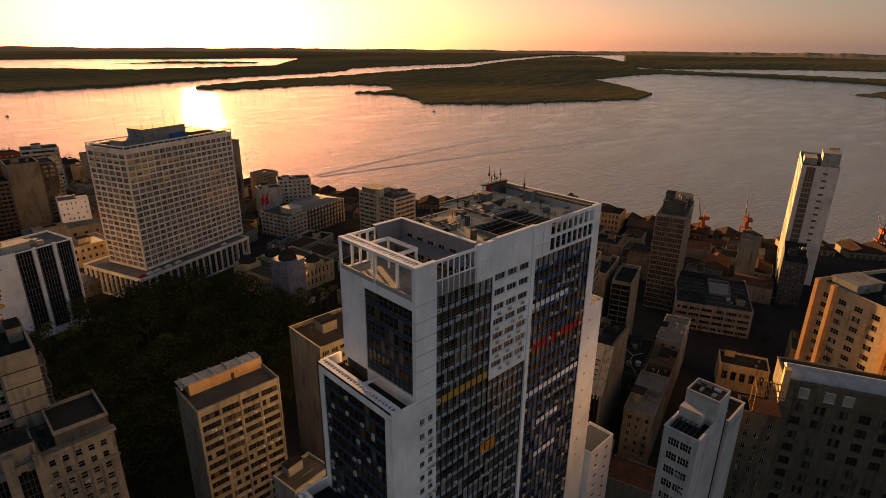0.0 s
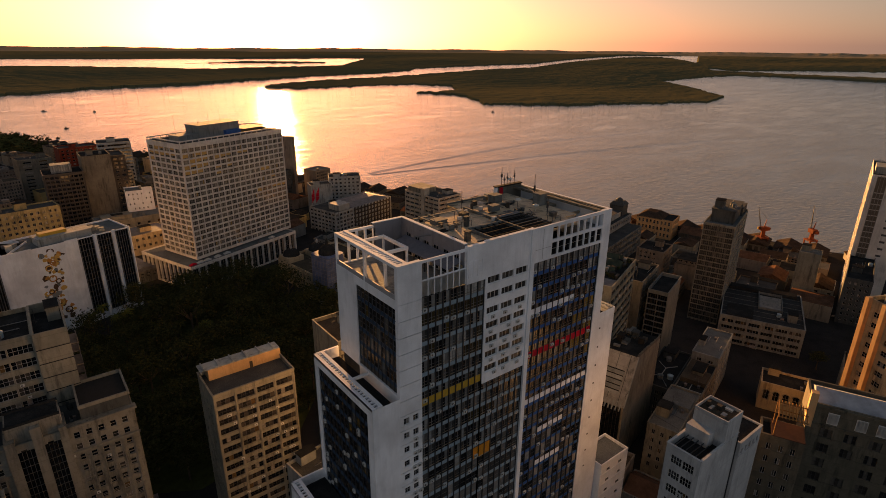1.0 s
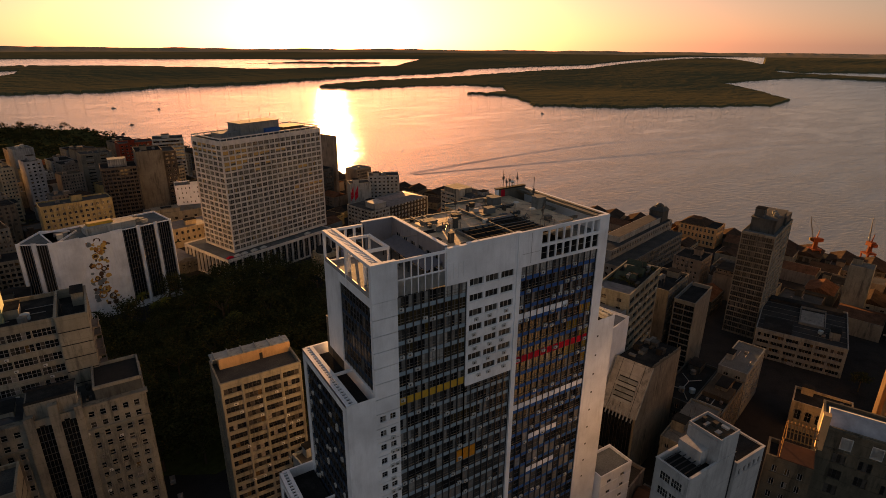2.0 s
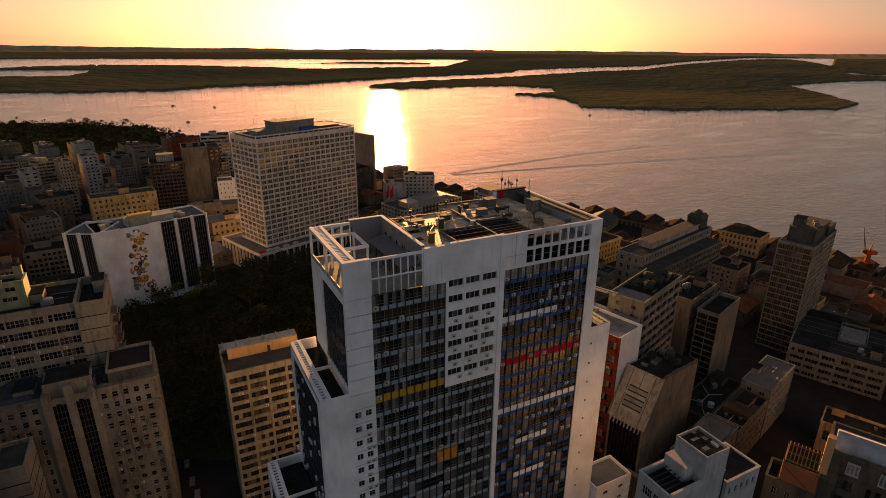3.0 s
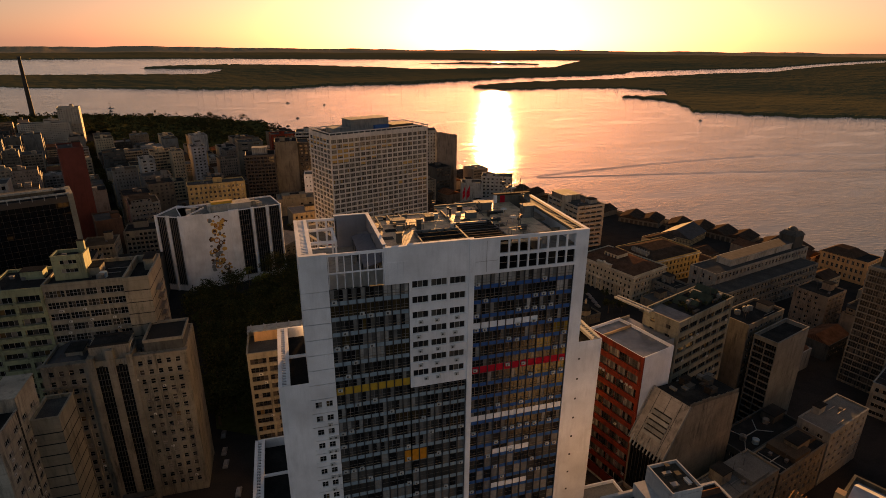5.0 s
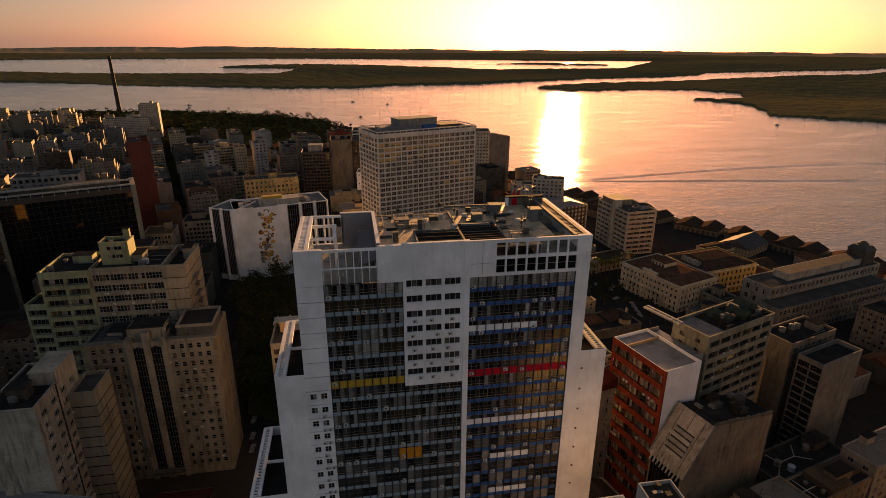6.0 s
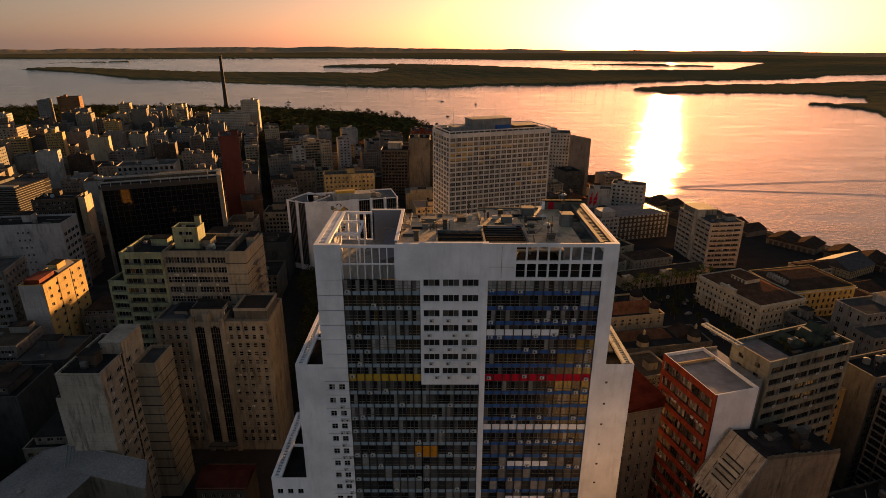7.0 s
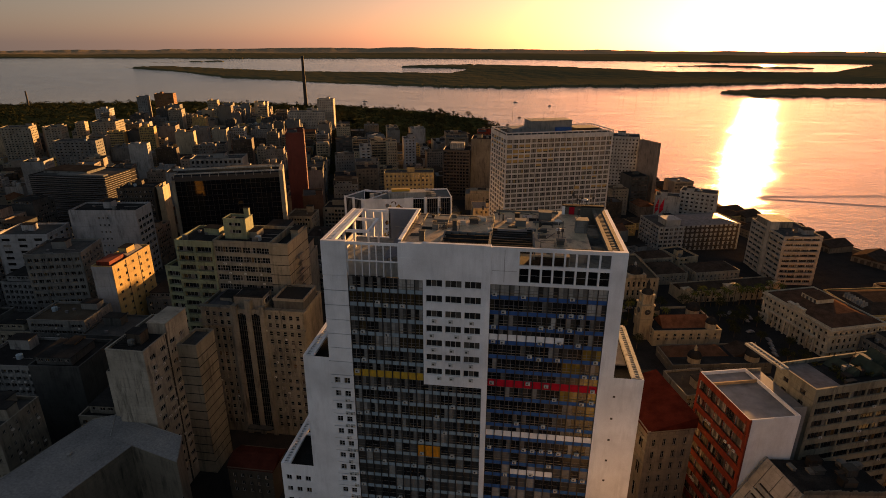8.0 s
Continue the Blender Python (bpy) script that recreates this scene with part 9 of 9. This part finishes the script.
for i in range(12):
    x, y = 128 + 3.8 * i + rnd_p.uniform(-1, 1), 268 - 2.1 * i + rnd_p.uniform(-2, 2) - 6
    plant(palms[i % 2], i % 2, x, y, ground_z(x, y) - 0.1, 51 * i, rnd_p.uniform(0.8, 1.1), pu)
for i in range(10):
    x, y = 24 + 4.5 * i, 300 - 6 * i + rnd_p.uniform(-3, 3)
    plant(palms[i % 2], i % 2, x, y, ground_z(x, y) - 0.1, 23 * i, rnd_p.uniform(0.9, 1.3), pu)

# small trees on the square before the palace and the church
n_s, tries = 0, 0
while n_s < 34 and tries < 4000:
    tries += 1
    x, y = rnd_p.choice(((rnd_p.uniform(205, 232), rnd_p.uniform(205, 268)), (rnd_p.uniform(120, 160), rnd_p.uniform(190, 262)), (rnd_p.uniform(165, 225), rnd_p.uniform(252, 268))))
    if clear(x, y, 1.5) and all(math.hypot(x - q, y - e) > 5.5 for q, e in set_):
        set_.append((x, y))
        n_s += 1
        k = rnd_p.randrange(4)
        plant(kinds[k], k, x, y, ground_z(x, y) - 0.1, rnd_p.uniform(0, 360), rnd_p.uniform(0.42, 0.62), used)

for i in range(16):
    x, y = rnd_p.uniform(246, 284), rnd_p.uniform(30, 66)
    if clear(x, y, 1.0):
        k = rnd_p.randrange(4)
        plant(kinds[k], k, x, y, ground_z(x, y) - 0.1, rnd_p.uniform(0, 360), rnd_p.uniform(0.45, 0.75), used)

# far woods of the harbour tip and the shore beyond the town, too many to count
s = Shape()
r = random.Random(77)
for i in range(5200):
    if i < 2000:
        x, y = r.uniform(-560, 60), r.uniform(790, 1330)
    else:
        x, y = r.uniform(-1500, -540), r.uniform(600, 1330)
    if not inland(x, y) or shore_dist(x, y) < 6 or not clear(x, y, 3):
        continue
    if -330 < x < -205 and y < 980:
        continue
    g = ground_z(x, y)
    rr = r.uniform(3.2, 6.0)
    for k in range(20):
        q = Vector((r.gauss(0, 1), r.gauss(0, 1), abs(r.gauss(0, 1)))).normalized() * rr * r.uniform(0.75, 1.05)
        a = Vector((r.uniform(-1, 1), r.uniform(-1, 1), r.uniform(-0.5, 0.5))) * 2.6
        b = Vector((r.uniform(-1, 1), r.uniform(-1, 1), r.uniform(-0.5, 0.8))) * 2.0
        c = Vector((x, y, g + 2.5 + rr * 0.5)) + q
        s.add([c, c + a, c + a + b, c + b], [(0, 1, 2, 3)])
# courtyard and street trees far in the town
for i in range(900):
    x, y = r.uniform(-600, 150), r.uniform(390, 950)
    if not inland(x, y) or not clear(x, y, 1.0) or in_poly(x, y, PARK):
        continue
    g, rr = ground_z(x, y), r.uniform(2.5, 4.5)
    for k in range(22):
        q = Vector((r.gauss(0, 1), r.gauss(0, 1), abs(r.gauss(0, 1)))).normalized() * rr * r.uniform(0.75, 1.05)
        a = Vector((r.uniform(-1, 1), r.uniform(-1, 1), r.uniform(-0.5, 0.5))) * 1.8
        b = Vector((r.uniform(-1, 1), r.uniform(-1, 1), r.uniform(-0.5, 0.8))) * 1.4
        c = Vector((x, y, g + 3.5 + rr * 0.5)) + q
        s.add([c, c + a, c + a + b, c + b], [(0, 1, 2, 3)])
# closed canopy between the crowns
step, cols_ = 7.0, {}
for i in range(220):
    for j in range(106):
        x, y = -1500 + step * i + r.uniform(-2, 2), 610 + step * j + r.uniform(-2, 2)
        if inland(x, y) and shore_dist(x, y) > 5 and clear(x, y, 4) and not (-330 < x < -205 and y < 980) and (y > (790 if x > -200 else 880) or (x < -545 and y > 640)):
            s.v.append((x, y, ground_z(x, y) + 4.4 + 4.0 * noise.noise(Vector((x * 0.012, y * 0.012, 0))) + 2.2 * noise.noise(Vector((x * 0.04, y * 0.04, 3))) + r.uniform(-1.3, 1.3)))
            cols_[i, j] = len(s.v) - 1
for (i, j), v in cols_.items():
    if all(q in cols_ for q in ((i + 1, j), (i, j + 1), (i + 1, j + 1))):
        s.f.append((v, cols_[i + 1, j], cols_[i + 1, j + 1], cols_[i, j + 1]))
        s.m.append(0)
tagged(new("shore_woods", s.mesh("shore_woods", LEAF)), "dense dark trees on the far shore of the town", "woods", "", "stuff")

# park lawn, a little above the ground, and the old street
s = Shape()
# quay paving, its colour lifted for the glare over the harbour
for (x0, y0), (x1, y1) in zip(SHORE[3:9], SHORE[4:10]):
    ux, uy = (x1 - x0) / math.hypot(x1 - x0, y1 - y0), (y1 - y0) / math.hypot(x1 - x0, y1 - y0)
    vs = []
    for x, y, k in ((x0, y0, 3), (x1, y1, 3), (x1, y1, 46), (x0, y0, 46)):
        px, py = x - uy * k, y + ux * k
        vs.append((px, py, ground_z(px, py) + 0.12))
    s.add(vs, [(0, 1, 2, 3)])
tagged(new("quay_paving", s.mesh("quay_paving", roofing("dusty_paving", (0.075, 0.07, 0.055), (0.13, 0.12, 0.085), 0.3))), "dusty worn paving of the quay by the sheds", "pavement", "", "structure")
tagged(new("lawn", Shape().prism(PARK, -0.3, 0.02).mesh("lawn", GRASS)), "dark park lawn under the trees", "lawn", "", "structure")
